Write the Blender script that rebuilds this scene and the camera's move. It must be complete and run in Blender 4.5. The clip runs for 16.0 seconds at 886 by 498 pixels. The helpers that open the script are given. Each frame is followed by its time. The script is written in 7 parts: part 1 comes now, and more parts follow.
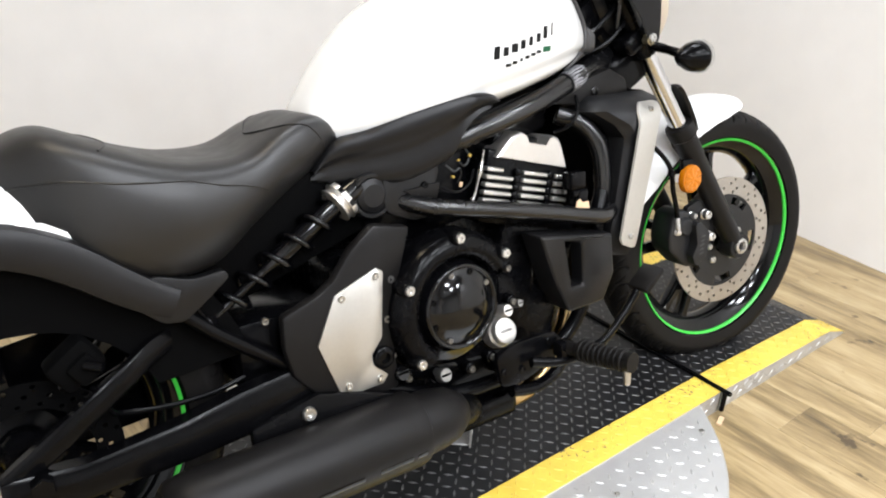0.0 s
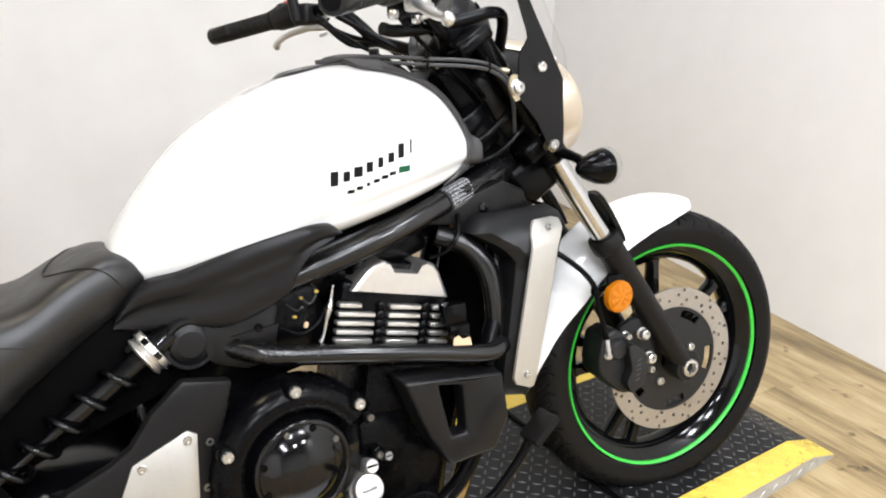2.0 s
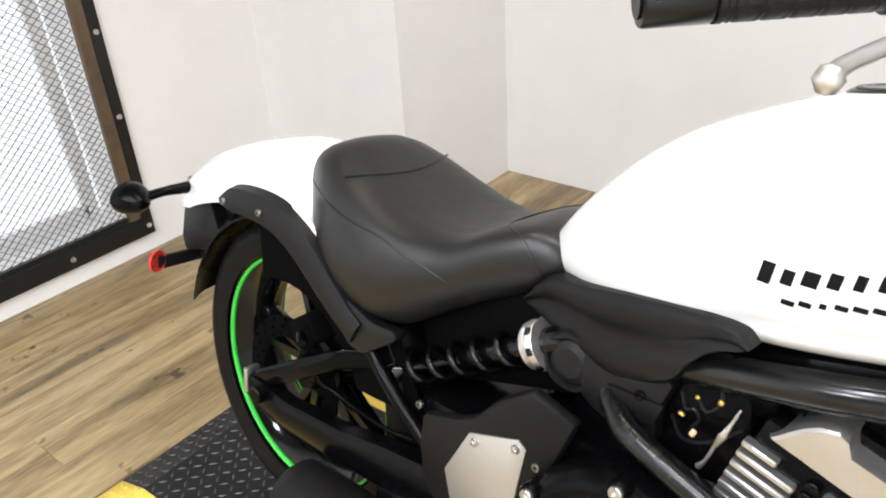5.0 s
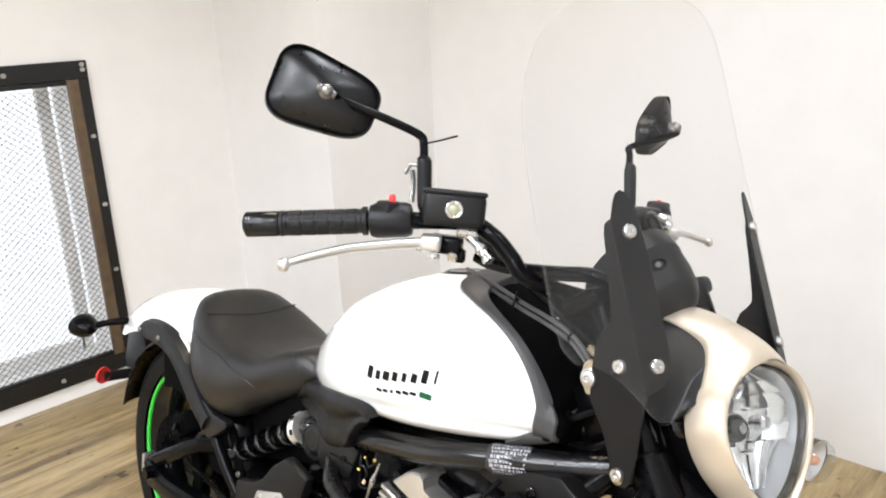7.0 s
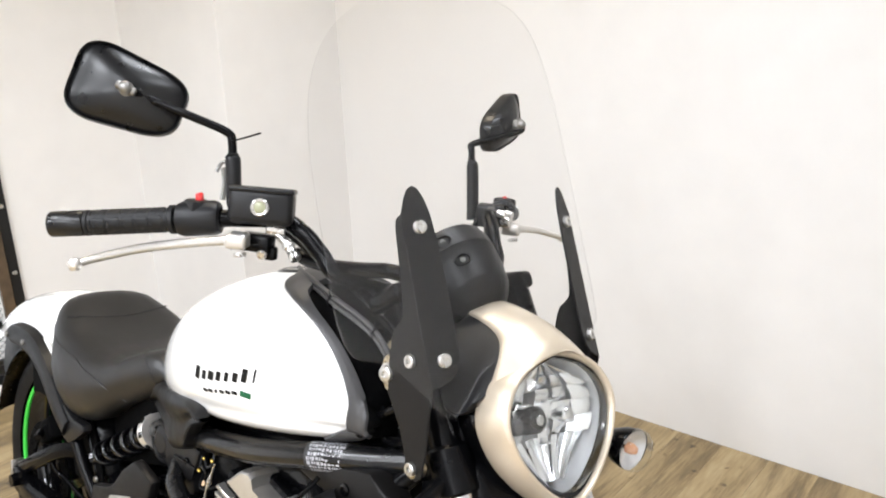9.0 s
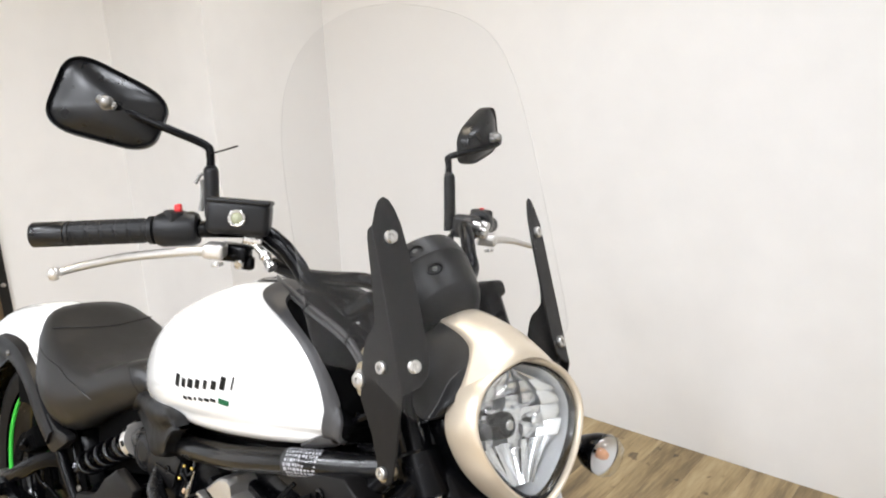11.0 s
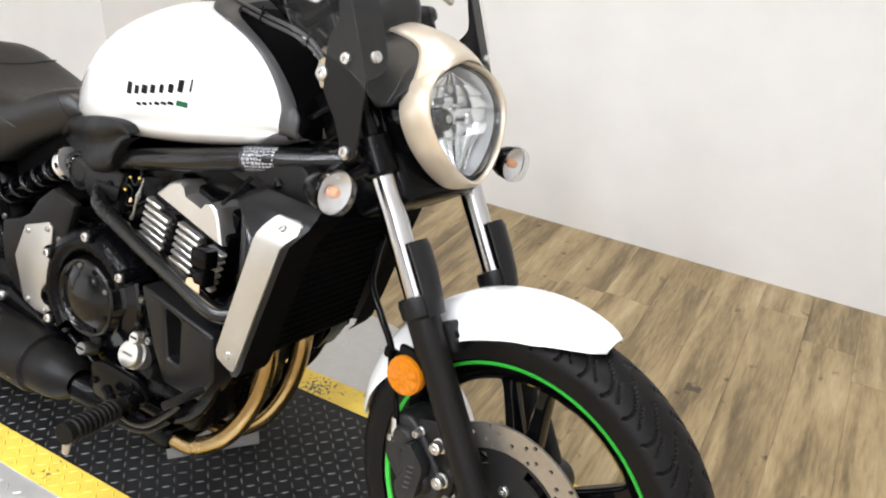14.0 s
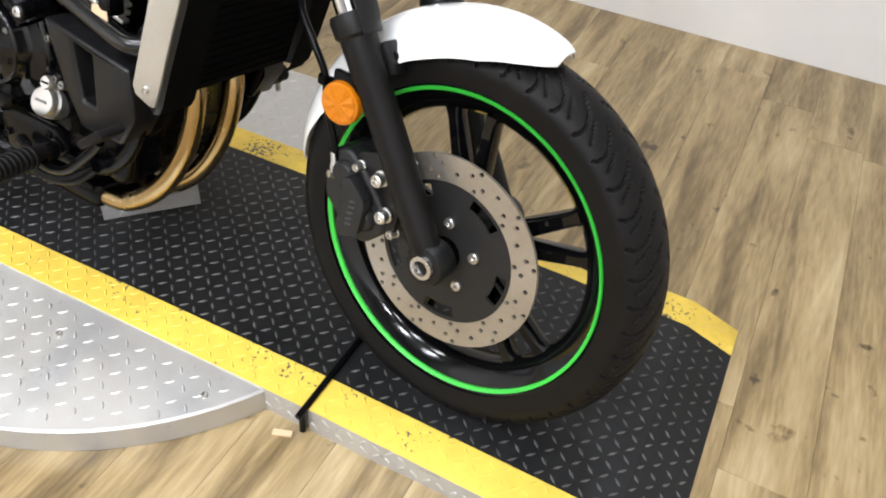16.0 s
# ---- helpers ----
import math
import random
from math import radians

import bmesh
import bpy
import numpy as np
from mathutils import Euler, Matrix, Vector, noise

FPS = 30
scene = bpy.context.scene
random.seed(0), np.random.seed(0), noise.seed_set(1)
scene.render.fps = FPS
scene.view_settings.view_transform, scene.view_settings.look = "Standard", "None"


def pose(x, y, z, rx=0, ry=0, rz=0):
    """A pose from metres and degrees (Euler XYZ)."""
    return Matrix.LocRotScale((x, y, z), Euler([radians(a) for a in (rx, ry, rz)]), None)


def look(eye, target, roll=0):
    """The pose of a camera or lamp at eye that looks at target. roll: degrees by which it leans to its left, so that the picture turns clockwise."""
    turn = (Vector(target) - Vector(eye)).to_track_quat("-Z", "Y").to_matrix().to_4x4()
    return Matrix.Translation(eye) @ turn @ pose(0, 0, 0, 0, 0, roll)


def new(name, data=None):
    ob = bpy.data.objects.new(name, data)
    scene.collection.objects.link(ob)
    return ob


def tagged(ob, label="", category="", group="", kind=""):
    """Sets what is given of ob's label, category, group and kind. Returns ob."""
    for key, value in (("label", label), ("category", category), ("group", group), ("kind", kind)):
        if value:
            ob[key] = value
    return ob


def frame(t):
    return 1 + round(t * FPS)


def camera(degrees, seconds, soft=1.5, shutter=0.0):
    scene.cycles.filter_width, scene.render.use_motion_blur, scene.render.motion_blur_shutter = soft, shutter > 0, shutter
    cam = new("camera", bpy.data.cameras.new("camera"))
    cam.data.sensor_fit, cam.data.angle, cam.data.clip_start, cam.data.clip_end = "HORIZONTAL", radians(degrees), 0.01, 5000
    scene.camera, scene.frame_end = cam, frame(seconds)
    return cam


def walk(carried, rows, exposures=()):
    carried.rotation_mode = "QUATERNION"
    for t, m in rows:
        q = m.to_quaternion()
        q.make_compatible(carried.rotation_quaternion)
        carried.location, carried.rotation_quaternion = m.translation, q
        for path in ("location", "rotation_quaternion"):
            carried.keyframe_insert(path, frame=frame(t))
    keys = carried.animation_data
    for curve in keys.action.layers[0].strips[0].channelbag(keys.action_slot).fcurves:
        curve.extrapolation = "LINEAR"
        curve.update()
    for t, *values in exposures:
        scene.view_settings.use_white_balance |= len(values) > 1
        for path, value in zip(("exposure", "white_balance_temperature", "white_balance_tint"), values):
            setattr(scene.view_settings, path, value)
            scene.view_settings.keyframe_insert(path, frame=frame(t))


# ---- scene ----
cam = camera(58.4, 16.0, soft=2.0)
PATH = [
    (0, (-0.126, -1.011, 1.13), (1.025, 0.37, 0.254), 2.9),
    (0.5, (0.009, -1.039, 1.152), (1.211, 0.357, 0.372), 2.7),
    (1, (0.075, -1.047, 1.175), (1.257, 0.39, 0.441), 2.4),
    (1.5, (0.187, -1.054, 1.209), (1.326, 0.43, 0.503), 0.6),
    (2, (0.308, -1.02, 1.208), (1.351, 0.495, 0.423), 0.8),
    (2.5, (0.48, -0.83, 1.238), (1.5, 0.691, 0.434), 3.2),
    (3, (0.619, -0.662, 1.267), (1.31, 0.978, 0.354), 3.5),
    (3.5, (0.752, -0.51, 1.228), (0.765, 1.169, 0.142), 7.9),
    (4, (0.758, -0.48, 1.196), (0.331, 1.109, 0.058), 4.9),
    (4.2, (0.769, -0.512, 1.201), (0.129, 1.012, 0.075), 2.6),
    (6.3, (1.515, -0.815, 1.351), (0.195, 0.528, 0.678), -2.6),
    (6.5, (1.571, -0.823, 1.377), (0.258, 0.555, 0.761), -2.5),
    (7, (1.698, -0.766, 1.4), (0.383, 0.622, 0.811), -2.4),
    (7.5, (1.78, -0.691, 1.394), (0.512, 0.73, 0.785), -2.7),
    (8, (1.825, -0.661, 1.392), (0.556, 0.762, 0.791), -2.6),
    (8.5, (1.852, -0.642, 1.383), (0.602, 0.796, 0.775), -2.6),
    (9, (1.86, -0.628, 1.388), (0.62, 0.826, 0.795), -2.2),
    (11.5, (1.907, -0.634, 1.393), (0.683, 0.85, 0.846), -2.3),
    (12, (1.89, -0.737, 1.396), (0.803, 0.844, 0.831), -1.8),
    (12.5, (1.882, -0.837, 1.367), (0.917, 0.797, 0.737), -0.0),
    (13, (1.902, -0.89, 1.336), (0.981, 0.735, 0.618), 0.5),
    (13.5, (1.922, -0.913, 1.302), (1.034, 0.688, 0.498), 1.7),
    (14, (1.918, -0.919, 1.272), (1.097, 0.643, 0.33), 3.8),
    (14.5, (1.927, -0.919, 1.231), (1.158, 0.602, 0.185), 4.7),
    (15, (1.933, -0.921, 1.191), (1.24, 0.558, 0.036), 5.5),
    (15.5, (1.94, -0.91, 1.159), (1.314, 0.508, -0.105), 6.0),
    (16, (1.95, -0.896, 1.124), (1.366, 0.477, -0.208), 5.3),
]
walk(cam, [(t, look(eye, target, roll)) for t, eye, target, roll in PATH], [(0, -0.48), (4.2, -0.45), (7, -0.38), (9.2, -0.36), (12, -0.54), (12.7, -0.56), (13.5, -0.48), (15, -0.46), (16, -0.56)])

# ---- world ----
world = bpy.data.worlds.new("world")
scene.world = world
world.use_nodes = True
world.node_tree.nodes["Background"].inputs["Color"].default_value = (1.0, 0.985, 0.96, 1)
world.node_tree.nodes["Background"].inputs["Strength"].default_value = 0.6
FLOOR = -0.06


def lamp_panel(name, x, y, z, sx, sy, power, tint, spread=radians(150)):
    data = bpy.data.lights.new(name, "AREA")
    data.shape, data.size, data.size_y, data.energy, data.color = "RECTANGLE", sx, sy, power, tint
    data.spread = spread
    ob = new(name, data)
    ob.matrix_world = pose(x, y, z, 0, 0, 0)
    return ob


# ceiling fittings along the room, most of them over the shop floor south of the platform
for lx, ly, pw in ((0.1, 0.5, 15), (1.0, 0.6, 17), (2.0, 0.6, 17), (0.0, -1.3, 32), (0.95, -1.5, 32), (1.85, -1.3, 32), (-0.4, -2.9, 82), (0.8, -3.0, 82), (1.85, -2.9, 82)):
    # the warm one is an unseen lamp added to brighten and tint the nook walls
    lamp_panel("ceiling_lamp", lx, ly, 2.78, 0.3, 0.6, pw, (1.0, 0.86, 0.66) if (lx, ly) == (0.1, 0.5) else (0.965, 1.0, 1.07))


# ---- materials ----
def mat(name, color, rough=0.5, metal=0.0, grain=0.0, scale=60.0, bump=0.0, bscale=None, coat=0.0, spec=0.5):
    """Principled surface with two scales of variation: fine grain and broad stains."""
    m = bpy.data.materials.new(name)
    m.use_nodes = True
    nt = m.node_tree
    b = nt.nodes["Principled BSDF"]
    b.inputs["Roughness"].default_value, b.inputs["Metallic"].default_value = rough, metal
    b.inputs["Coat Weight"].default_value = coat
    b.inputs["Specular IOR Level"].default_value = spec
    b.inputs["Base Color"].default_value = (*color, 1)
    co = nt.nodes.new("ShaderNodeTexCoord")
    if grain:
        fine, broad = nt.nodes.new("ShaderNodeTexNoise"), nt.nodes.new("ShaderNodeTexNoise")
        fine.inputs["Scale"].default_value, broad.inputs["Scale"].default_value = scale, scale / 14
        fine.inputs["Detail"].default_value = 4
        add = nt.nodes.new("ShaderNodeMath")
        add.operation = "ADD"
        ramp = nt.nodes.new("ShaderNodeMapRange")
        ramp.inputs["From Min"].default_value, ramp.inputs["From Max"].default_value = 0.6, 1.4
        ramp.inputs["To Min"].default_value, ramp.inputs["To Max"].default_value = 1 - grain, 1 + grain
        mul = nt.nodes.new("ShaderNodeVectorMath")
        mul.operation = "SCALE"
        mul.inputs[0].default_value = color
        for n in (fine, broad):
            nt.links.new(co.outputs["Object"], n.inputs["Vector"])
        nt.links.new(fine.outputs["Fac"], add.inputs[0])
        nt.links.new(broad.outputs["Fac"], add.inputs[1])
        nt.links.new(add.outputs[0], ramp.inputs["Value"])
        nt.links.new(ramp.outputs[0], mul.inputs["Scale"])
        nt.links.new(mul.outputs[0], b.inputs["Base Color"])
        rr = nt.nodes.new("ShaderNodeMapRange")
        rr.inputs["From Min"].default_value, rr.inputs["From Max"].default_value = 0.6, 1.4
        rr.inputs["To Min"].default_value, rr.inputs["To Max"].default_value = max(0.02, rough - 0.09), min(1, rough + 0.09)
        nt.links.new(add.outputs[0], rr.inputs["Value"])
        nt.links.new(rr.outputs[0], b.inputs["Roughness"])
    if bump:
        bn, bp = nt.nodes.new("ShaderNodeTexNoise"), nt.nodes.new("ShaderNodeBump")
        bn.inputs["Scale"].default_value, bn.inputs["Detail"].default_value = bscale or scale * 6, 3
        bp.inputs["Strength"].default_value, bp.inputs["Distance"].default_value = bump, 0.001
        nt.links.new(co.outputs["Object"], bn.inputs["Vector"])
        nt.links.new(bn.outputs["Fac"], bp.inputs["Height"])
        nt.links.new(bp.outputs[0], b.inputs["Normal"])
    return m


WHITE = mat("pearl_white_paint", (0.8, 0.8, 0.79), 0.16, 0, 0.02, 30, coat=0.8)
BLACK_PLASTIC = mat("matt_black_plastic", (0.005, 0.005, 0.0056), 0.4, 0, 0.15, 50, bump=0.015, bscale=500, spec=0.29)
BLACK_PAINT = mat("satin_black_paint", (0.002, 0.002, 0.0024), 0.22, 0, 0.12, 40, spec=0.11)
BLACK_GLOSS = mat("gloss_black_paint", (0.0022, 0.0022, 0.0026), 0.13, 0, 0.1, 30, coat=0.1, spec=0.3)
RIM_PAINT = mat("black_wheel_paint", (0.0022, 0.0022, 0.0026), 0.07, 0, 0.1, 30, spec=0.3)
ENGINE = mat("black_engine_paint", (0.0018, 0.0018, 0.0022), 0.26, 0, 0.2, 70, bump=0.05, bscale=400, spec=0.1)
GREY_SATIN = mat("grey_satin_coating", (0.075, 0.077, 0.082), 0.4, 0.3, 0.08, 60, bump=0.05, bscale=800)
# radiator's own black; also painted on parts meant to sink into shade
VOID = mat("radiator_and_shade_black", (0.0015, 0.0015, 0.0016), 0.8, 0, 0.2, 60, spec=0.04)
RUBBER = mat("tyre_rubber", (0.0055, 0.005, 0.0048), 0.5, 0, 0.3, 40, bump=0.06, bscale=300, spec=0.13)
CASTING = mat("dark_grey_casting", (0.009, 0.009, 0.0096), 0.48, 0, 0.15, 80, bump=0.1, bscale=500, spec=0.35)
LEATHER = mat("black_vinyl", (0.007, 0.0068, 0.0068), 0.42, 0, 0.15, 35, bump=0.06, bscale=450, spec=0.5)
SILVER = mat("satin_aluminium", (0.62, 0.6, 0.57), 0.36, 0.9, 0.05, 120, bump=0.05, bscale=700)
BRUSHED = mat("brushed_metal_cover", (0.5, 0.485, 0.45), 0.4, 0.85, 0.06, 150, bump=0.06, bscale=800)
HEAD_SILVER = mat("champagne_silver_paint", (0.6, 0.52, 0.41), 0.38, 0.55, 0.03, 200, coat=0.25)
CHROME = mat("chrome", (0.9, 0.9, 0.9), 0.1, 1.0)
STANCHION = mat("hard_chrome_tube", (0.55, 0.55, 0.56), 0.14, 1.0)
DULL_STEEL = mat("dull_bolt_steel", (0.24, 0.235, 0.225), 0.36, 0.95, 0.15, 90)
STEEL = mat("bolt_steel", (0.55, 0.54, 0.52), 0.3, 0.95, 0.1, 90)
DISC = mat("brake_disc_steel", (0.4, 0.37, 0.33), 0.38, 0.85, 0.1, 140, bump=0.08, bscale=700)
BRACKET = mat("dark_grey_powder_coat", (0.0065, 0.006, 0.0059), 0.42, 0, 0.1, 60, spec=0.17)
TRIM = mat("grey_trim_plastic", (0.045, 0.044, 0.045), 0.45, 0, 0.08, 60, bump=0.03, bscale=900, spec=0.4)
TUBE_PAINT = mat("frame_tube_paint", (0.004, 0.004, 0.0044), 0.24, 0, 0.1, 40, spec=0.5)
ZINC = mat("yellow_zinc_plate", (0.42, 0.36, 0.25), 0.3, 0.9, 0.12, 90)
BRONZE = mat("heat_tinted_steel", (0.37, 0.265, 0.13), 0.2, 1.0, 0.2, 25)
GREEN = mat("green_rim_tape", (0.035, 0.46, 0.045), 0.4, 0, 0.05, 40)
MIRROR_SHELL = mat("mirror_shell_black", (0.004, 0.004, 0.0044), 0.3, 0, 0.1, 40, spec=0.36)
AMBER = mat("amber_reflector", (0.46, 0.14, 0.001), 0.3, 0, 0.1, 120, bump=0.5, bscale=250, coat=0.1, spec=0.3)
RED = mat("red_plastic", (0.62, 0.03, 0.03), 0.3, 0, 0.05, 60)
GOLD = mat("gold_zinc", (0.6, 0.42, 0.1), 0.35, 0.8)
LETTER = mat("black_decal", (0.004, 0.004, 0.004), 0.4, spec=0.15)
LETTER_GREEN = mat("green_decal", (0.012, 0.09, 0.04), 0.4, spec=0.2)
STICKER = mat("grey_sticker", (0.34, 0.34, 0.36), 0.5, 0, 0.1, 200)
INK = mat("sticker_ink", (0.012, 0.012, 0.013), 0.5)
TAN = mat("tan_label", (0.6, 0.42, 0.26), 0.5)


def glass(name, tint, rough=0.02):
    """Thin clear plastic: mostly lets the light through, with a Fresnel gloss."""
    m = bpy.data.materials.new(name)
    m.use_nodes = True
    nt = m.node_tree
    nt.nodes.remove(nt.nodes["Principled BSDF"])
    out = nt.nodes["Material Output"]
    tr, gl, mx, fr = (nt.nodes.new("ShaderNode" + k) for k in ("BsdfTransparent", "BsdfGlossy", "MixShader", "LayerWeight"))
    tr.inputs["Color"].default_value = (*tint, 1)
    gl.inputs["Roughness"].default_value = rough
    fr.inputs["Blend"].default_value = 0.5
    pw, sc = nt.nodes.new("ShaderNodeMath"), nt.nodes.new("ShaderNodeMath")
    pw.operation, pw.inputs[1].default_value = "POWER", 4.0
    sc.operation, sc.inputs[1].default_value, sc.inputs[2].default_value = "MULTIPLY_ADD", 0.5, 0.05
    nt.links.new(fr.outputs["Facing"], pw.inputs[0])
    nt.links.new(pw.outputs[0], sc.inputs[0])
    nt.links.new(sc.outputs[0], mx.inputs[0])
    nt.links.new(tr.outputs[0], mx.inputs[1])
    nt.links.new(gl.outputs[0], mx.inputs[2])
    nt.links.new(mx.outputs[0], out.inputs["Surface"])
    return m


def hazy_sheet(name, haze, gloss, tone=0.8, rough=0.03):
    """Clear plastic with a faint surface haze and a little gloss."""
    m = bpy.data.materials.new(name)
    m.use_nodes = True
    nt = m.node_tree
    nt.nodes.remove(nt.nodes["Principled BSDF"])
    tr, df, gl, m1, m2 = (nt.nodes.new("ShaderNode" + k) for k in ("BsdfTransparent", "BsdfDiffuse", "BsdfGlossy", "MixShader", "MixShader"))
    tr.inputs["Color"].default_value = (0.985, 0.985, 0.985, 1)
    df.inputs["Color"].default_value = (tone, tone, tone, 1)
    gl.inputs["Roughness"].default_value = rough
    m1.inputs[0].default_value, m2.inputs[0].default_value = haze, gloss
    nt.links.new(tr.outputs[0], m1.inputs[1])
    nt.links.new(df.outputs[0], m1.inputs[2])
    nt.links.new(m1.outputs[0], m2.inputs[1])
    nt.links.new(gl.outputs[0], m2.inputs[2])
    nt.links.new(m2.outputs[0], nt.nodes["Material Output"].inputs["Surface"])
    return m


SCREEN = hazy_sheet("clear_screen", 0.003, 0.012, 0.8, 0.04)
SCREEN_EDGE = hazy_sheet("screen_edge", 0.08, 0.01, 0.5)
LENS = glass("clear_lens", (0.94, 0.95, 0.95), 0.03)


# ---- mesh tools ----
def finish(bm, name, material, angle=38):
    bmesh.ops.remove_doubles(bm, verts=bm.verts, dist=1e-6)
    bmesh.ops.recalc_face_normals(bm, faces=bm.faces)
    lim = math.cos(radians(angle))
    for f in bm.faces:
        f.smooth = True
    for e in bm.edges:
        if len(e.link_faces) == 2 and e.link_faces[0].normal.dot(e.link_faces[1].normal) < lim:
            e.smooth = False
    me = bpy.data.meshes.new(name)
    bm.to_mesh(me)
    bm.free()
    me.materials.append(material)
    return me


def carrier_of(ob):
    """The thing or part that takes a new piece: never deeper than a sub-part."""
    while ob.parent and ob.parent.parent:
        ob = ob.parent
    return ob


def part(name, bm, material, parent, label="", angle=38):
    ob = new(name, finish(bm, name, material, angle))
    ob.parent = carrier_of(parent)
    return tagged(ob, label)


def piece(name, me, parent, m=None, label=""):
    ob = new(name, me)
    ob.parent = carrier_of(parent)
    if m is not None:
        ob.matrix_basis = m
    return tagged(ob, label)


def thing(name, label, category, m=None, group="", kind=""):
    ob = new(name)
    ob.empty_display_size = 0.1
    if m is not None:
        ob.matrix_basis = m
    return tagged(ob, label, category, group, kind)


def B():
    return bmesh.new()


def axis_frame(pos, zdir, xhint=(0, 0, 1)):
    z = Vector(zdir).normalized()
    x = Vector(xhint)
    x = x - z * x.dot(z)
    if x.length < 1e-4:
        x = Vector((1, 0, 0)) - z * z.x
    x.normalize()
    y = z.cross(x)
    return Matrix.Translation(pos) @ Matrix((x, y, z)).transposed().to_4x4()


def loft(bm, rings, closed=True, caps=True):
    vs = [[bm.verts.new(p) for p in r] for r in rings]
    for a, b in zip(vs, vs[1:]):
        n = len(a)
        for i in range(n if closed else n - 1):
            j = (i + 1) % n
            bm.faces.new((a[i], a[j], b[j], b[i]))
    if caps and closed:
        bm.faces.new(vs[0][::-1])
        bm.faces.new(vs[-1])
    return bm


def lathe(bm, prof, m, n=28, arc=360.0):
    """Turns a profile of (radius, height) round the local z of m."""
    steps = n if arc >= 360 else n + 1
    rows = []
    for k in range(steps):
        a = radians(arc) * k / n
        rows.append([bm.verts.new(m @ Vector((r * math.cos(a), r * math.sin(a), h))) for r, h in prof])
    for k in range(n):
        a, b = rows[k], rows[(k + 1) % steps]
        for i in range(len(prof) - 1):
            if prof[i][0] < 1e-7 and prof[i + 1][0] < 1e-7:
                continue
            if prof[i][0] < 1e-7:
                bm.faces.new((a[i], a[i + 1], b[i + 1]))
            elif prof[i + 1][0] < 1e-7:
                bm.faces.new((a[i], a[i + 1], b[i]))
            else:
                bm.faces.new((a[i], a[i + 1], b[i + 1], b[i]))
    return bm


def cyl(bm, a, b, r0, r1=None, n=20, bev=0.0):
    r1 = r0 if r1 is None else r1
    a, b = Vector(a), Vector(b)
    h = (b - a).length
    c = min(bev, r0 * 0.5, r1 * 0.5)
    prof = [(0, 0), (r0 - c, 0), (r0, c), (r1, h - c), (r1 - c, h), (0, h)] if c else [(0, 0), (r0, 0), (r1, h), (0, h)]
    return lathe(bm, prof, axis_frame(a, b - a), n)


def smooth_path(pts, sub=6):
    p = [Vector(q) for q in pts]
    if len(p) < 3:
        return p
    p = [2 * p[0] - p[1]] + p + [2 * p[-1] - p[-2]]
    out = []
    for i in range(1, len(p) - 2):
        for k in range(sub):
            t = k / sub
            a, b, c, d = p[i - 1 : i + 3]
            out.append(0.5 * (2 * b + (c - a) * t + (2 * a - 5 * b + 4 * c - d) * t * t + (3 * b - a - 3 * c + d) * t**3))
    return out + [p[-2]]


def tube(bm, pts, r, n=12, sub=6):
    path = smooth_path(pts, sub)
    m = len(path)
    rs = [r] * m if isinstance(r, (int, float)) else [float(np.interp(i / (m - 1), np.linspace(0, 1, len(r)), r)) for i in range(m)]
    side, rings = None, []
    for i, p in enumerate(path):
        d = (path[min(i + 1, m - 1)] - path[max(i - 1, 0)]).normalized()
        if side is None:
            side = d.orthogonal().normalized()
        side = (side - d * side.dot(d)).normalized()
        up = d.cross(side)
        rings.append([p + rs[i] * (math.cos(2 * math.pi * k / n) * side + math.sin(2 * math.pi * k / n) * up) for k in range(n)])
    return loft(bm, rings)


def box(bm, c, s, m=None, bev=0.0, seg=2):
    t = bmesh.new()
    bmesh.ops.create_cube(t, size=1, matrix=Matrix.Diagonal((*s, 1)))
    if bev:
        bmesh.ops.bevel(t, geom=t.edges[:], offset=bev, segments=seg, affect="EDGES", profile=0.5)
    t.transform(Matrix.Translation(c) @ (m or Matrix()))
    merge(bm, t)
    return bm


def merge(bm, t):
    me = bpy.data.meshes.new("tmp")
    t.to_mesh(me)
    t.free()
    bm.from_mesh(me)
    bpy.data.meshes.remove(me)
    return bm


def slab(bm, pts, thick, bev=0.0, seg=2):
    """A flat plate: an outline of 3D points pushed along the vector thick, with rounded rims."""
    t = bmesh.new()
    thick = Vector(thick)
    lo = [t.verts.new(Vector(p)) for p in pts]
    hi = [t.verts.new(Vector(p) + thick) for p in pts]
    n = len(pts)
    t.faces.new(lo[::-1])
    t.faces.new(hi)
    for i in range(n):
        t.faces.new((lo[i], lo[(i + 1) % n], hi[(i + 1) % n], hi[i]))
    if bev:
        bmesh.ops.recalc_face_normals(t, faces=t.faces)
        rim = [e for e in t.edges if len(e.link_faces) == 2 and e.link_faces[0].normal.dot(e.link_faces[1].normal) < 0.9]
        bmesh.ops.bevel(t, geom=rim, offset=bev, segments=seg, affect="EDGES", profile=0.5, clamp_overlap=True)
    merge(bm, t)
    return bm


def xz(pts, y):
    return [(x, y, z) for x, z in pts]


def rounded(pts, sub=4, cut=0.22):
    """A closed outline of 2D points with its corners cut round."""
    out, n = [], len(pts)
    for i in range(n):
        a, b, c = (Vector(pts[(i + k) % n]) for k in (-1, 0, 1))
        p, q = b.lerp(a, cut), b.lerp(c, cut)
        for k in range(sub + 1):
            t = k / sub
            out.append(tuple((1 - t) ** 2 * p + 2 * t * (1 - t) * b + t * t * q))
    return out


def bolt_mesh(name, r, h, material, n=14):
    return finish(lathe(B(), [(0, h * 0.35), (r * 0.42, h * 0.35), (r * 0.45, h), (r * 0.85, h), (r, h * 0.75), (r, 0), (0, 0)], Matrix(), n), name, material)


def interp(x, xs, ys):
    return float(np.interp(x, xs, ys))


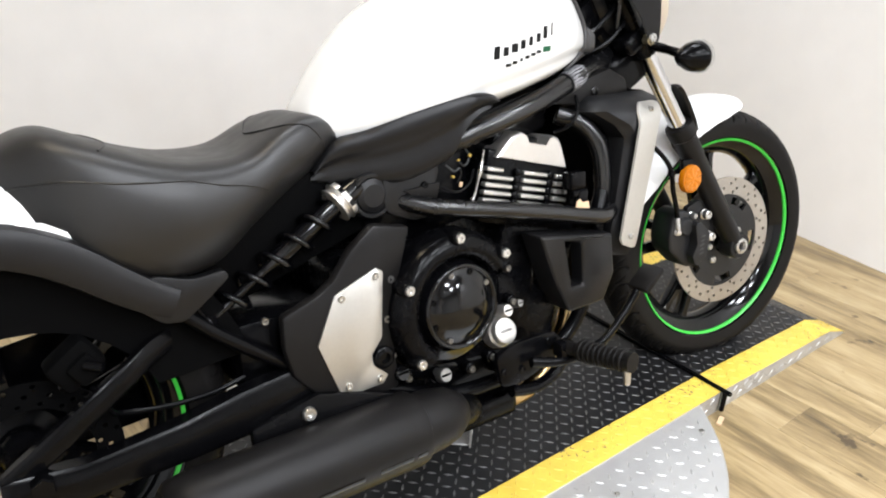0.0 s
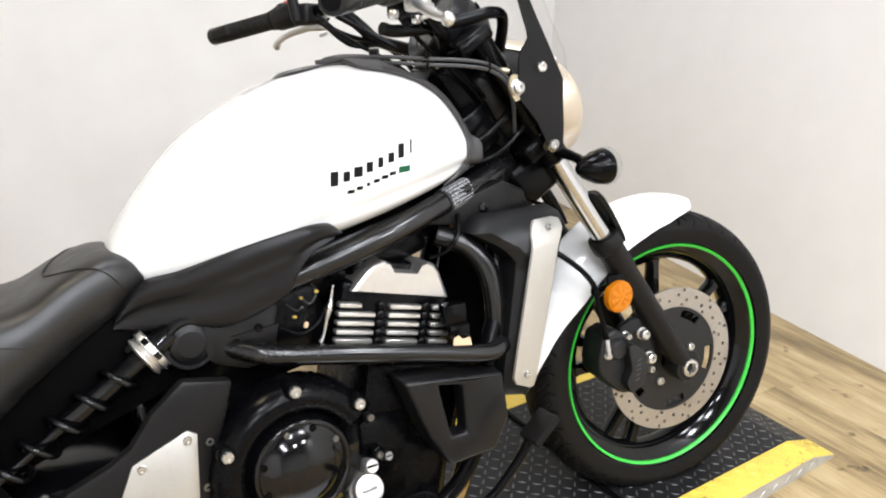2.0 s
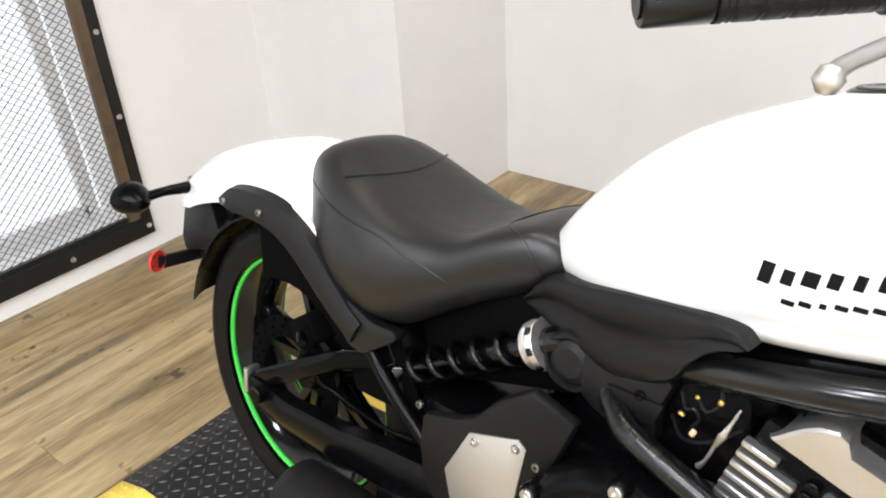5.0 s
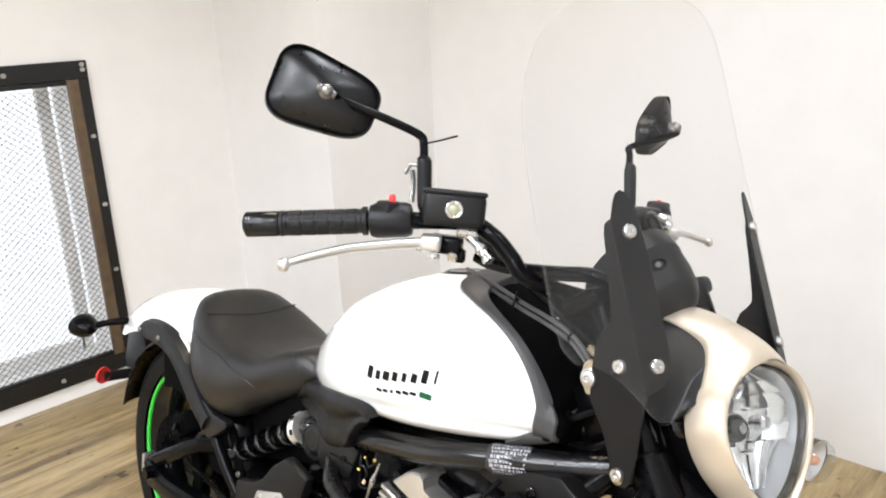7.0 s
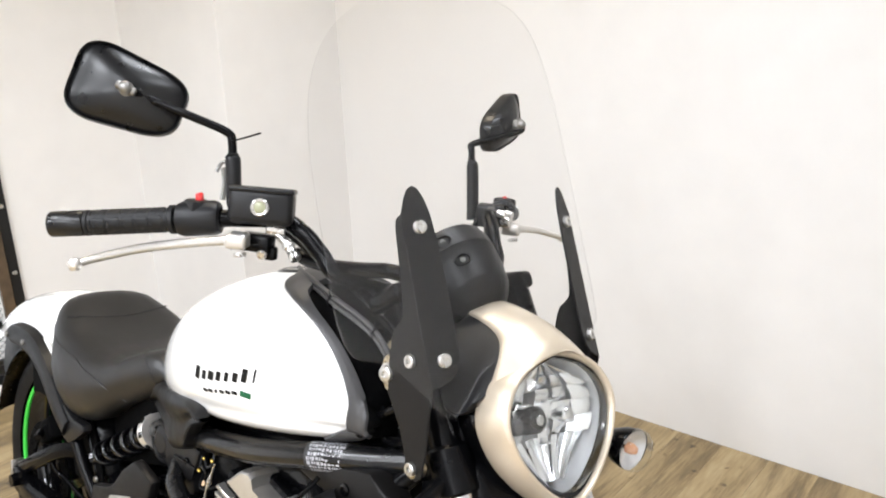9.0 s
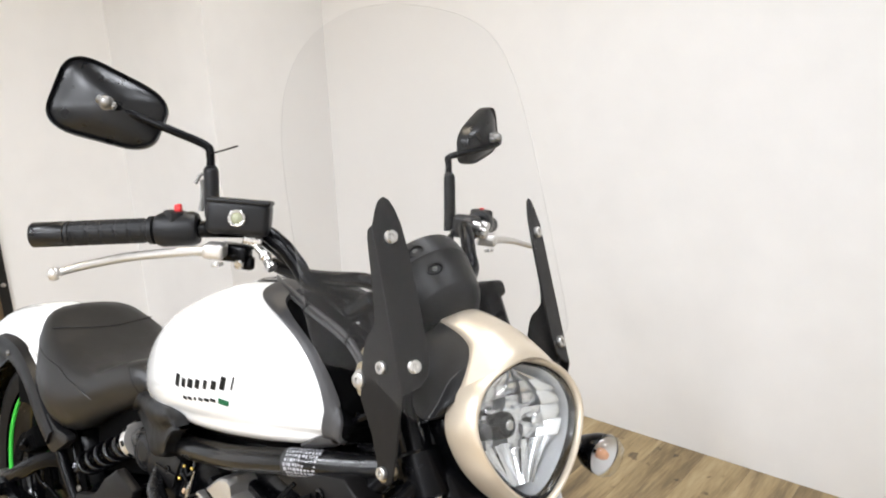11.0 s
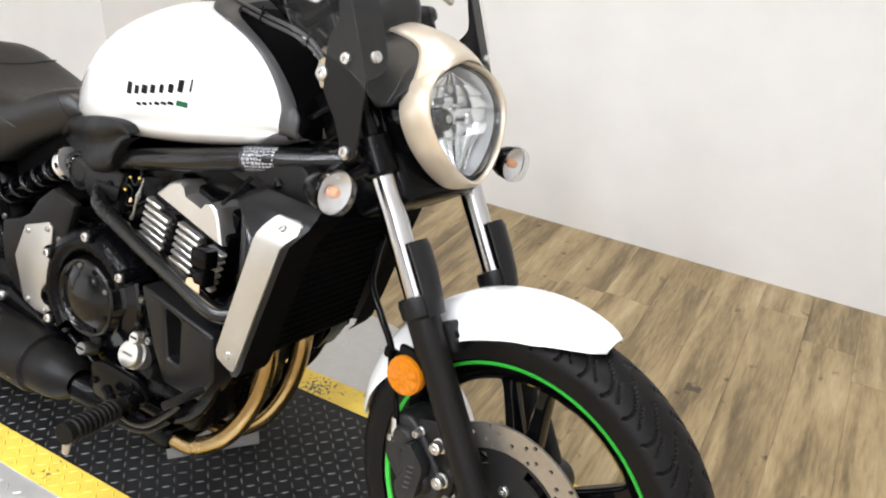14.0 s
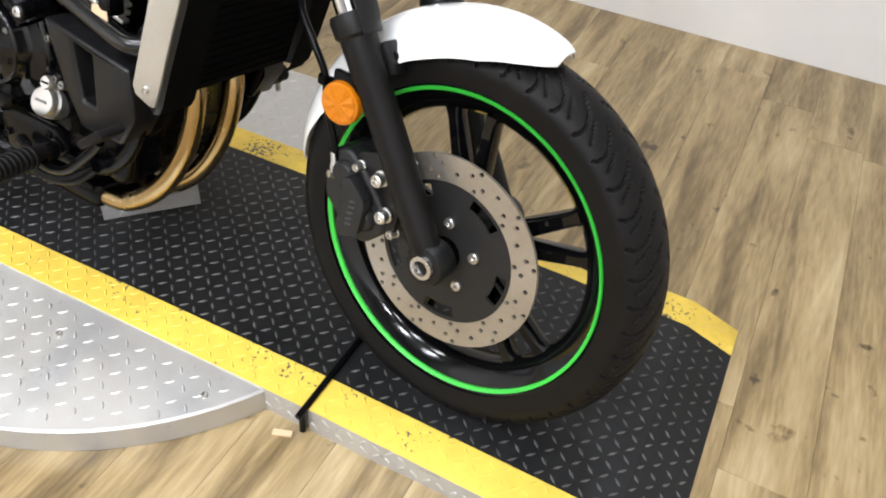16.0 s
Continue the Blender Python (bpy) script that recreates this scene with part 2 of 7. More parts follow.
def spline(xs, ys, n):
    """Smooth in-between values of stations xs, ys at n even steps."""
    pts = smooth_path([(x, y, 0) for x, y in zip(xs, ys)], 8)
    px, py = [p.x for p in pts], [p.y for p in pts]
    q = np.linspace(xs[0], xs[-1], n)
    return list(q), [float(np.interp(v, px, py)) for v in q]

# ---- the room ----
def wood_material():
    """Vinyl planks with a weathered oak print: long streaks, pale and brown, each plank its own."""
    m = bpy.data.materials.new("weathered_oak_vinyl")
    m.use_nodes = True
    nt = m.node_tree
    b = nt.nodes["Principled BSDF"]
    co, info, mp = (nt.nodes.new("ShaderNode" + k) for k in ("TexCoord", "ObjectInfo", "Mapping"))
    off = nt.nodes.new("ShaderNodeVectorMath")
    off.operation = "MULTIPLY_ADD"
    off.inputs[1].default_value, off.inputs[2].default_value = (17, 31, 7), (0, 0, 0)
    nt.links.new(info.outputs["Random"], off.inputs[0])
    add = nt.nodes.new("ShaderNodeVectorMath")
    nt.links.new(co.outputs["Object"], add.inputs[0])
    nt.links.new(off.outputs[0], add.inputs[1])
    nt.links.new(add.outputs[0], mp.inputs["Vector"])
    mp.inputs["Scale"].default_value = (1.1, 9, 1)
    streak, fine, blot = (nt.nodes.new("ShaderNodeTexNoise") for _ in range(3))
    streak.inputs["Scale"].default_value, streak.inputs["Detail"].default_value, streak.inputs["Distortion"].default_value = 1.5, 4, 0.8
    fine.inputs["Scale"].default_value, fine.inputs["Detail"].default_value = 14, 5
    blot.inputs["Scale"].default_value, blot.inputs["Detail"].default_value = 1.1, 4
    nt.links.new(mp.outputs[0], streak.inputs["Vector"])
    nt.links.new(mp.outputs[0], fine.inputs["Vector"])
    nt.links.new(mp.outputs[0], blot.inputs["Vector"])
    ramp = nt.nodes.new("ShaderNodeValToRGB")
    cols = ((0.2, (0.06, 0.04, 0.019)), (0.38, (0.172, 0.12, 0.055)), (0.55, (0.325, 0.238, 0.118)), (0.78, (0.48, 0.382, 0.222)))
    el = ramp.color_ramp.elements
    while len(el) < len(cols):
        el.new(0.5)
    for e, (p, c) in zip(el, cols):
        e.position, e.color = p, (*c, 1)
    mix = nt.nodes.new("ShaderNodeMath")
    mix.operation = "MULTIPLY_ADD"
    mix.inputs[1].default_value = 0.34
    nt.links.new(fine.outputs["Fac"], mix.inputs[0])
    sc = nt.nodes.new("ShaderNodeMath")
    sc.operation = "MULTIPLY_ADD"
    sc.inputs[1].default_value, sc.inputs[2].default_value = 0.75, 0.0
    nt.links.new(streak.outputs["Fac"], sc.inputs[0])
    nt.links.new(sc.outputs[0], mix.inputs[2])
    tint = nt.nodes.new("ShaderNodeMath")
    tint.operation = "MULTIPLY_ADD"
    tint.inputs[1].default_value = 0.06
    nt.links.new(info.outputs["Random"], tint.inputs[0])
    bl = nt.nodes.new("ShaderNodeMath")
    bl.operation = "MULTIPLY_ADD"
    bl.inputs[1].default_value, bl.inputs[2].default_value = 0.5, -0.33
    nt.links.new(blot.outputs["Fac"], bl.inputs[0])
    nt.links.new(bl.outputs[0], tint.inputs[2])
    fin = nt.nodes.new("ShaderNodeMath")
    nt.links.new(mix.outputs[0], fin.inputs[0])
    nt.links.new(tint.outputs[0], fin.inputs[1])
    # small dark knots and specks
    knot, kr, kn = (nt.nodes.new("ShaderNode" + k) for k in ("TexNoise", "MapRange", "Math"))
    knot.inputs["Scale"].default_value, knot.inputs["Detail"].default_value = 16, 3
    nt.links.new(add.outputs[0], knot.inputs["Vector"])
    nt.links.new(knot.outputs["Fac"], kr.inputs["Value"])
    kr.inputs["From Min"].default_value, kr.inputs["From Max"].default_value, kr.inputs["To Max"].default_value = 0.665, 0.73, 0.24
    kn.operation = "SUBTRACT"
    nt.links.new(fin.outputs[0], kn.inputs[0])
    nt.links.new(kr.outputs[0], kn.inputs[1])
    nt.links.new(kn.outputs[0], ramp.inputs[0])
    nt.links.new(ramp.outputs[0], b.inputs["Base Color"])
    bp = nt.nodes.new("ShaderNodeBump")
    bp.inputs["Strength"].default_value, bp.inputs["Distance"].default_value = 0.25, 0.001
    nt.links.new(fine.outputs["Fac"], bp.inputs["Height"])
    nt.links.new(bp.outputs[0], b.inputs["Normal"])
    b.inputs["Roughness"].default_value = 0.33
    return m


OAK = wood_material()
WALL = mat("white_wall_paint", (0.81, 0.8, 0.785), 0.6, 0, 0.035, 8, bump=0.1, bscale=120)
# ceiling is out of view; its dark grey is set to weaken reflected light
CEIL = mat("ceiling_fill_cut", (0.24, 0.24, 0.24), 0.8, 0, 0.02, 6)
X0, X1, Y0, Y1, TOP = -1.39, 2.9, -5.0, 1.735, 2.8
NX, NY = -0.695, 1.145
# for the unseen south wall: grey level picked to control bounce and reflections
WALL_GREY = mat("south_wall_fill_grey", (0.6, 0.6, 0.6), 0.7, 0, 0.03, 8)


def wall(name, lo, hi, paint=None, label="plain off-white painted wall"):
    bm = B()
    c = [(a + b) / 2 for a, b in zip(lo, hi)]
    box(bm, c, [b - a for a, b in zip(lo, hi)])
    ob = new(name, finish(bm, name, paint or WALL))
    return tagged(ob, label, "wall", kind="structure")


wall("wall_north", (NX, Y1, FLOOR - 0.1), (X1 + 0.15, Y1 + 0.15, TOP))
wall("wall_nook_side", (NX - 0.15, NY, FLOOR - 0.1), (NX, Y1 + 0.15, TOP))
wall("wall_nook_back", (X0 - 0.2, NY, FLOOR - 0.1), (NX - 0.15, NY + 0.15, TOP))
# the east wall runs a little askew
bm = slab(B(), [(2.79, Y1, FLOOR - 0.1), (2.04, Y0, FLOOR - 0.1), (2.3, Y0, FLOOR - 0.1), (3.05, Y1, FLOOR - 0.1)], (0, 0, TOP - FLOOR + 0.1))
tagged(new("wall_east", finish(bm, "wall_east", WALL)), "plain off-white painted wall", "wall", kind="structure")
wall("wall_south", (X0 - 0.2, Y0 - 0.15, FLOOR - 0.1), (X1 + 0.15, Y0, TOP), WALL_GREY, "unseen closing wall, grey chosen to set the fill light")
# wall with the window opening
WY0, WY1, WZ0, WZ1 = -1.15, 0.5, 0.06, 1.2
wall("wall_west_lower", (X0 - 0.2, Y0, FLOOR - 0.1), (X0, NY, WZ0))
wall("wall_west_upper", (X0 - 0.2, Y0, WZ1), (X0, NY, TOP))
wall("wall_west_near", (X0 - 0.2, Y0, WZ0), (X0, WY0, WZ1))
wall("wall_west_far", (X0 - 0.2, WY1, WZ0), (X0, NY, WZ1))
bm = box(B(), ((X0 + X1) / 2, (Y0 + Y1) / 2, TOP + 0.06), (X1 - X0 + 0.6, Y1 - Y0 + 0.6, 0.12))
tagged(new("ceiling", finish(bm, "ceiling", CEIL)), "unseen ceiling, grey chosen to cut fill light", "ceiling", kind="structure")

# floor: a sub-floor with planks laid across the room
bm = box(B(), ((X0 + X1) / 2, (Y0 + Y1) / 2, FLOOR - 0.055), (X1 - X0 + 0.4, Y1 - Y0 + 0.4, 0.1))
floor = tagged(new("floor", finish(bm, "floor", mat("floor_joint", (0.17, 0.125, 0.075), 0.8))), "weathered oak plank floor, brown and pale streaks", "floor", kind="structure")
PW, PL = 0.152, 1.22


def plank_mesh(w, l):
    bm = box(B(), (0, 0, 0), (l - 0.0005, w - 0.0005, 0.006))
    top = [e for e in bm.edges if all(v.co.z > 0 for v in e.verts)]
    bmesh.ops.bevel(bm, geom=top, offset=0.0004, segments=1, affect="EDGES")
    return finish(bm, "plank", OAK)


# ---- display platform ----
def checker_metal(name, color, rough, metal, grain):
    return mat(name, color, rough, metal, grain, 25, bump=0.12, bscale=260, spec=0.28)


DARK_PLATE = checker_metal("dark_checker_plate", (0.011, 0.011, 0.0115), 0.42, 0.1, 0.4)
SILVER_PLATE = checker_metal("bright_checker_plate", (0.54, 0.54, 0.535), 0.5, 0.75, 0.08)
YELLOW = mat("worn_yellow_paint", (0.7, 0.5, 0.075), 0.4, 0, 0.14, 35, bump=0.15, bscale=300)


def add_wear(m, under, scale, edge):
    """Chips and scuffs of the colour beneath, in patches."""
    nt = m.node_tree
    b = nt.nodes["Principled BSDF"]
    src = b.inputs["Base Color"].links[0].from_socket
    co = next(n for n in nt.nodes if n.type == "TEX_COORD")
    chip, patch, mul, rng, mix = (nt.nodes.new("ShaderNode" + k) for k in ("TexNoise", "TexNoise", "Math", "MapRange", "MixRGB"))
    chip.inputs["Scale"].default_value, chip.inputs["Detail"].default_value = scale, 4
    patch.inputs["Scale"].default_value = scale / 12
    mul.operation = "MULTIPLY"
    for n, k in ((chip, 0), (patch, 1)):
        nt.links.new(co.outputs["Object"], n.inputs["Vector"])
        nt.links.new(n.outputs["Fac"], mul.inputs[k])
    rng.inputs["From Min"].default_value, rng.inputs["From Max"].default_value = edge, edge + 0.04
    nt.links.new(mul.outputs[0], rng.inputs["Value"])
    mix.inputs["Color2"].default_value = (*under, 1)
    nt.links.new(rng.outputs[0], mix.inputs["Fac"])
    nt.links.new(src, mix.inputs["Color1"])
    nt.links.new(mix.outputs[0], b.inputs["Base Color"])


add_wear(YELLOW, (0.09, 0.08, 0.06), 110, 0.355)
add_wear(SILVER_PLATE, (0.45, 0.45, 0.44), 90, 0.37)
TC, TR = Vector((0.806, 0.09, 0)), 0.63
PY0, PY1, SW = -0.225, 0.405, 0.076
HX, EX = 1.438, 2.075
RX, RE = 2 * TC.x - HX, 2 * TC.x - EX


def lugs(bm, inside, x0, x1, y0, y1, zfun, pitch=0.0245, ln=0.0105, w=0.003, h=0.0018):
    """Raised lozenge lugs, alternately turned, wherever inside(x, y) holds."""
    i = 0
    verts, faces = [], []
    x = x0
    while x < x1:
        j = 0
        y = y0
        while y < y1:
            if inside(x, y):
                a = radians(45 if (i + j) % 2 else -45)
                c, s = math.cos(a), math.sin(a)
                z = zfun(x)
                k = len(verts)
                for u, v, q in ((ln, 0, 0), (0, w, 0), (-ln, 0, 0), (0, -w, 0), (ln * 0.55, 0, h), (-ln * 0.55, 0, h)):
                    verts.append((x + u * c - v * s, y + u * s + v * c, z + q))
                faces += [(k, k + 1, k + 4), (k + 1, k + 5, k + 4), (k + 1, k + 2, k + 5), (k + 2, k + 3, k + 5), (k + 3, k + 4, k + 5), (k + 3, k, k + 4)]
            y += pitch
            j += 1
        x += pitch
        i += 1
    me = bpy.data.meshes.new("lugs")
    me.from_pydata(verts, [], faces)
    return me


def ramp_z(x):
    """Height of the deck: level between the hinges, a gentle fall, then a bevelled lip."""
    d = x - HX if x > HX else RX - x
    if d <= 0:
        return 0.0
    run = EX - HX
    return interp(d, [0, run - 0.1, run], [0.0, -0.018, -0.053])


def lug_part(parent, name, material, inside, x0, x1, y0, y1, dz=0.0, pitch=0.0245):
    me = lugs(None, inside, x0, x1, y0, y1, lambda x: ramp_z(x) + dz, pitch)
    me.materials.append(material)
    for p in me.polygons:
        p.use_smooth = False
    ob = new(name, me)
    ob.parent = parent
    return tagged(ob, kind="stuff")


turntable = thing("turntable", "round bright checker-plate turntable with a low metal rim on the floor", "turntable")
bm = lathe(B(), [(0, -0.004), (TR - 0.004, -0.004), (TR, -0.008), (TR, FLOOR + 0.002), (0, FLOOR + 0.002)], Matrix.Translation(TC), 96)
part("top_plate", bm, SILVER_PLATE, turntable)
lug_part(turntable, "lug_pattern", SILVER_PLATE, lambda x, y: (x - TC.x) ** 2 + (y - TC.y) ** 2 < (TR - 0.015) ** 2 and not PY0 - 0.01 < y < PY1 + 0.01, TC.x - TR, TC.x + TR, TC.y - TR, TC.y + TR, -0.004, 0.031)

platform = thing("display_platform", "dark checker-plate motorcycle platform with worn yellow edge stripes", "platform")


def deck(name, xa, xb, ya, yb, material, up=0.0):
    bm = B()
    za, zb = ramp_z(xa), ramp_z(xb)
    slab(bm, [(xa, ya, za + up), (xb, ya, zb + up), (xb, ya, FLOOR + 0.001), (xa, ya, FLOOR + 0.001)], (0, yb - ya, 0))
    return part(name, bm, material, platform)


for xa, xb, nm in ((RX + 0.004, HX - 0.004, "main_deck"), (HX + 0.004, EX - 0.1, "front_ramp"), (EX - 0.1, EX, "front_lip"), (RE + 0.1, RX - 0.004, "rear_ramp"), (RE, RE + 0.1, "rear_lip")):
    deck(nm, xa, xb, PY0 + SW, PY1 - SW, DARK_PLATE)
    for ya, yb in ((PY0, PY0 + SW), (PY1 - SW, PY1)):
        deck("edge_plate", xa, xb, ya, yb, SILVER_PLATE, -0.0015)
        bm = B()
        slab(bm, [(xa, ya, ramp_z(xa) - 0.0012), (xb, ya, ramp_z(xb) - 0.0012), (xb, yb, ramp_z(xb) - 0.0012), (xa, yb, ramp_z(xa) - 0.0012)], (0, 0, 0.0022), 0.0008, 1)
        part("yellow_stripe", bm, YELLOW, platform, "worn yellow painted stripe")
lug_part(platform, "lug_pattern", mat("worn_lug_tops", (0.08, 0.08, 0.08), 0.45, 0.4, 0.5, 40), lambda x, y: abs(x - HX) > 0.012 and abs(x - RX) > 0.012, RE + 0.02, EX - 0.01, PY0 + SW + 0.012, PY1 - SW - 0.008)
# raised lugs on the upright side plates
verts, faces = [], []
for side, yf in ((-1, PY0), (1, PY1)):
    for i in range(int((EX - RE - 0.06) / 0.0245)):
        x = RE + 0.03 + 0.0245 * i
        if min(abs(x - HX), abs(x - RX)) < 0.012:
            continue
        for j in range(2):
            z = -0.018 - 0.0215 * j
            if z + 0.009 > ramp_z(x) - 0.002:
                continue
            a = radians(45 if (i + j) % 2 else -45)
            c, sn = math.cos(a), math.sin(a)
            k = len(verts)
            for u, v, q in ((0.0105, 0, 0), (0, 0.003, 0), (-0.0105, 0, 0), (0, -0.003, 0), (0.0058, 0, 0.0018), (-0.0058, 0, 0.0018)):
                verts.append((x + u * c - v * sn, yf + side * q, z + u * sn + v * c))
            faces += [(k, k + 1, k + 4), (k + 1, k + 5, k + 4), (k + 1, k + 2, k + 5), (k + 2, k + 3, k + 5), (k + 3, k + 4, k + 5), (k + 3, k, k + 4)]
me = bpy.data.meshes.new("lug_pattern")
me.from_pydata(verts, [], faces)
me.materials.append(SILVER_PLATE)
tagged(piece("lug_pattern", me, platform), kind="stuff")
for ya in (PY0, PY1 - SW):
    lug_part(platform, "lug_pattern", YELLOW, lambda x, y: abs(x - HX) > 0.012 and abs(x - RX) > 0.012, RE + 0.02, EX - 0.01, ya + 0.014, ya + SW - 0.008, 0.0008)

# ---- the motorcycle: built upright, x ahead from the rear axle, then set leaning on its stand ----
BIKE = pose(-0.004, 0.06, 0.0, 0, 0, -4) @ pose(0, 0, 0, 0, 0.5, 0) @ pose(0, 0, 0, -11, 0, 0)
bike = thing("motorcycle", "white and black cruiser motorcycle with green rim stripes on the platform", "motorcycle", BIKE)
# steering: the fork is turned a little to its right round the steering head
RAKE = radians(32.5)
AXLE = Vector((1.607, 0, 0.308))
HEAD = Vector((1.225, 0, 0.82))
STEER = Matrix.Translation((0, 0.013, 0)) @ Matrix.Translation(HEAD) @ Matrix.Rotation(radians(-7), 4, Vector((-math.sin(RAKE), 0, math.cos(RAKE)))) @ Matrix.Translation(-HEAD) @ Matrix.Translation(AXLE) @ Matrix.Rotation(radians(-3), 4, "X") @ Matrix.Translation(-AXLE)
BOLT_S = bolt_mesh("bolt", 0.0065, 0.005, STEEL)
BOLT_M = bolt_mesh("bolt", 0.009, 0.006, STEEL)
BOLT_L = bolt_mesh("bolt", 0.012, 0.009, STEEL)
BOLT_D = bolt_mesh("bolt", 0.0065, 0.005, DULL_STEEL)
BOLT_K = bolt_mesh("bolt", 0.007, 0.005, BLACK_PAINT)


def tyre_mesh(radius, rim, half, seed):
    """Tyre with curved sweeping grooves cut into its tread."""
    n, k = 1080, 48
    verts, faces, cut = [], [], []
    depth = radius - rim
    prof = []
    for j in range(k + 1):
        s = -1 + 2 * j / k
        a = s * radians(118)
        y = half * math.sin(a) if abs(a) < math.pi / 2 else math.copysign(half * (1 - 0.22 * (abs(a) - math.pi / 2) ** 1.2), s)
        r = rim + depth * (0.42 + 0.58 * math.cos(a)) if abs(a) < math.pi / 2 else rim + depth * 0.42 * (1 - (abs(a) - math.pi / 2) / radians(28))
        prof.append((r, y, a))
    for i in range(n):
        u = i / n
        for r, y, a in prof:
            v = abs(a)
            g = 0.0
            if 0.1 < v < 1.3:
                side = 0.5 if a > 0 else 0.0
                ph = (u * 44 + side + 1.0 * math.sin((v - 0.1) * 1.7)) % 1.0
                d = min(ph, 1 - ph) / 44 * 2 * math.pi * radius
                w = 0.0024 * (1 - 0.2 * v)
                if d < w:
                    g = 0.0035
                ph2 = (u * 44 + side + 0.5 + 0.9 * v) % 1.0
                d2 = min(ph2, 1 - ph2) / 44 * 2 * math.pi * radius
                if 0.6 < v < 1.1 and d2 < 0.002:
                    g = 0.0025
            cut.append(g > 0)
            rr = r - g * max(0.45, math.cos(min(v, 1.5)))
            y = y - math.copysign(g * 0.8 * math.sin(v), y)
            t = 2 * math.pi * u
            verts.append((rr * math.cos(t), y, rr * math.sin(t)))
    for i in range(n):
        for j in range(k):
            a, b = i * (k + 1) + j, ((i + 1) % n) * (k + 1) + j
            faces.append((a, a + 1, b + 1, b))
    me = bpy.data.meshes.new("tyre")
    me.from_pydata(verts, [], faces)
    me.materials.append(RUBBER)
    for p in me.polygons:
        p.use_smooth = len({cut[v] for v in p.vertices}) == 1
    return me


def drilled_disc(ri, ro, th, cells, rows=3, pick=None, size=0.0042):
    """Brake ring with real drill holes in a staggered pattern."""
    bm = B()
    y0, y1 = -th / 2, th / 2

    def pt(a, r, y):
        return (r * math.cos(a), y, r * math.sin(a))

    da, dr = 2 * math.pi / cells, (ro - ri) / rows
    for c in range(cells):
        for q in range(rows):
            a0, r0 = c * da, ri + q * dr
            ring = [(a0, r0), (a0 + da / 2, r0), (a0 + da, r0), (a0 + da, r0 + dr / 2), (a0 + da, r0 + dr), (a0 + da / 2, r0 + dr), (a0, r0 + dr), (a0, r0 + dr / 2)]
            hole = pick(c, q) if pick else (c + q) % 3 == 0
            out = [[bm.verts.new(pt(a, r, y)) for a, r in ring] for y in (y0, y1)]
            if hole:
                am, rm, hr = a0 + da / 2, r0 + dr / 2, min(dr * 0.42, size)
                ins = []
                for y in (y0, y1):
                    ins.append([bm.verts.new(pt(am + hr * sx / rm, rm + hr * sy, y)) for sx, sy in ((-0.7, -0.7), (0, -1), (0.7, -0.7), (1, 0), (0.7, 0.7), (0, 1), (-0.7, 0.7), (-1, 0))])
                for s in (0, 1):
                    for i in range(8):
                        j = (i + 1) % 8
                        bm.faces.new((out[s][i], out[s][j], ins[s][j], ins[s][i]))
                for i in range(8):
                    j = (i + 1) % 8
                    bm.faces.new((ins[0][i], ins[0][j], ins[1][j], ins[1][i]))
            else:
                for s in (0, 1):
                    bm.faces.new(out[s])
            if q == 0:
                bm.faces.new((out[0][0], out[0][1], out[1][1], out[1][0]))
                bm.faces.new((out[0][1], out[0][2], out[1][2], out[1][1]))
            if q == rows - 1:
                bm.faces.new((out[0][4], out[0][5], out[1][5], out[1][4]))
                bm.faces.new((out[0][5], out[0][6], out[1][6], out[1][5]))
    return bm


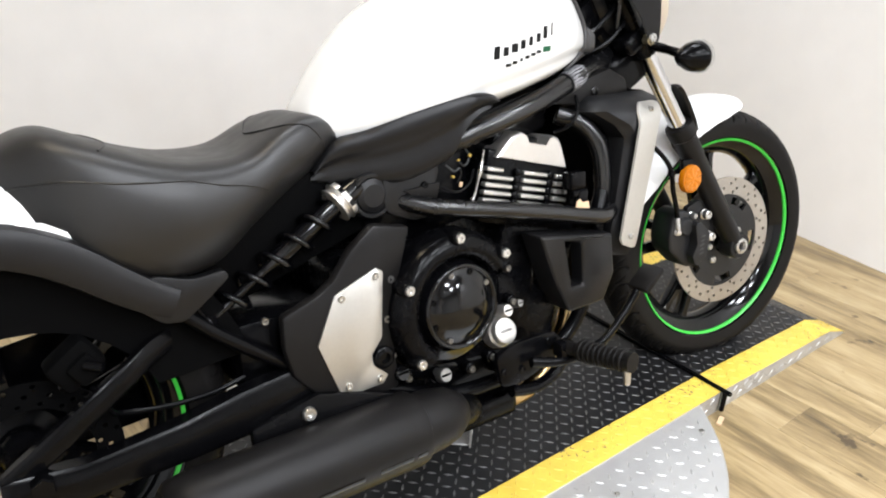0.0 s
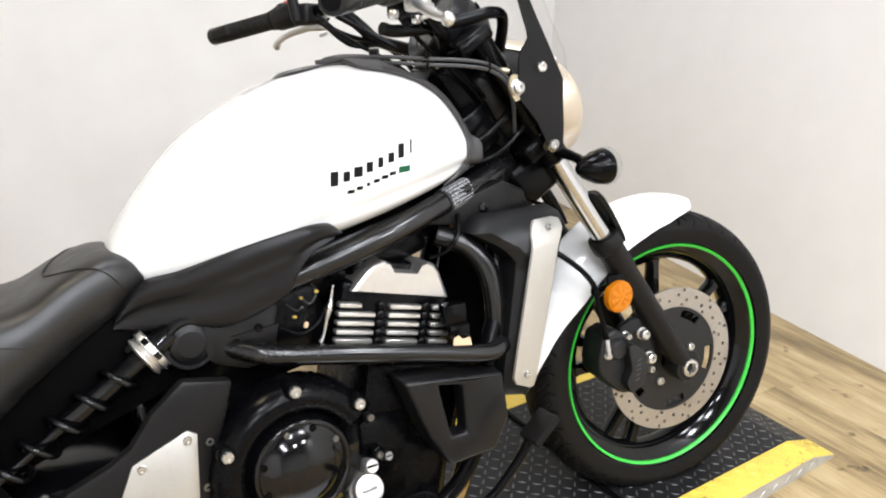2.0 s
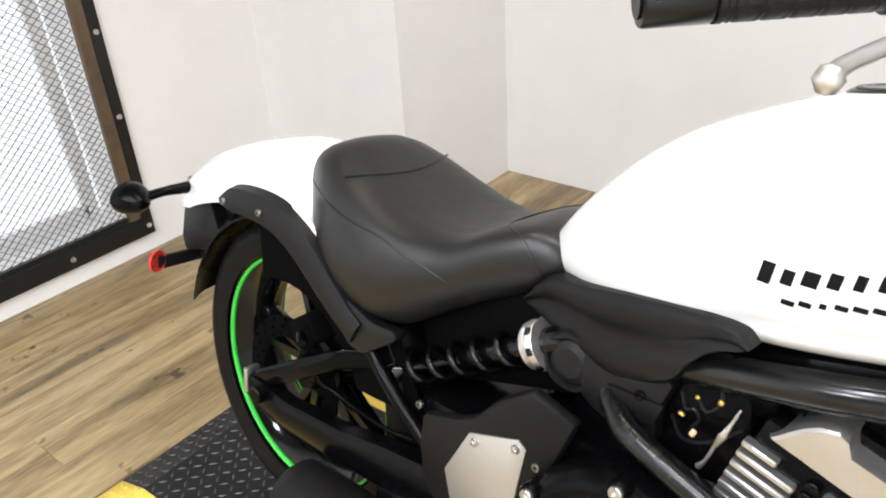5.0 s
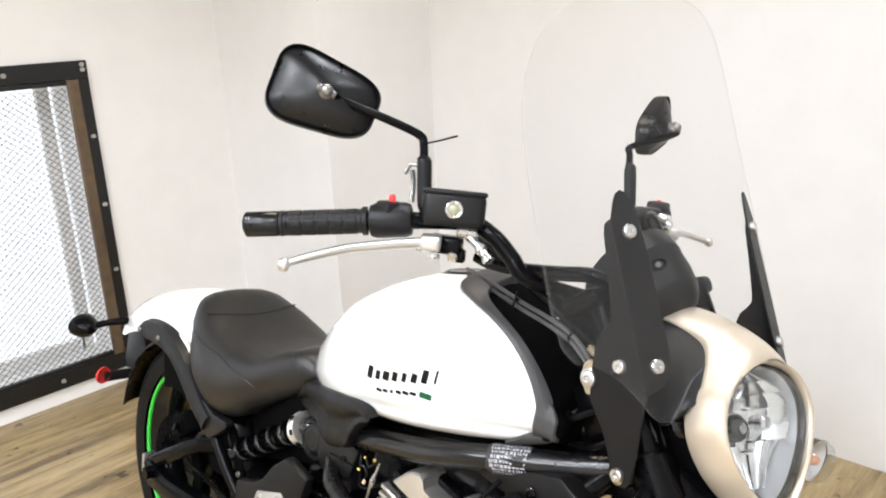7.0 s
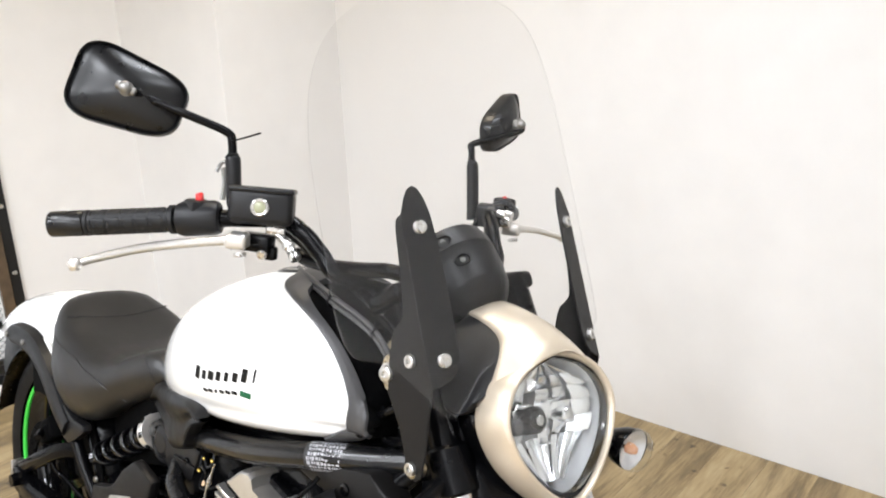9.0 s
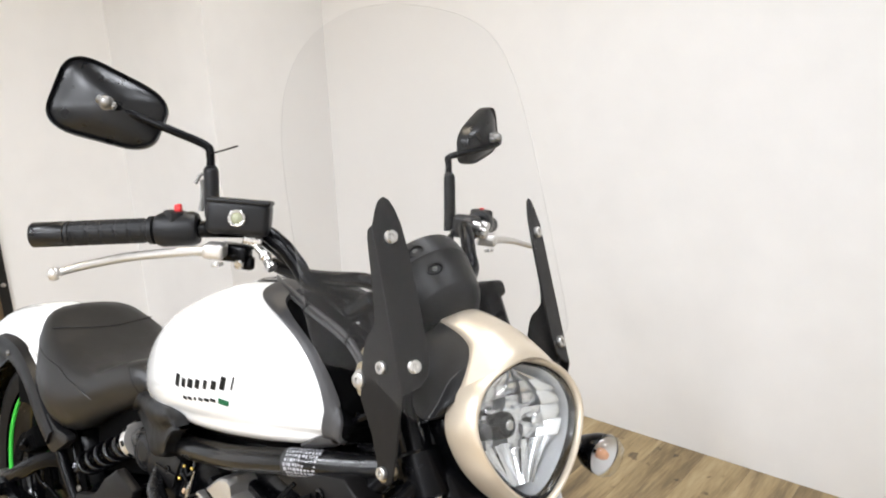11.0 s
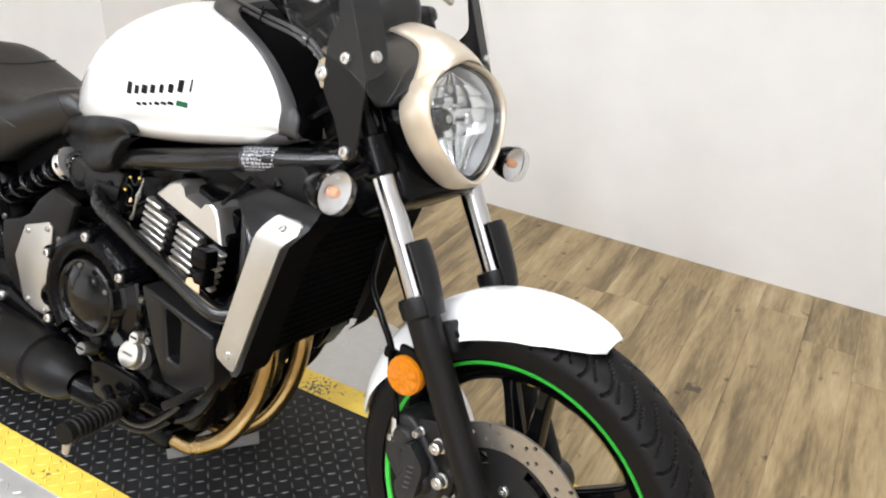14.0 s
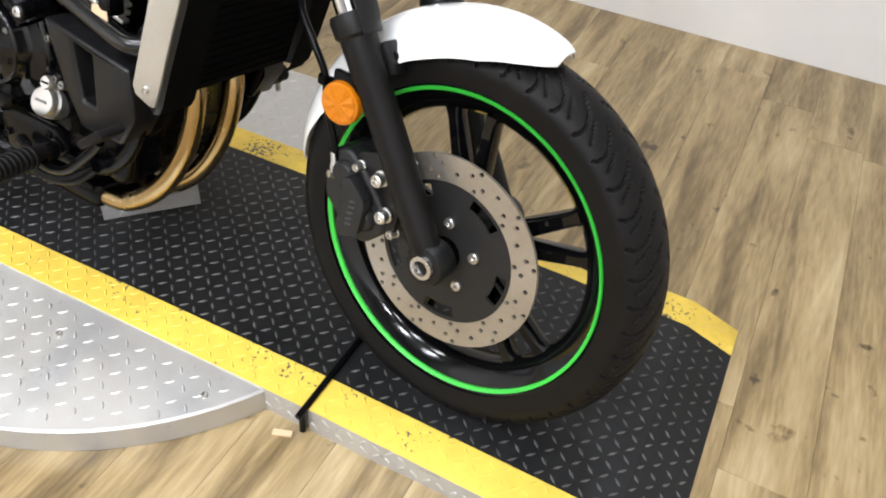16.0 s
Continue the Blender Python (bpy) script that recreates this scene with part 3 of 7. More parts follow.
def wheel(name, centre, radius, rim, half, rw, steer, spin, label):
    base = (STEER if steer else Matrix()) @ Matrix.Translation(centre) @ Matrix.Rotation(radians(spin), 4, "Y")
    lay = Matrix.Rotation(radians(90), 4, "X")
    bm = B()
    prof = [(rim - 0.042, -rw * 0.4), (rim - 0.03, -rw * 0.62), (rim - 0.012, -rw * 0.86), (rim + 0.006, -rw), (rim + 0.006, -rw + 0.006), (rim - 0.01, -rw * 0.8), (rim - 0.026, -rw * 0.4)]
    prof = prof + [(r, -h) for r, h in prof[::-1]]
    prof = prof[:7] + prof[7:] + [(rim - 0.042, rw * 0.4), (rim - 0.046, 0), (rim - 0.042, -rw * 0.4)]
    lathe(bm, prof, lay, 96)
    rim_ob = part(name, bm, RIM_PAINT, bike, label)
    rim_ob.matrix_basis = base
    piece("tyre", tyre_mesh(radius, rim, half, 1), rim_ob, label="black road tyre with sweeping tread grooves")
    for s in (-1, 1):
        bm = lathe(B(), [(rim - 0.0105, s * (rw - 0.0025)), (rim - 0.005, s * (rw + 0.0012)), (rim - 0.004, s * (rw - 0.002)), (rim - 0.0105, s * (rw - 0.007)), (rim - 0.0105, s * (rw - 0.0025))], lay, 96)
        part("rim_stripe", bm, GREEN, rim_ob, "bright green rim tape")
    # five forked spokes
    for q in range(5):
        bm = B()
        mid = 2 * math.pi * q / 5
        for s in (-1, 1):
            rings = []
            for k in range(9):
                t = k / 8
                r = 0.05 + (rim - 0.036 - 0.05) * t
                a = mid + s * (0.135 + 0.03 * t)
                hw = 0.016 - 0.0045 * t + (0.008 if k == 8 else 0)
                hd = 0.021 - 0.006 * t
                c, tn = Vector((math.cos(a), 0, math.sin(a))), Vector((-math.sin(a), 0, math.cos(a)))
                rings.append([c * r + tn * (hw * x) + Vector((0, hd * y, 0)) for x, y in ((-1, -0.5), (-0.55, -1), (0.55, -1), (1, -0.5), (1, 0.5), (0.55, 1), (-0.55, 1), (-1, 0.5))])
            loft(bm, rings)
        part("spoke", bm, RIM_PAINT, rim_ob)
    bm = lathe(B(), [(0.012, -0.06), (0.03, -0.06), (0.036, -0.05), (0.038, -0.03), (0.06, -0.024), (0.064, 0), (0.06, 0.024), (0.038, 0.03), (0.036, 0.05), (0.03, 0.06), (0.012, 0.06)], lay, 36)
    part("hub", bm, BLACK_PAINT, rim_ob)
    return rim_ob


front_wheel = wheel("front_wheel", AXLE, 0.328, 0.2615, 0.0605, 0.051, True, -27, "gloss black cast wheel with green stripe")
rear_wheel = wheel("rear_wheel", Vector((-0.005, 0, 0.312)), 0.315, 0.236, 0.08, 0.066, False, 40, "gloss black cast rear wheel with green stripe")
dm = STEER @ Matrix.Translation(AXLE)
bm = drilled_disc(0.12, 0.163, 0.005, 72, 4, lambda c, q: (c + 2 * q) % 4 == 0 and q in (1, 2) or (c % 6 == 3 and q in (0, 3)), 0.0042)
bm.transform(Matrix.Translation((0, -0.066, 0)))
disc = part("brake_disc", bm, DISC, bike, "drilled steel brake disc")
disc.matrix_basis = dm
lay = Matrix.Rotation(radians(90), 4, "X")
bm = B()
radii, cells = (0.028, 0.06, 0.094, 0.113, 0.1215), 72
def opened(c, q):
    """Five curved slots near the carrier's edge."""
    return q == 2 and (c * 5 - 43) % 72 < 30


grid = [[[bm.verts.new((r * math.cos(2 * math.pi * c / cells), y, r * math.sin(2 * math.pi * c / cells))) for r in radii] for c in range(cells)] for y in (-0.0675, -0.0625)]
for c in range(cells):
    d = (c + 1) % cells
    for q in range(4):
        if opened(c, q):
            bm.faces.new((grid[0][c][q], grid[0][d][q], grid[1][d][q], grid[1][c][q]))
            bm.faces.new((grid[0][c][q + 1], grid[0][d][q + 1], grid[1][d][q + 1], grid[1][c][q + 1]))
            for k, w in ((c, c - 1), (d, d)):
                if not opened(w % cells, q):
                    bm.faces.new((grid[0][k][q], grid[0][k][q + 1], grid[1][k][q + 1], grid[1][k][q]))
        else:
            for g in grid:
                bm.faces.new((g[c][q], g[d][q], g[d][q + 1], g[c][q + 1]))
part("disc_carrier", bm, CASTING, disc, "dark disc carrier with curved slots")
for q in range(5):
    a = radians(19 + 72 * q)
    piece("bolt", BOLT_M, disc, axis_frame((0.055 * math.cos(a), -0.068, 0.055 * math.sin(a)), (0, -1, 0)))
# rear disc is near-black instead of steel: shade under the tail put into colour
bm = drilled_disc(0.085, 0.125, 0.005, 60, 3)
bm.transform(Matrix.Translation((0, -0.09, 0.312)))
part("rear_brake_disc", bm, VOID, bike, "rear brake disc, coloured near-black for deep shade")

# --- fuel tank ---
def dent(x, a):
    """Hollow of the crease along the tank's lower flank at the angle a below the belly."""
    run = min(1.0, max(0.0, (x - 0.7) / 0.12))
    return 0.0065 * run * run * (3 - 2 * run) * math.exp(-(((a + 0.5) / 0.15) ** 2))


def body_ring(x, top, bot, w, belly, n=72, pu=0.78, pd=0.55):
    """One cross-section: widest at the belly height, rounder above than below."""
    zb = bot + (top - bot) * belly
    out = []
    for k in range(n):
        a = 2 * math.pi * k / n
        c, s = math.cos(a), math.sin(a)
        p = pu if s > 0 else pd
        out.append((x, (w - (dent(x, math.atan2(s, abs(c))) if s < 0 else 0)) * math.copysign(abs(c) ** p, c), zb + ((top - zb) if s > 0 else (zb - bot)) * math.copysign(abs(s) ** (0.85 if s > 0 else 0.8), s)))
    return out


TX = [0.496, 0.516, 0.57, 0.64, 0.72, 0.80, 0.88, 0.96, 1.03, 1.075, 1.1]
TT = [0.75, 0.782, 0.846, 0.908, 0.952, 0.983, 0.996, 0.993, 0.966, 0.92, 0.875]
TB = [0.735, 0.70, 0.695, 0.702, 0.712, 0.724, 0.738, 0.755, 0.772, 0.788, 0.80]
TW = [0.045, 0.068, 0.104, 0.138, 0.161, 0.172, 0.171, 0.156, 0.128, 0.102, 0.086]


def tank_at(x):
    return tuple(float(np.interp(x, TQ, v)) for v in (TTs, TBs, TWs))


TQ, TTs = spline(TX, TT, 60)
_, TBs = spline(TX, TB, 60)
_, TWs = spline(TX, TW, 60)
TXS = list(np.linspace(0.496, 1.099, 48))
bm = loft(B(), [body_ring(x, *tank_at(x), 0.4) for x in TXS])
tank = part("fuel_tank", bm, WHITE, bike, "pearl white painted fuel tank", 60)


def tank_side(x, v):
    """A point of the tank's right side at x, v from belly (0) up to the ridge (1), with its normal."""
    def p(x, v):
        t, b, w = tank_at(x)
        zb = b + (t - b) * 0.4
        a = v * math.pi / 2
        c, s = math.cos(a), math.sin(a)
        if s >= 0:
            return Vector((x, -w * abs(c) ** 0.78, zb + (t - zb) * abs(s) ** 0.85))
        return Vector((x, -(w - dent(x, a)) * abs(c) ** 0.55, zb - (zb - b) * abs(s) ** 0.8))
    q = p(x, v)
    n = (p(x + 0.004, v) - p(x - 0.004, v)).cross(p(x, v + 0.02) - p(x, v - 0.02))
    n.normalize()
    return q, (n if n.y < 0 else -n)


# grey trim band round the tank's nose, black moulding inside it
for side in (1, -1):
    band, inside = [], []
    vs = [-0.62 + 1.62 * k / 63 for k in range(64)]
    leads = [interp(v, [-0.62, -0.52, -0.4, -0.25, 0.15, 0.36, 0.48, 0.57, 0.63, 0.68, 1.0], [1.03, 1.048, 1.068, 1.083, 1.086, 1.066, 1.034, 0.99, 0.94, 0.9, 0.885]) for v in vs]
    leads = list(np.convolve([leads[0]] * 3 + leads + [leads[-1]] * 3, np.ones(7) / 7, "valid"))
    for v, lead in zip(vs, leads):
        broad = interp(v, [-0.62, -0.5, -0.35, -0.1, 0.3, 0.5, 0.7, 1.0], [0.056, 0.052, 0.044, 0.036, 0.036, 0.044, 0.055, 0.06])
        rows = ([], [])
        end = max(1.1, lead + broad)
        marks = [(lead, 0.002, 0), (lead + 0.002, 0.006, 0)] + [(lead + 0.002 + (broad - 0.004) * j / 4, 0.0075, 0) for j in range(1, 5)] + [(lead + broad, 0.005, 0), (lead + broad, -0.006, 0)]
        marks += [(lead + broad - 0.004, 0.001, 1)] + [(lead + broad + (end - lead - broad) * j / 6, 0.001, 1) for j in range(1, 6)] + [(end + 0.001, 0.0, 1), (end + 0.006, -0.008, 1), (end + 0.008, -0.05, 1)]
        for x, off, which in marks:
            q, nr = tank_side(min(x, 1.0985), v)
            if v > 0.99:
                q, nr = Vector((q.x, 0, q.z)), Vector((0, 0, 1))
            q = q + nr * (off + 0.007 * max(0.0, (v - 0.7) / 0.3) * (off > 0.0025))
            q.x = max(q.x, x) if x > 1.0985 else q.x
            rows[which].append(Vector((q.x, q.y * side, q.z)))
        band.append(rows[0])
        inside.append(rows[1])
    trim = part("tank_trim", loft(B(), band, closed=False), TRIM, bike, "matt grey trim band round the tank nose", 50)
    part("nose_moulding", loft(B(), inside, closed=False), VOID, trim, "black moulding", 50)
    at = band[9][4]
    bm = lathe(B(), [(0, 0.0015), (0.0035, 0.0015), (0.0045, 0.003), (0.0068, 0.003), (0.008, -0.002)], axis_frame(at, (0.35, side * at.y / abs(at.y) * side, -0.1)), 16)
    part("trim_screw", bm, BLACK_PAINT, trim)
# key standing in the lock of the dash panel
cyl(bm := B(), (0.985, 0.014, 0.985), (0.982, 0.014, 1.004), 0.012, n=18, bev=0.003)
lock = part("ignition_lock", bm, BLACK_PAINT, bike, "black ignition lock")
box(bm := B(), (0.979, 0.014, 1.011), (0.02, 0.006, 0.014), None, 0.003)
cyl(bm, (0.982, 0.014, 1.0), (0.981, 0.014, 1.012), 0.004, n=10)
part("key_head", bm, BLACK_PLASTIC, lock, "black key")
# filler cap
bm = lathe(B(), [(0, 0.006), (0.03, 0.006), (0.04, 0.0045), (0.045, 0.0015), (0.046, -0.012)], axis_frame((0.835, 0, 0.986), (-0.15, 0, 1)), 36)
cap = part("filler_cap", bm, BLACK_GLOSS, bike, "black filler cap")
part("cap_ring", lathe(B(), [(0.032, 0.0061), (0.0345, 0.0068), (0.037, 0.0056)], axis_frame((0.835, 0, 0.986), (-0.15, 0, 1)), 36), GREY_SATIN, cap)

# --- seat ---
SX = [-0.015, 0.0, 0.022, 0.055, 0.1, 0.16, 0.23, 0.3, 0.37, 0.43, 0.478, 0.512, 0.535]
ST = [0.685, 0.72, 0.748, 0.772, 0.781, 0.759, 0.73, 0.712, 0.713, 0.741, 0.756, 0.752, 0.735]
SB = [0.672, 0.66, 0.64, 0.612, 0.59, 0.57, 0.55, 0.556, 0.6, 0.635, 0.66, 0.68, 0.69]
SWD = [0.034, 0.05, 0.07, 0.095, 0.124, 0.15, 0.163, 0.156, 0.137, 0.118, 0.104, 0.092, 0.08]
qx, qt = spline(SX, ST, 48)
_, qb = spline(SX, SB, 48)
_, qw = spline(SX, SWD, 48)
rings = []
for x, t, b, w in zip(qx, qt, qb, qw):
    ring = []
    dish = 0.004 * math.exp(-(((x - 0.24) / 0.16) ** 2))
    rear = min(1.0, max(0.0, (0.3 - x) / 0.18))
    for yy, zz, soft in ((-0.5, 0.0, 0.0), (-0.7, 0.0, 0.0), (-0.78, 0.06, 0.06), (-0.875, 0.2, 0.18), (-0.95, 0.36, 0.32), (-0.985, 0.52, 0.52), (-0.968, 0.68, 0.67), (-0.925, 0.81, 0.785), (-0.86, 0.9, 0.862), (-0.745, 0.962, 0.925), (-0.54, 0.99, 0.972), (-0.25, 1.0, 0.995), (0, 1.0, 1.0)):
        zz += (soft - zz) * rear
        yy -= rear * max(0.0, 0.52 - zz) * 0.3
        ring.append((x, w * yy, b + (t - b) * zz - dish * (1 - min(1, abs(yy) * 1.25) ** 2)))
    ring += [(x, -y, z) for _, y, z in ring[-2::-1]]
    rings.append(ring)
seat = part("seat", loft(B(), rings), LEATHER, bike, "black vinyl saddle with a raised rear bolster", 60)


def seat_side(x, zz):
    t, b, w = (float(np.interp(x, qx, v)) for v in (qt, qb, qw))
    zz0, rear = zz, min(1.0, max(0.0, (0.3 - x) / 0.18))
    full, soft = [0, 0.06, 0.2, 0.36, 0.52, 0.68, 0.81, 0.9, 0.962], [0, 0.06, 0.18, 0.32, 0.52, 0.67, 0.785, 0.862, 0.925]
    zz = float(np.interp(zz0, full, [f + (q - f) * rear for f, q in zip(full, soft)]))
    yy = float(np.interp(zz0, [0, 0.06, 0.2, 0.36, 0.52, 0.68, 0.81, 0.9, 0.962], [0.7, 0.78, 0.875, 0.95, 0.985, 0.968, 0.925, 0.86, 0.745]))
    return w * yy, b + (t - b) * zz


for s in (-1, 1):
    pts = []
    for x, zz in ((0.02, 0.58), (0.05, 0.62), (0.1, 0.66), (0.167, 0.74), (0.222, 0.82), (0.265, 0.85), (0.31, 0.79), (0.348, 0.69), (0.38, 0.486), (0.411, 0.08)):
        y, z = seat_side(x, zz)
        pts.append((x, s * (y + 0.0002), z))
    part("seam", tube(B(), pts, 0.0016, 6), LEATHER, seat, "sewn seam")
# seam across the foot of the bolster
k = min(range(len(qx)), key=lambda i: abs(qx[i] - 0.185))
across = [(x - 0.05 * (abs(y) / qw[k]) ** 2, y, z + 0.0205 * (abs(y) / qw[k]) ** 2 + 0.0004) for x, y, z in rings[k][9:-9]]
part("bolster_seam", tube(B(), across, 0.0017, 6), LEATHER, seat, "sewn seam across the bolster")
# seam across the nose pad
row = []
for x, zz in ((0.513, 0.05), (0.508, 0.3), (0.497, 0.6), (0.478, 0.85), (0.452, 0.962)):
    y, z = seat_side(x, zz)
    row.append((x, -y - 0.0002, z))
row += [(0.425, -0.05, float(np.interp(0.425, qx, qt)) - 0.001), (0.408, 0.0, float(np.interp(0.408, qx, qt)))]
part("nose_seam", tube(B(), row + [(x, -y, z) for x, y, z in row[-2::-1]], 0.0017, 6), LEATHER, seat, "sewn seam across the nose")

# --- rear mudguard ---
def arc_pt(cx, cz, r, deg):
    return cx + r * math.cos(radians(deg)), cz + r * math.sin(radians(deg))


rings = []
crown = smooth_path([(0.14, 0, 0.672), (0.07, 0, 0.722), (0.0, 0, 0.744), (-0.07, 0, 0.745), (-0.16, 0, 0.725), (-0.25, 0, 0.694), (-0.33, 0, 0.655), (-0.4, 0, 0.605)], 5)
for i, c in enumerate(crown):
    d = (crown[min(i + 1, len(crown) - 1)] - crown[max(i - 1, 0)]).normalized()
    out = Vector((d.z, 0, -d.x))
    out = out if out.z > 0 else -out
    t = i / (len(crown) - 1)
    w = interp(t, [0, 0.3, 0.7, 0.93, 1.0], [0.125, 0.13, 0.122, 0.108, 0.092])
    row = []
    for j in range(21):
        q = -1 + j / 10
        drop = interp(t, [0, 0.5, 0.9, 1.0], [0.1, 0.1, 0.085, 0.06]) * abs(q) ** 2.6
        row.append(c + Vector((0, w * math.copysign(abs(q) ** 0.85, q), 0)) - out * drop)
    rings.append(row + [p - out * 0.004 for p in row[::-1]])
fender = part("rear_mudguard", loft(B(), rings), WHITE, bike, "white painted rear mudguard", 50)
for s in (-1, 1):
    bm = slab(B(), xz([(-0.13, 0.665), (-0.02, 0.675), (0.07, 0.665), (0.14, 0.62), (0.2, 0.57), (0.225, 0.545), (0.2, 0.528), (0.12, 0.57), (0.04, 0.625), (-0.13, 0.64)], s * 0.118), (0, s * 0.006, 0), 0.003)
    part("mudguard_side", bm, WHITE, fender, "white mudguard side panel")
    pts = [(-0.14, 0.634), (-0.09, 0.645), (-0.03, 0.648), (0.02, 0.641), (0.065, 0.622), (0.105, 0.596), (0.145, 0.564), (0.185, 0.535), (0.22, 0.516)]
    path = smooth_path([(x, s * 0.13, z) for x, z in pts], 5)
    rings = []
    for i, p in enumerate(path):
        d = (path[min(i + 1, len(path) - 1)] - path[max(i - 1, 0)]).normalized()
        nrm = Vector((-d.z, 0, d.x))
        t = i / (len(path) - 1)
        h = (0.024 + 0.008 * math.sin(t * 3)) * min(1.0, 0.45 + 8 * t)
        rings.append([p + nrm * (h * a) + Vector((0, s * 0.016 * b, 0)) for a, b in ((-1, -0.6), (-0.85, 0.7), (-0.5, 1), (0.5, 1), (0.85, 0.7), (1, -0.6))])
    rail = part("mudguard_rail", loft(B(), rings), BLACK_PLASTIC, bike, "dark grey moulded mudguard rail", 45)
    bm = slab(B(), xz(rounded([(0.165, 0.52), (0.2, 0.488), (0.232, 0.484), (0.27, 0.51), (0.305, 0.536), (0.3, 0.549), (0.25, 0.545), (0.19, 0.565)], 4, 0.25), s * 0.118), (0, s * 0.02, 0), 0.004)
    part("rail_foot", bm, BLACK_PLASTIC, rail)
    for x, z in ((-0.125, 0.638), (-0.02, 0.646)):
        piece("bolt", BOLT_D, rail, axis_frame((x, s * 0.146, z), (0, s, 0)))
    tube(bm := B(), [(0.225, s * 0.122, 0.5), (0.245, s * 0.122, 0.477), (0.297, s * 0.122, 0.43), (0.379, s * 0.118, 0.366), (0.42, s * 0.115, 0.34)], 0.012, 12)
    part("subframe_tube", bm, BLACK_PAINT, bike)

# --- frame ---
for s in (-1, 1):
    tube(bm := B(), [(0.66, s * 0.085, 0.655), (0.72, s * 0.105, 0.672), (0.8, s * 0.122, 0.695), (0.92, s * 0.126, 0.726), (1.04, s * 0.1, 0.757), (1.13, s * 0.066, 0.775), (1.21, s * 0.03, 0.795)], 0.0205, 20)
    part("upper_frame_tube", bm, TUBE_PAINT, bike, "satin black round frame tube")
    tube(bm := B(), [(0.62, s * 0.08, 0.595), (0.66, s * 0.118, 0.582), (0.70, s * 0.138, 0.571), (0.82, s * 0.156, 0.548), (0.94, s * 0.168, 0.522), (1.05, s * 0.176, 0.497), (1.09, s * 0.165, 0.5)], 0.0165, 18)
    part("lower_frame_tube", bm, TUBE_PAINT, bike, "satin black round frame tube")
    tube(bm := B(), [(1.07, s * 0.15, 0.50), (1.1, s * 0.135, 0.56), (1.12, s * 0.11, 0.65), (1.16, s * 0.07, 0.74), (1.2, s * 0.035, 0.8)], 0.0165, 16)
    part("down_tube", bm, BLACK_PAINT, bike)
cyl(bm := B(), HEAD + Vector((math.sin(RAKE), 0, -math.cos(RAKE))) * 0.09, HEAD + Vector((-math.sin(RAKE), 0, math.cos(RAKE))) * 0.11, 0.034, n=28, bev=0.004)
part("steering_head", bm, BLACK_PAINT, bike)
bm = slab(B(), xz([(0.6, 0.645), (1.2, 0.83), (1.22, 0.76), (1.0, 0.72), (0.62, 0.6)], -0.03), (0, 0.06, 0), 0.006)
part("frame_spine", bm, BLACK_PAINT, bike)

# --- side cover under the tank ---
for s in (-1, 1):
    top = [(0.486, 0.662), (0.522, 0.706), (0.58, 0.722), (0.64, 0.742), (0.69, 0.755), (0.735, 0.763), (0.768, 0.766), (0.797, 0.763), (0.812, 0.751)]
    bot = [(0.483, 0.644), (0.53, 0.632), (0.58, 0.627), (0.636, 0.623), (0.69, 0.64), (0.727, 0.66), (0.742, 0.69), (0.766, 0.718), (0.798, 0.737)]
    tp, bp_ = smooth_path([(x, 0, z) for x, z in top], 6), smooth_path([(x, 0, z) for x, z in bot], 6)
    rings = []
    for i, (a, b) in enumerate(zip(tp, bp_)):
        row = []
        for q, off in ((0, -0.014), (0.015, -0.002), (0.04, 0.006), (0.1, 0.0105), (0.2, 0.012), (0.3, 0.0105), (0.38, 0.006), (0.45, 0.0015), (0.53, 0.0005), (0.65, 0.003), (0.8, 0.005), (0.9, 0.0035), (0.96, -0.002), (1.0, -0.02)):
            p = a.lerp(b, q)
            y0 = interp(p.x, [0.45, 0.5, 0.57, 0.65, 0.7, 0.8, 0.83], [0.066, 0.08, 0.103, 0.133, 0.147, 0.165, 0.163])
            row.append(Vector((p.x, s * (y0 + off - 0.008 * q), p.z)))
        rings.append(row)
    cover = part("side_cover", loft(B(), rings, closed=False), BLACK_PLASTIC, bike, "matt dark grey side cover below the tank", 35)
    # upper shock mount cap
    m = axis_frame((0.58, s * 0.092, 0.61), (0, s, 0))
    bm = lathe(B(), [(0.041, -0.06), (0.041, 0.012), (0.038, 0.017), (0.033, 0.017), (0.031, 0.012), (0.029, 0.015), (0.02, 0.019), (0, 0.02)], m, 36)
    part("shock_mount_cap", bm, BLACK_PLASTIC, bike, "round black cap", 18)
    bm = slab(B(), xz(rounded([(0.6, 0.655), (0.72, 0.645), (0.705, 0.6), (0.71, 0.555), (0.66, 0.55), (0.6, 0.575)]), s * 0.085), (0, s * 0.025, 0), 0.004)
    gusset = part("frame_gusset", bm, BLACK_PLASTIC, bike)
    piece("bolt", BOLT_K, gusset, axis_frame((0.682, s * 0.11, 0.612), (0, s, 0)))

# --- rear shock ---
A0, A1 = Vector((0.556, -0.09, 0.626)), Vector((0.262, -0.095, 0.45))
ax = (A1 - A0).normalized()
L = (A1 - A0).length
fr = axis_frame(A0, ax)
bm = lathe(B(), [(0.012, -0.01), (0.02, -0.004), (0.021, 0.022), (0.018, 0.026), (0.0175, 0.06), (0.0175, 0.18), (0.012, 0.19), (0.008, 0.21), (0.008, L - 0.03), (0.018, L - 0.02), (0.018, L)], fr, 28)
shock = part("rear_shock", bm, BLACK_GLOSS, bike, "black rear shock absorber with a bright collar")
bm = lathe(B(), [(0.018, 0.026), (0.034, 0.026), (0.036, 0.029), (0.036, 0.036), (0.031, 0.038), (0.03, 0.043), (0.033, 0.045), (0.033, 0.048), (0.026, 0.051), (0.018, 0.051)], fr, 32)
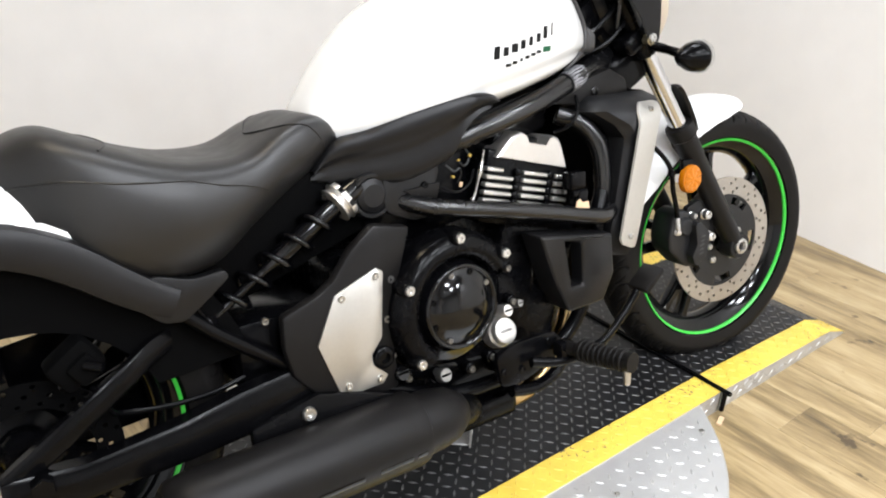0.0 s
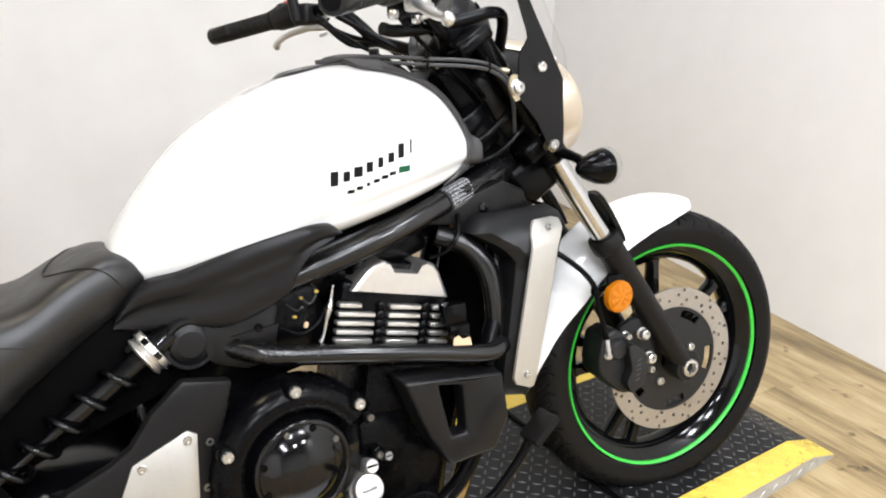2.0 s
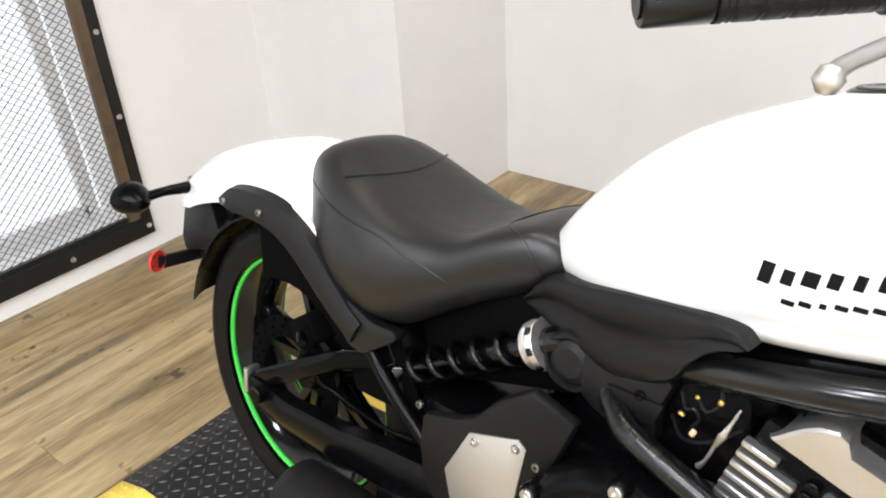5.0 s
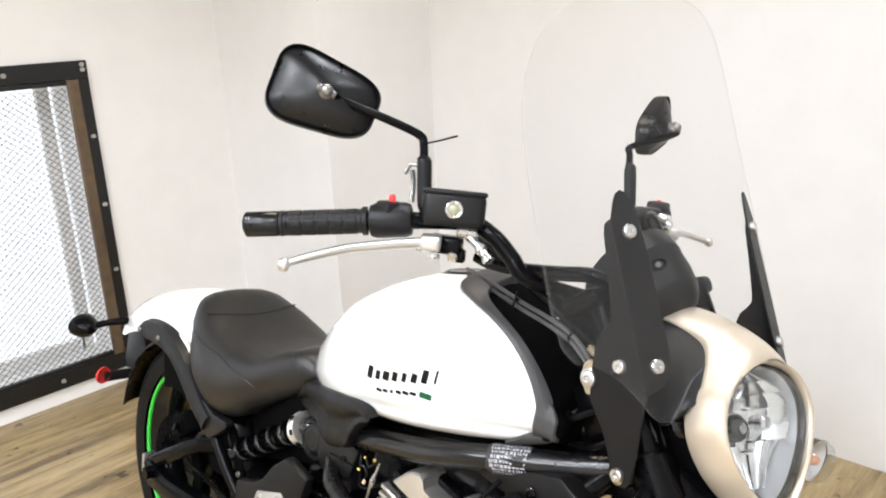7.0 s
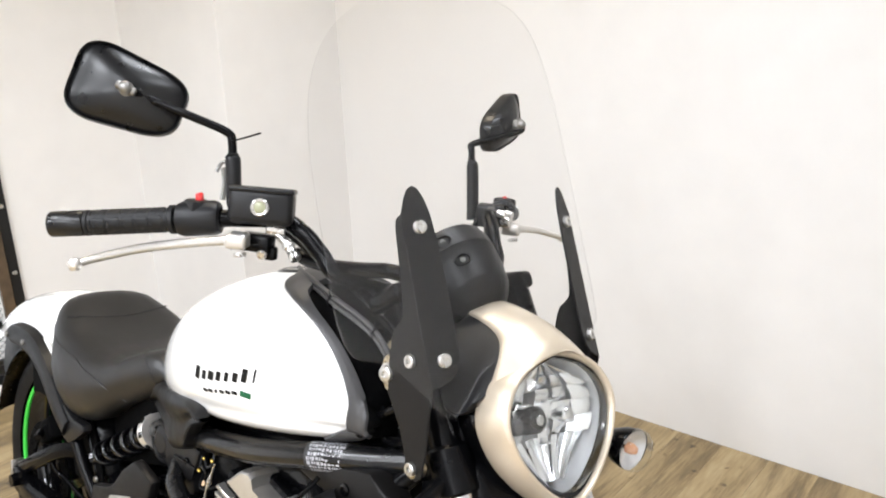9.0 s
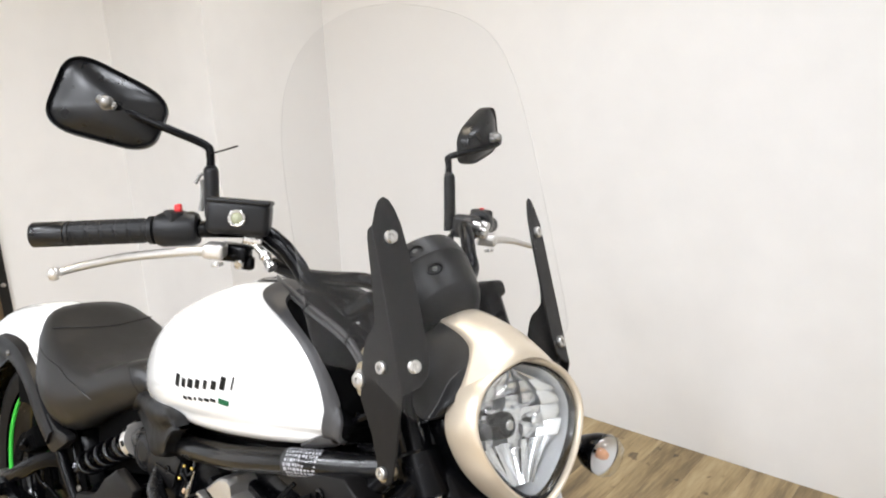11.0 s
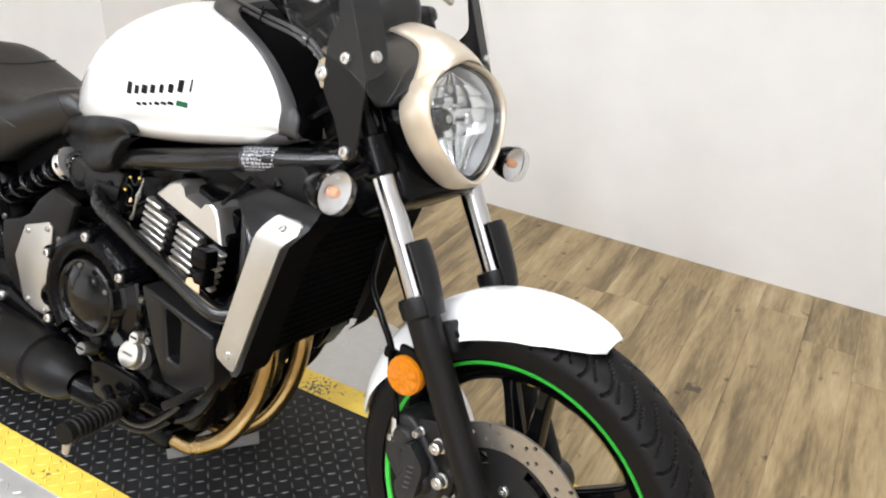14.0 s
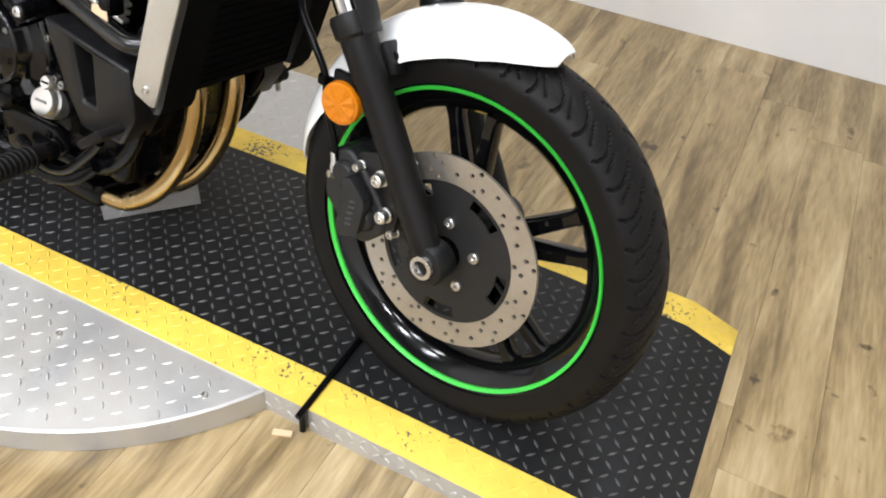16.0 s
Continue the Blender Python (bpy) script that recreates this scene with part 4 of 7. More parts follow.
collar = part("preload_collar", bm, SILVER, shock, "bright notched preload collar")
for k in range(8):
    a = 2 * math.pi * k / 8
    box(bm := B(), (0.0355, 0, 0.031), (0.004, 0.011, 0.0085), None, 0.001, 1)
    bm.transform(fr @ Matrix.Rotation(a, 4, "Z"))
    part("collar_notch", bm, BLACK_GLOSS, collar)
pts = []
for k in range(91):
    t = k / 90
    a = t * 2 * math.pi * 5.3
    pts.append(fr @ Vector((0.0242 * math.cos(a), 0.0242 * math.sin(a), 0.0555 + (L - 0.1) * t)))
tube(bm := B(), pts, 0.005, 10, 2)
part("coil_spring", bm, BLACK_GLOSS, shock, "gloss black coil spring")

# --- swingarm ---
for s in (-1, 1):
    rings = []
    for x, y, z, hw, hh in ((-0.055, 0.142, 0.302, 0.012, 0.022), (-0.03, 0.142, 0.298, 0.016, 0.03), (0.06, 0.14, 0.291, 0.019, 0.028), (0.2, 0.135, 0.299, 0.021, 0.032), (0.3, 0.128, 0.309, 0.022, 0.038), (0.4, 0.118, 0.312, 0.023, 0.042), (0.48, 0.11, 0.33, 0.024, 0.045)):
        rings.append([Vector((x, s * (y + hw * a), z + hh * b)) for a, b in ((-1, -0.7), (-0.7, -1), (0.7, -1), (1, -0.7), (1, 0.7), (0.7, 1), (-0.7, 1), (-1, 0.7))])
    arm = part("swingarm_leg", loft(B(), rings), BLACK_PAINT, bike, "black swingarm leg", 50)
    rings = []
    for x, y, z, hw, hh in ((-0.06, 0.14, 0.305, 0.008, 0.018), (-0.03, 0.139, 0.322, 0.01, 0.02), (0.06, 0.137, 0.377, 0.011, 0.02), (0.14, 0.132, 0.426, 0.011, 0.019), (0.175, 0.118, 0.444, 0.012, 0.018), (0.215, 0.09, 0.45, 0.012, 0.018), (0.3, 0.06, 0.43, 0.012, 0.02)):
        rings.append([Vector((x, s * (y + hw * a), z + hh * b)) for a, b in ((-1, -0.7), (-0.7, -1), (0.7, -1), (1, -0.7), (1, 0.7), (0.7, 1), (-0.7, 1), (-1, 0.7))])
    part("swingarm_brace", loft(B(), rings), BLACK_PAINT, arm, "black swingarm brace", 50)
    box(bm := B(), (-0.055, s * 0.142, 0.312), (0.012, 0.03, 0.05), None, 0.003)
    part("axle_adjuster", bm, STEEL, arm, "bright axle adjuster block")
    cyl(bm := B(), (0.0, s * 0.15, 0.312), (0.0, s * 0.176, 0.312), 0.017, n=6, bev=0.002)
    part("axle_nut", bm, BLACK_PAINT, arm)
# rear caliper shares the near-black that stands in for shade round the wheel
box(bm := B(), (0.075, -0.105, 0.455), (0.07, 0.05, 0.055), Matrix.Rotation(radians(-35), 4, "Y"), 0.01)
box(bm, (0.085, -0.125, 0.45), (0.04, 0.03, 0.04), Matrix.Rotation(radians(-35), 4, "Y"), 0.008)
cal = part("rear_caliper", bm, VOID, bike, "small rear brake caliper, coloured near-black for deep shade")
tube(bm := B(), [(0.09, -0.13, 0.42), (0.11, -0.118, 0.37), (0.134, -0.105, 0.355), (0.2, -0.1, 0.342), (0.267, -0.1, 0.342), (0.32, -0.1, 0.352)], 0.0045, 8)
part("brake_hose", bm, BLACK_PAINT, cal)
cyl(bm := B(), (0.085, -0.14, 0.46), (0.105, -0.155, 0.455), 0.008, n=12)
part("banjo", bm, BLACK_PAINT, cal)

# --- engine ---
engine = part("engine", box(B(), (0.73, 0, 0.335), (0.4, 0.25, 0.2), Matrix.Rotation(radians(4), 4, "Y"), 0.03, 3), ENGINE, bike, "black painted twin-cylinder engine", 45)
part("gearbox", box(B(), (0.6, 0, 0.42), (0.2, 0.23, 0.18), None, 0.03, 3), ENGINE, engine, "", 45)
part("sump", box(B(), (0.73, 0, 0.215), (0.28, 0.18, 0.11), None, 0.03, 3), ENGINE, engine, "", 45)
# round clutch cover: rim, raised lid, inner dome
cm = axis_frame((0.704, -0.118, 0.392), (0.03, -1, 0.03))
bm = lathe(B(), [(0.118, 0), (0.118, 0.02), (0.106, 0.028), (0.09, 0.032), (0.083, 0.04), (0.08, 0.056), (0.077, 0.061), (0.073, 0.061), (0.07, 0.056), (0.061, 0.0585), (0.054, 0.064), (0.04, 0.0705), (0.024, 0.0745), (0.01, 0.076), (0, 0.0765)], cm, 64)
clutch = part("clutch_cover", bm, BLACK_GLOSS, engine, "round gloss black clutch cover", 60)
for q, a in enumerate((18, 70, 112, 150, 205, 250, 300, 340)):
    r = 0.0655
    piece("bolt", BOLT_K if q % 3 else BOLT_D, clutch, cm @ Matrix.Translation((r * math.cos(radians(a)), r * math.sin(radians(a)), 0.057)) @ Matrix.Scale(0.8, 4))
# outer crankcase cover: an arch over the clutch with bolts round it
rings = []
for k in range(22):
    a = radians(-60 + 200 * k / 21)
    row = []
    for r, h in ((0.088, 0.03), (0.09, 0.046), (0.095, 0.056), (0.106, 0.062), (0.119, 0.06), (0.13, 0.052), (0.138, 0.036), (0.14, 0.0)):
        row.append(cm @ Vector((r * math.cos(a), r * math.sin(a), h)))
    rings.append(row)
arch = part("crankcase_arch", loft(B(), rings, closed=False), ENGINE, engine, "satin black arched cover", 50)
for a in (-52, 0, 62, 128):
    p = (0.1285 * math.cos(radians(a)), 0.1285 * math.sin(radians(a)))
    bm = lathe(B(), [(0.014, 0.03), (0.014, 0.061), (0.012, 0.064), (0.0, 0.064)], cm @ Matrix.Translation((*p, 0)), 20)
    boss = part("bolt_boss", bm, ENGINE, arch)
    piece("bolt", BOLT_M, boss, cm @ Matrix.Translation((*p, 0.064)))
for x, z in ((0.578, 0.47), (0.565, 0.4), (0.57, 0.33), (0.6, 0.275), (0.668, 0.255), (0.74, 0.25), (0.79, 0.26), (0.845, 0.36), (0.835, 0.43)):
    bm = lathe(B(), [(0.012, -0.03), (0.012, 0.002), (0.01, 0.004), (0, 0.004)], axis_frame((x, -0.142, z), (0, -1, 0)), 14)
    boss = part("bolt_boss", bm, ENGINE, engine)
    piece("bolt", BOLT_D, boss, axis_frame((x, -0.146, z), (0, -1, 0)))
# oil filler and small plugs
m = axis_frame((0.815, -0.132, 0.3), (0.05, -1, 0.42))
bm = lathe(B(), [(0.03, -0.01), (0.03, 0.012), (0.0265, 0.016), (0.0265, 0.026), (0.0245, 0.029), (0.02, 0.0295), (0, 0.0295)], m, 32)
oil = part("oil_filler_cap", bm, SILVER, engine, "round silver oil filler cap")
box(bm := B(), (0, 0, 0.03), (0.005, 0.026, 0.003), None, 0.001)
bm.transform(m)
part("cap_grip", bm, DULL_STEEL, oil)
for p, r, metal in (((0.826, -0.15, 0.347), 0.0125, SILVER), ((0.86, -0.145, 0.352), 0.008, DULL_STEEL), ((0.672, -0.155, 0.262), 0.014, DULL_STEEL), ((0.585, -0.15, 0.292), 0.015, BLACK_GLOSS)):
    m = axis_frame(p, (0.05, -1, 0.35))
    bm = lathe(B(), [(r, -0.03), (r, 0.003), (r * 0.85, 0.006), (0, 0.006)], m, 22)
    plug = part("plug", bm, metal, engine)
    # near-black bar on the plug face, painted shade of a slot not cut
    box(bm := B(), (0, 0, 0.006), (r * 0.3, r * 1.5, 0.0015), None, 0.0005, 1)
    bm.transform(m)
    part("plug_slot", bm, VOID, plug)
# inner crankcase front, starter and oil cooler mass behind the scoops
part("crankcase_front", box(B(), (0.93, 0, 0.4), (0.2, 0.23, 0.2), Matrix.Rotation(radians(14), 4, "Y"), 0.02, 2), ENGINE, engine, "", 45)
part("oil_filter", box(B(), (0.905, 0, 0.28), (0.17, 0.25, 0.19), Matrix.Rotation(radians(10), 4, "Y"), 0.03, 3), ENGINE, engine, "", 45)
# cylinder block with cooling ribs, leaning forward
cyl_m = Matrix.Translation((0.905, 0, 0.565)) @ Matrix.Rotation(radians(14), 4, "Y")
box(bm := B(), (0, 0, 0), (0.2, 0.235, 0.14), None, 0.008)
bm.transform(cyl_m)
block = part("cylinder_block", bm, ENGINE, engine, "black cylinder block with bright rib edges")
for k in range(6):
    for x0, x1 in ((-0.106, -0.04), (-0.016, 0.044), (0.066, 0.103)):
        z = 0.034 - 0.0147 * k
        if (k == 0 and x1 == -0.04):
            x1 = -0.066
        for s in (-1, 1):
            box(bm := B(), ((x0 + x1) / 2, s * 0.122, z), (x1 - x0, 0.016, 0.0078), None, 0.0018, 1)
            bm.transform(cyl_m)
            part("cooling_rib", bm, SILVER if s < 0 else ENGINE, block, "bright machined rib edge" if s < 0 else "")
for x in (-0.028, 0.055):
    for z in (0.034, 0.019, 0.004, -0.011, -0.026, -0.041):
        bm = lathe(B(), [(0.008, 0), (0.008, 0.008), (0.005, 0.01), (0, 0.01)], cyl_m @ axis_frame((x, -0.119, z), (0, -1, 0)), 12)
        part("stud", bm, BLACK_PAINT, block)
# bright head cover
hm = Matrix.Translation((0.93, 0, 0.635)) @ Matrix.Rotation(radians(14), 4, "Y")
for s in (-1, 1):
    pts = [(0.832, 0.641), (1.012, 0.592), (0.999, 0.64), (0.99, 0.656), (0.978, 0.662), (0.968, 0.66), (0.957, 0.647), (0.911, 0.659), (0.905, 0.675), (0.895, 0.68), (0.876, 0.676), (0.862, 0.668)]
    rings = []
    for off, sc in ((0.06, 0.98), (0.108, 1.0), (0.118, 0.992), (0.125, 0.96), (0.128, 0.9)):
        rings.append([Vector((0.925 + (x - 0.925) * sc, s * off, 0.637 + (z - 0.637) * sc)) for x, z in pts])
    part("head_cover", loft(B(), rings), SILVER, engine, "satin silver cylinder head cover", 26)
box(bm := B(), (0, 0, 0), (0.165, 0.19, 0.06), None, 0.01)
bm.transform(hm)
part("rocker_box", bm, ENGINE, engine)
# plumbing and leads round the head
tube(bm := B(), [(1.02, -0.085, 0.695), (1.06, -0.112, 0.675), (1.083, -0.13, 0.64), (1.092, -0.138, 0.6), (1.094, -0.14, 0.54), (1.086, -0.136, 0.47), (1.07, -0.12, 0.42)], 0.019, 16)
part("coolant_hose", bm, TUBE_PAINT, engine, "black rubber coolant hose")
tube(bm := B(), [(0.99, -0.11, 0.665), (1.01, -0.13, 0.675), (1.035, -0.13, 0.7), (1.05, -0.11, 0.73)], 0.004, 8)
part("lead", bm, BLACK_PAINT, engine)
box(bm := B(), (1.0, -0.155, 0.575), (0.04, 0.03, 0.035), None, 0.005)
box(bm, (1.008, -0.16, 0.54), (0.025, 0.03, 0.03), None, 0.004)
cyl(bm, (0.985, -0.165, 0.55), (1.02, -0.165, 0.55), 0.008, n=12)
part("sensor_block", bm, BLACK_PAINT, engine)
tube(bm := B(), [(0.803, -0.13, 0.66), (0.797, -0.131, 0.64), (0.791, -0.132, 0.622), (0.785, -0.132, 0.605), (0.779, -0.131, 0.585), (0.772, -0.13, 0.572)], [0.0018, 0.0022, 0.005, 0.0024, 0.0022, 0.004], 8)
part("clutch_cable", bm, STEEL, engine, "bright cable end")

# --- pivot cover with metal inlay ---
for s in (-1, 1):
    pts = [(0.553, 0.572), (0.625, 0.555), (0.6, 0.48), (0.575, 0.39), (0.582, 0.268), (0.469, 0.247), (0.385, 0.345), (0.374, 0.398), (0.376, 0.452), (0.44, 0.474), (0.47, 0.492), (0.505, 0.535)]
    bm = slab(B(), xz(pts, s * 0.125), (0, s * 0.024, 0), 0.008, 2)
    pivot = part("pivot_cover", bm, BRACKET, bike, "matt dark grey pivot cover")
    pts = [(0.562, 0.489), (0.548, 0.498), (0.468, 0.468), (0.43, 0.388), (0.463, 0.29), (0.475, 0.284), (0.546, 0.286), (0.556, 0.3), (0.53, 0.325), (0.528, 0.345), (0.55, 0.372)]
    bm = slab(B(), xz(pts, s * 0.149), (0, s * 0.004, 0), 0.0015, 2)
    inlay = part("metal_inlay", bm, BRUSHED, pivot, "pale brushed metal inlay plate")
    for x, z in ((0.547, 0.484), (0.48, 0.46), (0.478, 0.302), (0.54, 0.298)):
        piece("bolt", BOLT_S, inlay, axis_frame((x, s * 0.153, z), (0, s, 0)))
    bm = lathe(B(), [(0.02, 0.0), (0.02, 0.008), (0.016, 0.011), (0.01, 0.011), (0.009, 0.004), (0, 0.004)], axis_frame((0.55, s * 0.149, 0.335), (0, s, 0)), 24)
    part("pivot_nut", bm, BLACK_PAINT, pivot)

# --- side scoop ahead of the engine ---
for s in (-1, 1):
    out = [(0.882, 0.49), (1.072, 0.46), (1.078, 0.375), (1.048, 0.322), (0.955, 0.32), (0.922, 0.38)]
    hole = [(0.945, 0.468), (0.99, 0.458), (0.992, 0.37), (0.962, 0.372)]
    bm = B()
    o1 = [bm.verts.new((x, s * 0.19, z)) for x, z in out]
    # lid with a real slot: four trapezoids round the hole
    h1 = [bm.verts.new((x, s * 0.19, z)) for x, z in hole]
    h2 = [bm.verts.new((x, s * 0.155, z)) for x, z in hole]
    o2 = [bm.verts.new((x, s * 0.13, z)) for x, z in out]
    for f in ((o1[0], o1[1], h1[1], h1[0]), (o1[1], o1[2], h1[2], h1[1]), (o1[2], o1[3], o1[4], h1[3], h1[2]), (o1[4], o1[5], h1[3]), (o1[5], o1[0], h1[0], h1[3])):
        bm.faces.new(f)
    for i in range(4):
        bm.faces.new((h1[i], h1[(i + 1) % 4], h2[(i + 1) % 4], h2[i]))
    for i in range(6):
        bm.faces.new((o1[i], o1[(i + 1) % 6], o2[(i + 1) % 6], o2[i]))
    bmesh.ops.recalc_face_normals(bm, faces=bm.faces)
    rim = [e for e in bm.edges if len(e.link_faces) == 2 and e.link_faces[0].normal.dot(e.link_faces[1].normal) < 0.8]
    bmesh.ops.bevel(bm, geom=rim, offset=0.007, segments=3, affect="EDGES", profile=0.5)
    part("side_scoop", bm, BLACK_PLASTIC, bike, "matt dark grey scoop with a slot")

# --- radiator and its side shields ---
RM = Matrix.Translation((1.145, 0, 0.56)) @ Matrix.Rotation(radians(14), 4, "Y")
box(bm := B(), (0, 0, 0), (0.04, 0.25, 0.27), None, 0.006)
bm.transform(RM)
radiator = part("radiator", bm, VOID, bike, "black radiator core")
for k in range(17):
    box(bm := B(), (0.021, 0, -0.12 + 0.015 * k), (0.003, 0.236, 0.004))
    bm.transform(RM)
    part("radiator_fin", bm, VOID, radiator)
for s in (-1, 1):
    rings = []
    for z, xa, xb, y0 in ((0.726, 1.078, 1.222, 0.13), (0.713, 1.062, 1.232, 0.158), (0.699, 1.052, 1.23, 0.17), (0.67, 1.094, 1.212, 0.189), (0.642, 1.12, 1.203, 0.19), (0.62, 1.117, 1.196, 0.19), (0.55, 1.102, 1.176, 0.191), (0.48, 1.086, 1.156, 0.192), (0.42, 1.076, 1.138, 0.19), (0.402, 1.085, 1.125, 0.185)):
        rings.append([Vector((x, s * y, z)) for x, y in ((xa, y0 - 0.06), (xa + 0.006, y0 - 0.022), (xa + 0.03, y0 - 0.006), (xb - 0.008, y0), (xb, y0 - 0.005), (xb + 0.004, y0 - 0.07))])
    shield = part("radiator_shield", loft(B(), [r[:5] for r in rings], closed=False), BLACK_PLASTIC, bike, "matt dark grey radiator shield", 35)
    # inner face of the same shield, coloured near-black to stand in for shade
    part("shield_return", loft(B(), [r[4:] for r in rings], closed=False), VOID, shield, "shield inner edge, blacked for shade")
    rings = []
    for z, xa, xb, y0 in ((0.708, 1.168, 1.208, 0.163), (0.704, 1.162, 1.22, 0.166), (0.69, 1.152, 1.22, 0.176), (0.676, 1.146, 1.208, 0.186), (0.664, 1.143, 1.2, 0.1895), (0.62, 1.132, 1.188, 0.1905), (0.55, 1.114, 1.168, 0.1915), (0.48, 1.096, 1.149, 0.1925), (0.445, 1.087, 1.139, 0.193), (0.432, 1.092, 1.135, 0.193), (0.42, 1.118, 1.13, 0.192)):
        rings.append([Vector((x, s * (y0 + o), z)) for x, o in ((xa, 0.0), (xa + 0.0015, 0.004), (xb - 0.003, 0.004), (xb, 0.003), (xb, -0.002))])
    plate = part("shield_plate", loft(B(), rings), BRUSHED, shield, "pale brushed metal plate", 40)
    for x, y, z in ((1.19, 0.1745, 0.693), (1.116, 0.1935, 0.446)):
        piece("bolt", BOLT_S, plate, axis_frame((x, s * (y + 0.0035), z), (0.05, s, 0.9 if z > 0.6 else 0.0)))

# --- black side panels between the frame tube and the radiator shields ---
for s in (-1, 1):
    pts = [(0.978, 0.722), (1.06, 0.752), (1.15, 0.775), (1.195, 0.752), (1.205, 0.715), (1.12, 0.69), (1.085, 0.655), (1.07, 0.66), (1.055, 0.71)]
    bm = slab(B(), xz(pts, s * 0.06), (0, s * 0.045, 0), 0.005, 2)
    panel = part("frame_side_panel", bm, BRACKET, bike, "black plastic panel under the frame tube")
    bm = lathe(B(), [(0.0095, 0), (0.0095, 0.003), (0.007, 0.0045), (0.005, 0.0045), (0.0045, 0.002), (0, 0.002)], axis_frame((1.105, s * 0.105, 0.733), (0, s, 0)), 18)
    part("panel_screw", bm, BLACK_GLOSS, panel)

# --- exhaust ---
for y in (-0.06, 0.035):
    tube(bm := B(), [(1.0, y, 0.52), (1.06, y, 0.47), (1.085, y, 0.4), (1.07, y - 0.005, 0.29), (1.02, y - 0.015, 0.19), (0.94, y - 0.02, 0.125), (0.87, y - 0.02, 0.112)], 0.0195, 18)
    part("exhaust_header", bm, BRONZE, bike, "heat-tinted bronze exhaust header")
box(bm := B(), (0.79, -0.03, 0.118), (0.19, 0.16, 0.06), None, 0.02, 3)
part("exhaust_collector", bm, BLACK_PAINT, bike, "black exhaust collector box")
MA, MB = Vector((0.142, -0.2, 0.206)), Vector((0.76, -0.17, 0.194))
bm = lathe(B(), [(0.03, 0), (0.05, 0.0), (0.062, 0.012), (0.066, 0.04), (0.068, 0.43), (0.066, 0.44), (0.058, 0.445), (0.056, 0.49), (0.05, 0.52), (0.034, 0.545), (0.03, 0.55)], axis_frame(MA, MB - MA), 40)
muffler = part("muffler", bm, BRACKET, bike, "matt black low-slung muffler")
bm = lathe(B(), [(0.024, -0.004), (0.036, -0.004), (0.036, 0.006), (0.024, 0.006), (0.02, 0.05), (0, 0.05)], axis_frame(MA, MB - MA), 32)
tube(mp := B(), [(0.66, -0.175, 0.19), (0.72, -0.15, 0.17), (0.76, -0.1, 0.13), (0.78, -0.05, 0.115)], [0.032, 0.03, 0.026, 0.022], 16)
part("link_pipe", mp, BLACK_PAINT, muffler)
part("muffler_outlet", bm, BLACK_PAINT, muffler)
mfr = axis_frame(MA, MB - MA)
for h0, h1 in ((0.215, 0.3), (0.33, 0.395), (0.405, 0.425)):
    rows = []
    for h in (h0, h1):
        rows.append([mfr @ Vector((r * math.cos(a), r * math.sin(a), h)) for a, r in ((radians(100), 0.0684), (radians(101.5), 0.0689), (radians(106.5), 0.0689), (radians(108), 0.0684))])
    part("shield_slot", loft(B(), rows, closed=False), BLACK_GLOSS, muffler, "narrow dark slot")
slab(bm := B(), xz([(0.3, 0.285), (0.42, 0.31), (0.52, 0.28), (0.6, 0.25), (0.6, 0.215), (0.42, 0.215), (0.3, 0.235)], -0.14), (0, -0.02, 0), 0.005)
hang = part("muffler_bracket", bm, BLACK_PAINT, bike)
piece("bolt", BOLT_L, hang, axis_frame((0.397, -0.16, 0.283), (0, -1, 0)))

# --- dark inner parts behind the covers ---
box(bm := B(), (0.43, 0, 0.575), (0.3, 0.14, 0.16), Matrix.Rotation(radians(-18), 4, "Y"), 0.02, 2)
part("battery_box", bm, VOID, bike, "black battery box under the seat")
rings = []
for k in range(20):
    deg = 20 + 150 * k / 19
    x, z = arc_pt(0, 0.312, 0.345, deg)
    out = Vector((math.cos(radians(deg)), 0, math.sin(radians(deg))))
    row = [Vector((x, 0.105 * q, z)) - out * (0.03 * abs(q) ** 3) for q in np.linspace(-1, 1, 11)]
    rings.append(row + [p - out * 0.004 for p in row[::-1]])
part("inner_mudguard", loft(B(), rings), BLACK_PAINT, bike, "black plastic inner mudguard", 50)
box(bm := B(), (0.8, 0, 0.665), (0.42, 0.15, 0.09), Matrix.Rotation(radians(-13), 4, "Y"), 0.02, 2)
part("airbox", bm, BLACK_PAINT, bike, "black airbox under the tank")
for s in (-1, 1):
    pts = [arc_pt(0, 0.312, 0.345, d) for d in range(14, 112, 7)] + [arc_pt(0, 0.312, 0.2, d) for d in range(111, 13, -10)]
    part("inner_mudguard_side", slab(B(), xz(pts, s * 0.098), (0, s * 0.004, 0), 0.001, 1), VOID, bike)
pts = [(-0.2, 0.36), (0.0, 0.43), (0.3, 0.47), (0.5, 0.44), (0.5, 0.27), (0.3, 0.24), (0.0, 0.22), (-0.16, 0.27)]
part("chain_guard", slab(B(), xz(pts, 0.104), (0, 0.006, 0), 0.002, 1), BLACK_PAINT, bike, "black chain guard")
part("throttle_body", box(B(), (0.69, 0, 0.575), (0.24, 0.16, 0.14), Matrix.Rotation(radians(-8), 4, "Y"), 0.02, 2), BLACK_PAINT, bike)
part("swingarm_bridge", box(B(), (0.4, 0, 0.375), (0.17, 0.19, 0.13), None, 0.02, 2), BLACK_PAINT, bike)

# ---- fork, bars and lamps: built straight, then turned with the steering ----
def spart(name, bm, material, parent, label="", angle=38):
    bm.transform(STEER)
    return part(name, bm, material, parent, label, angle)


FD = Vector((-math.sin(RAKE), 0, math.cos(RAKE)))
FOOT = AXLE.copy()
UNSTEER = STEER.inverted()


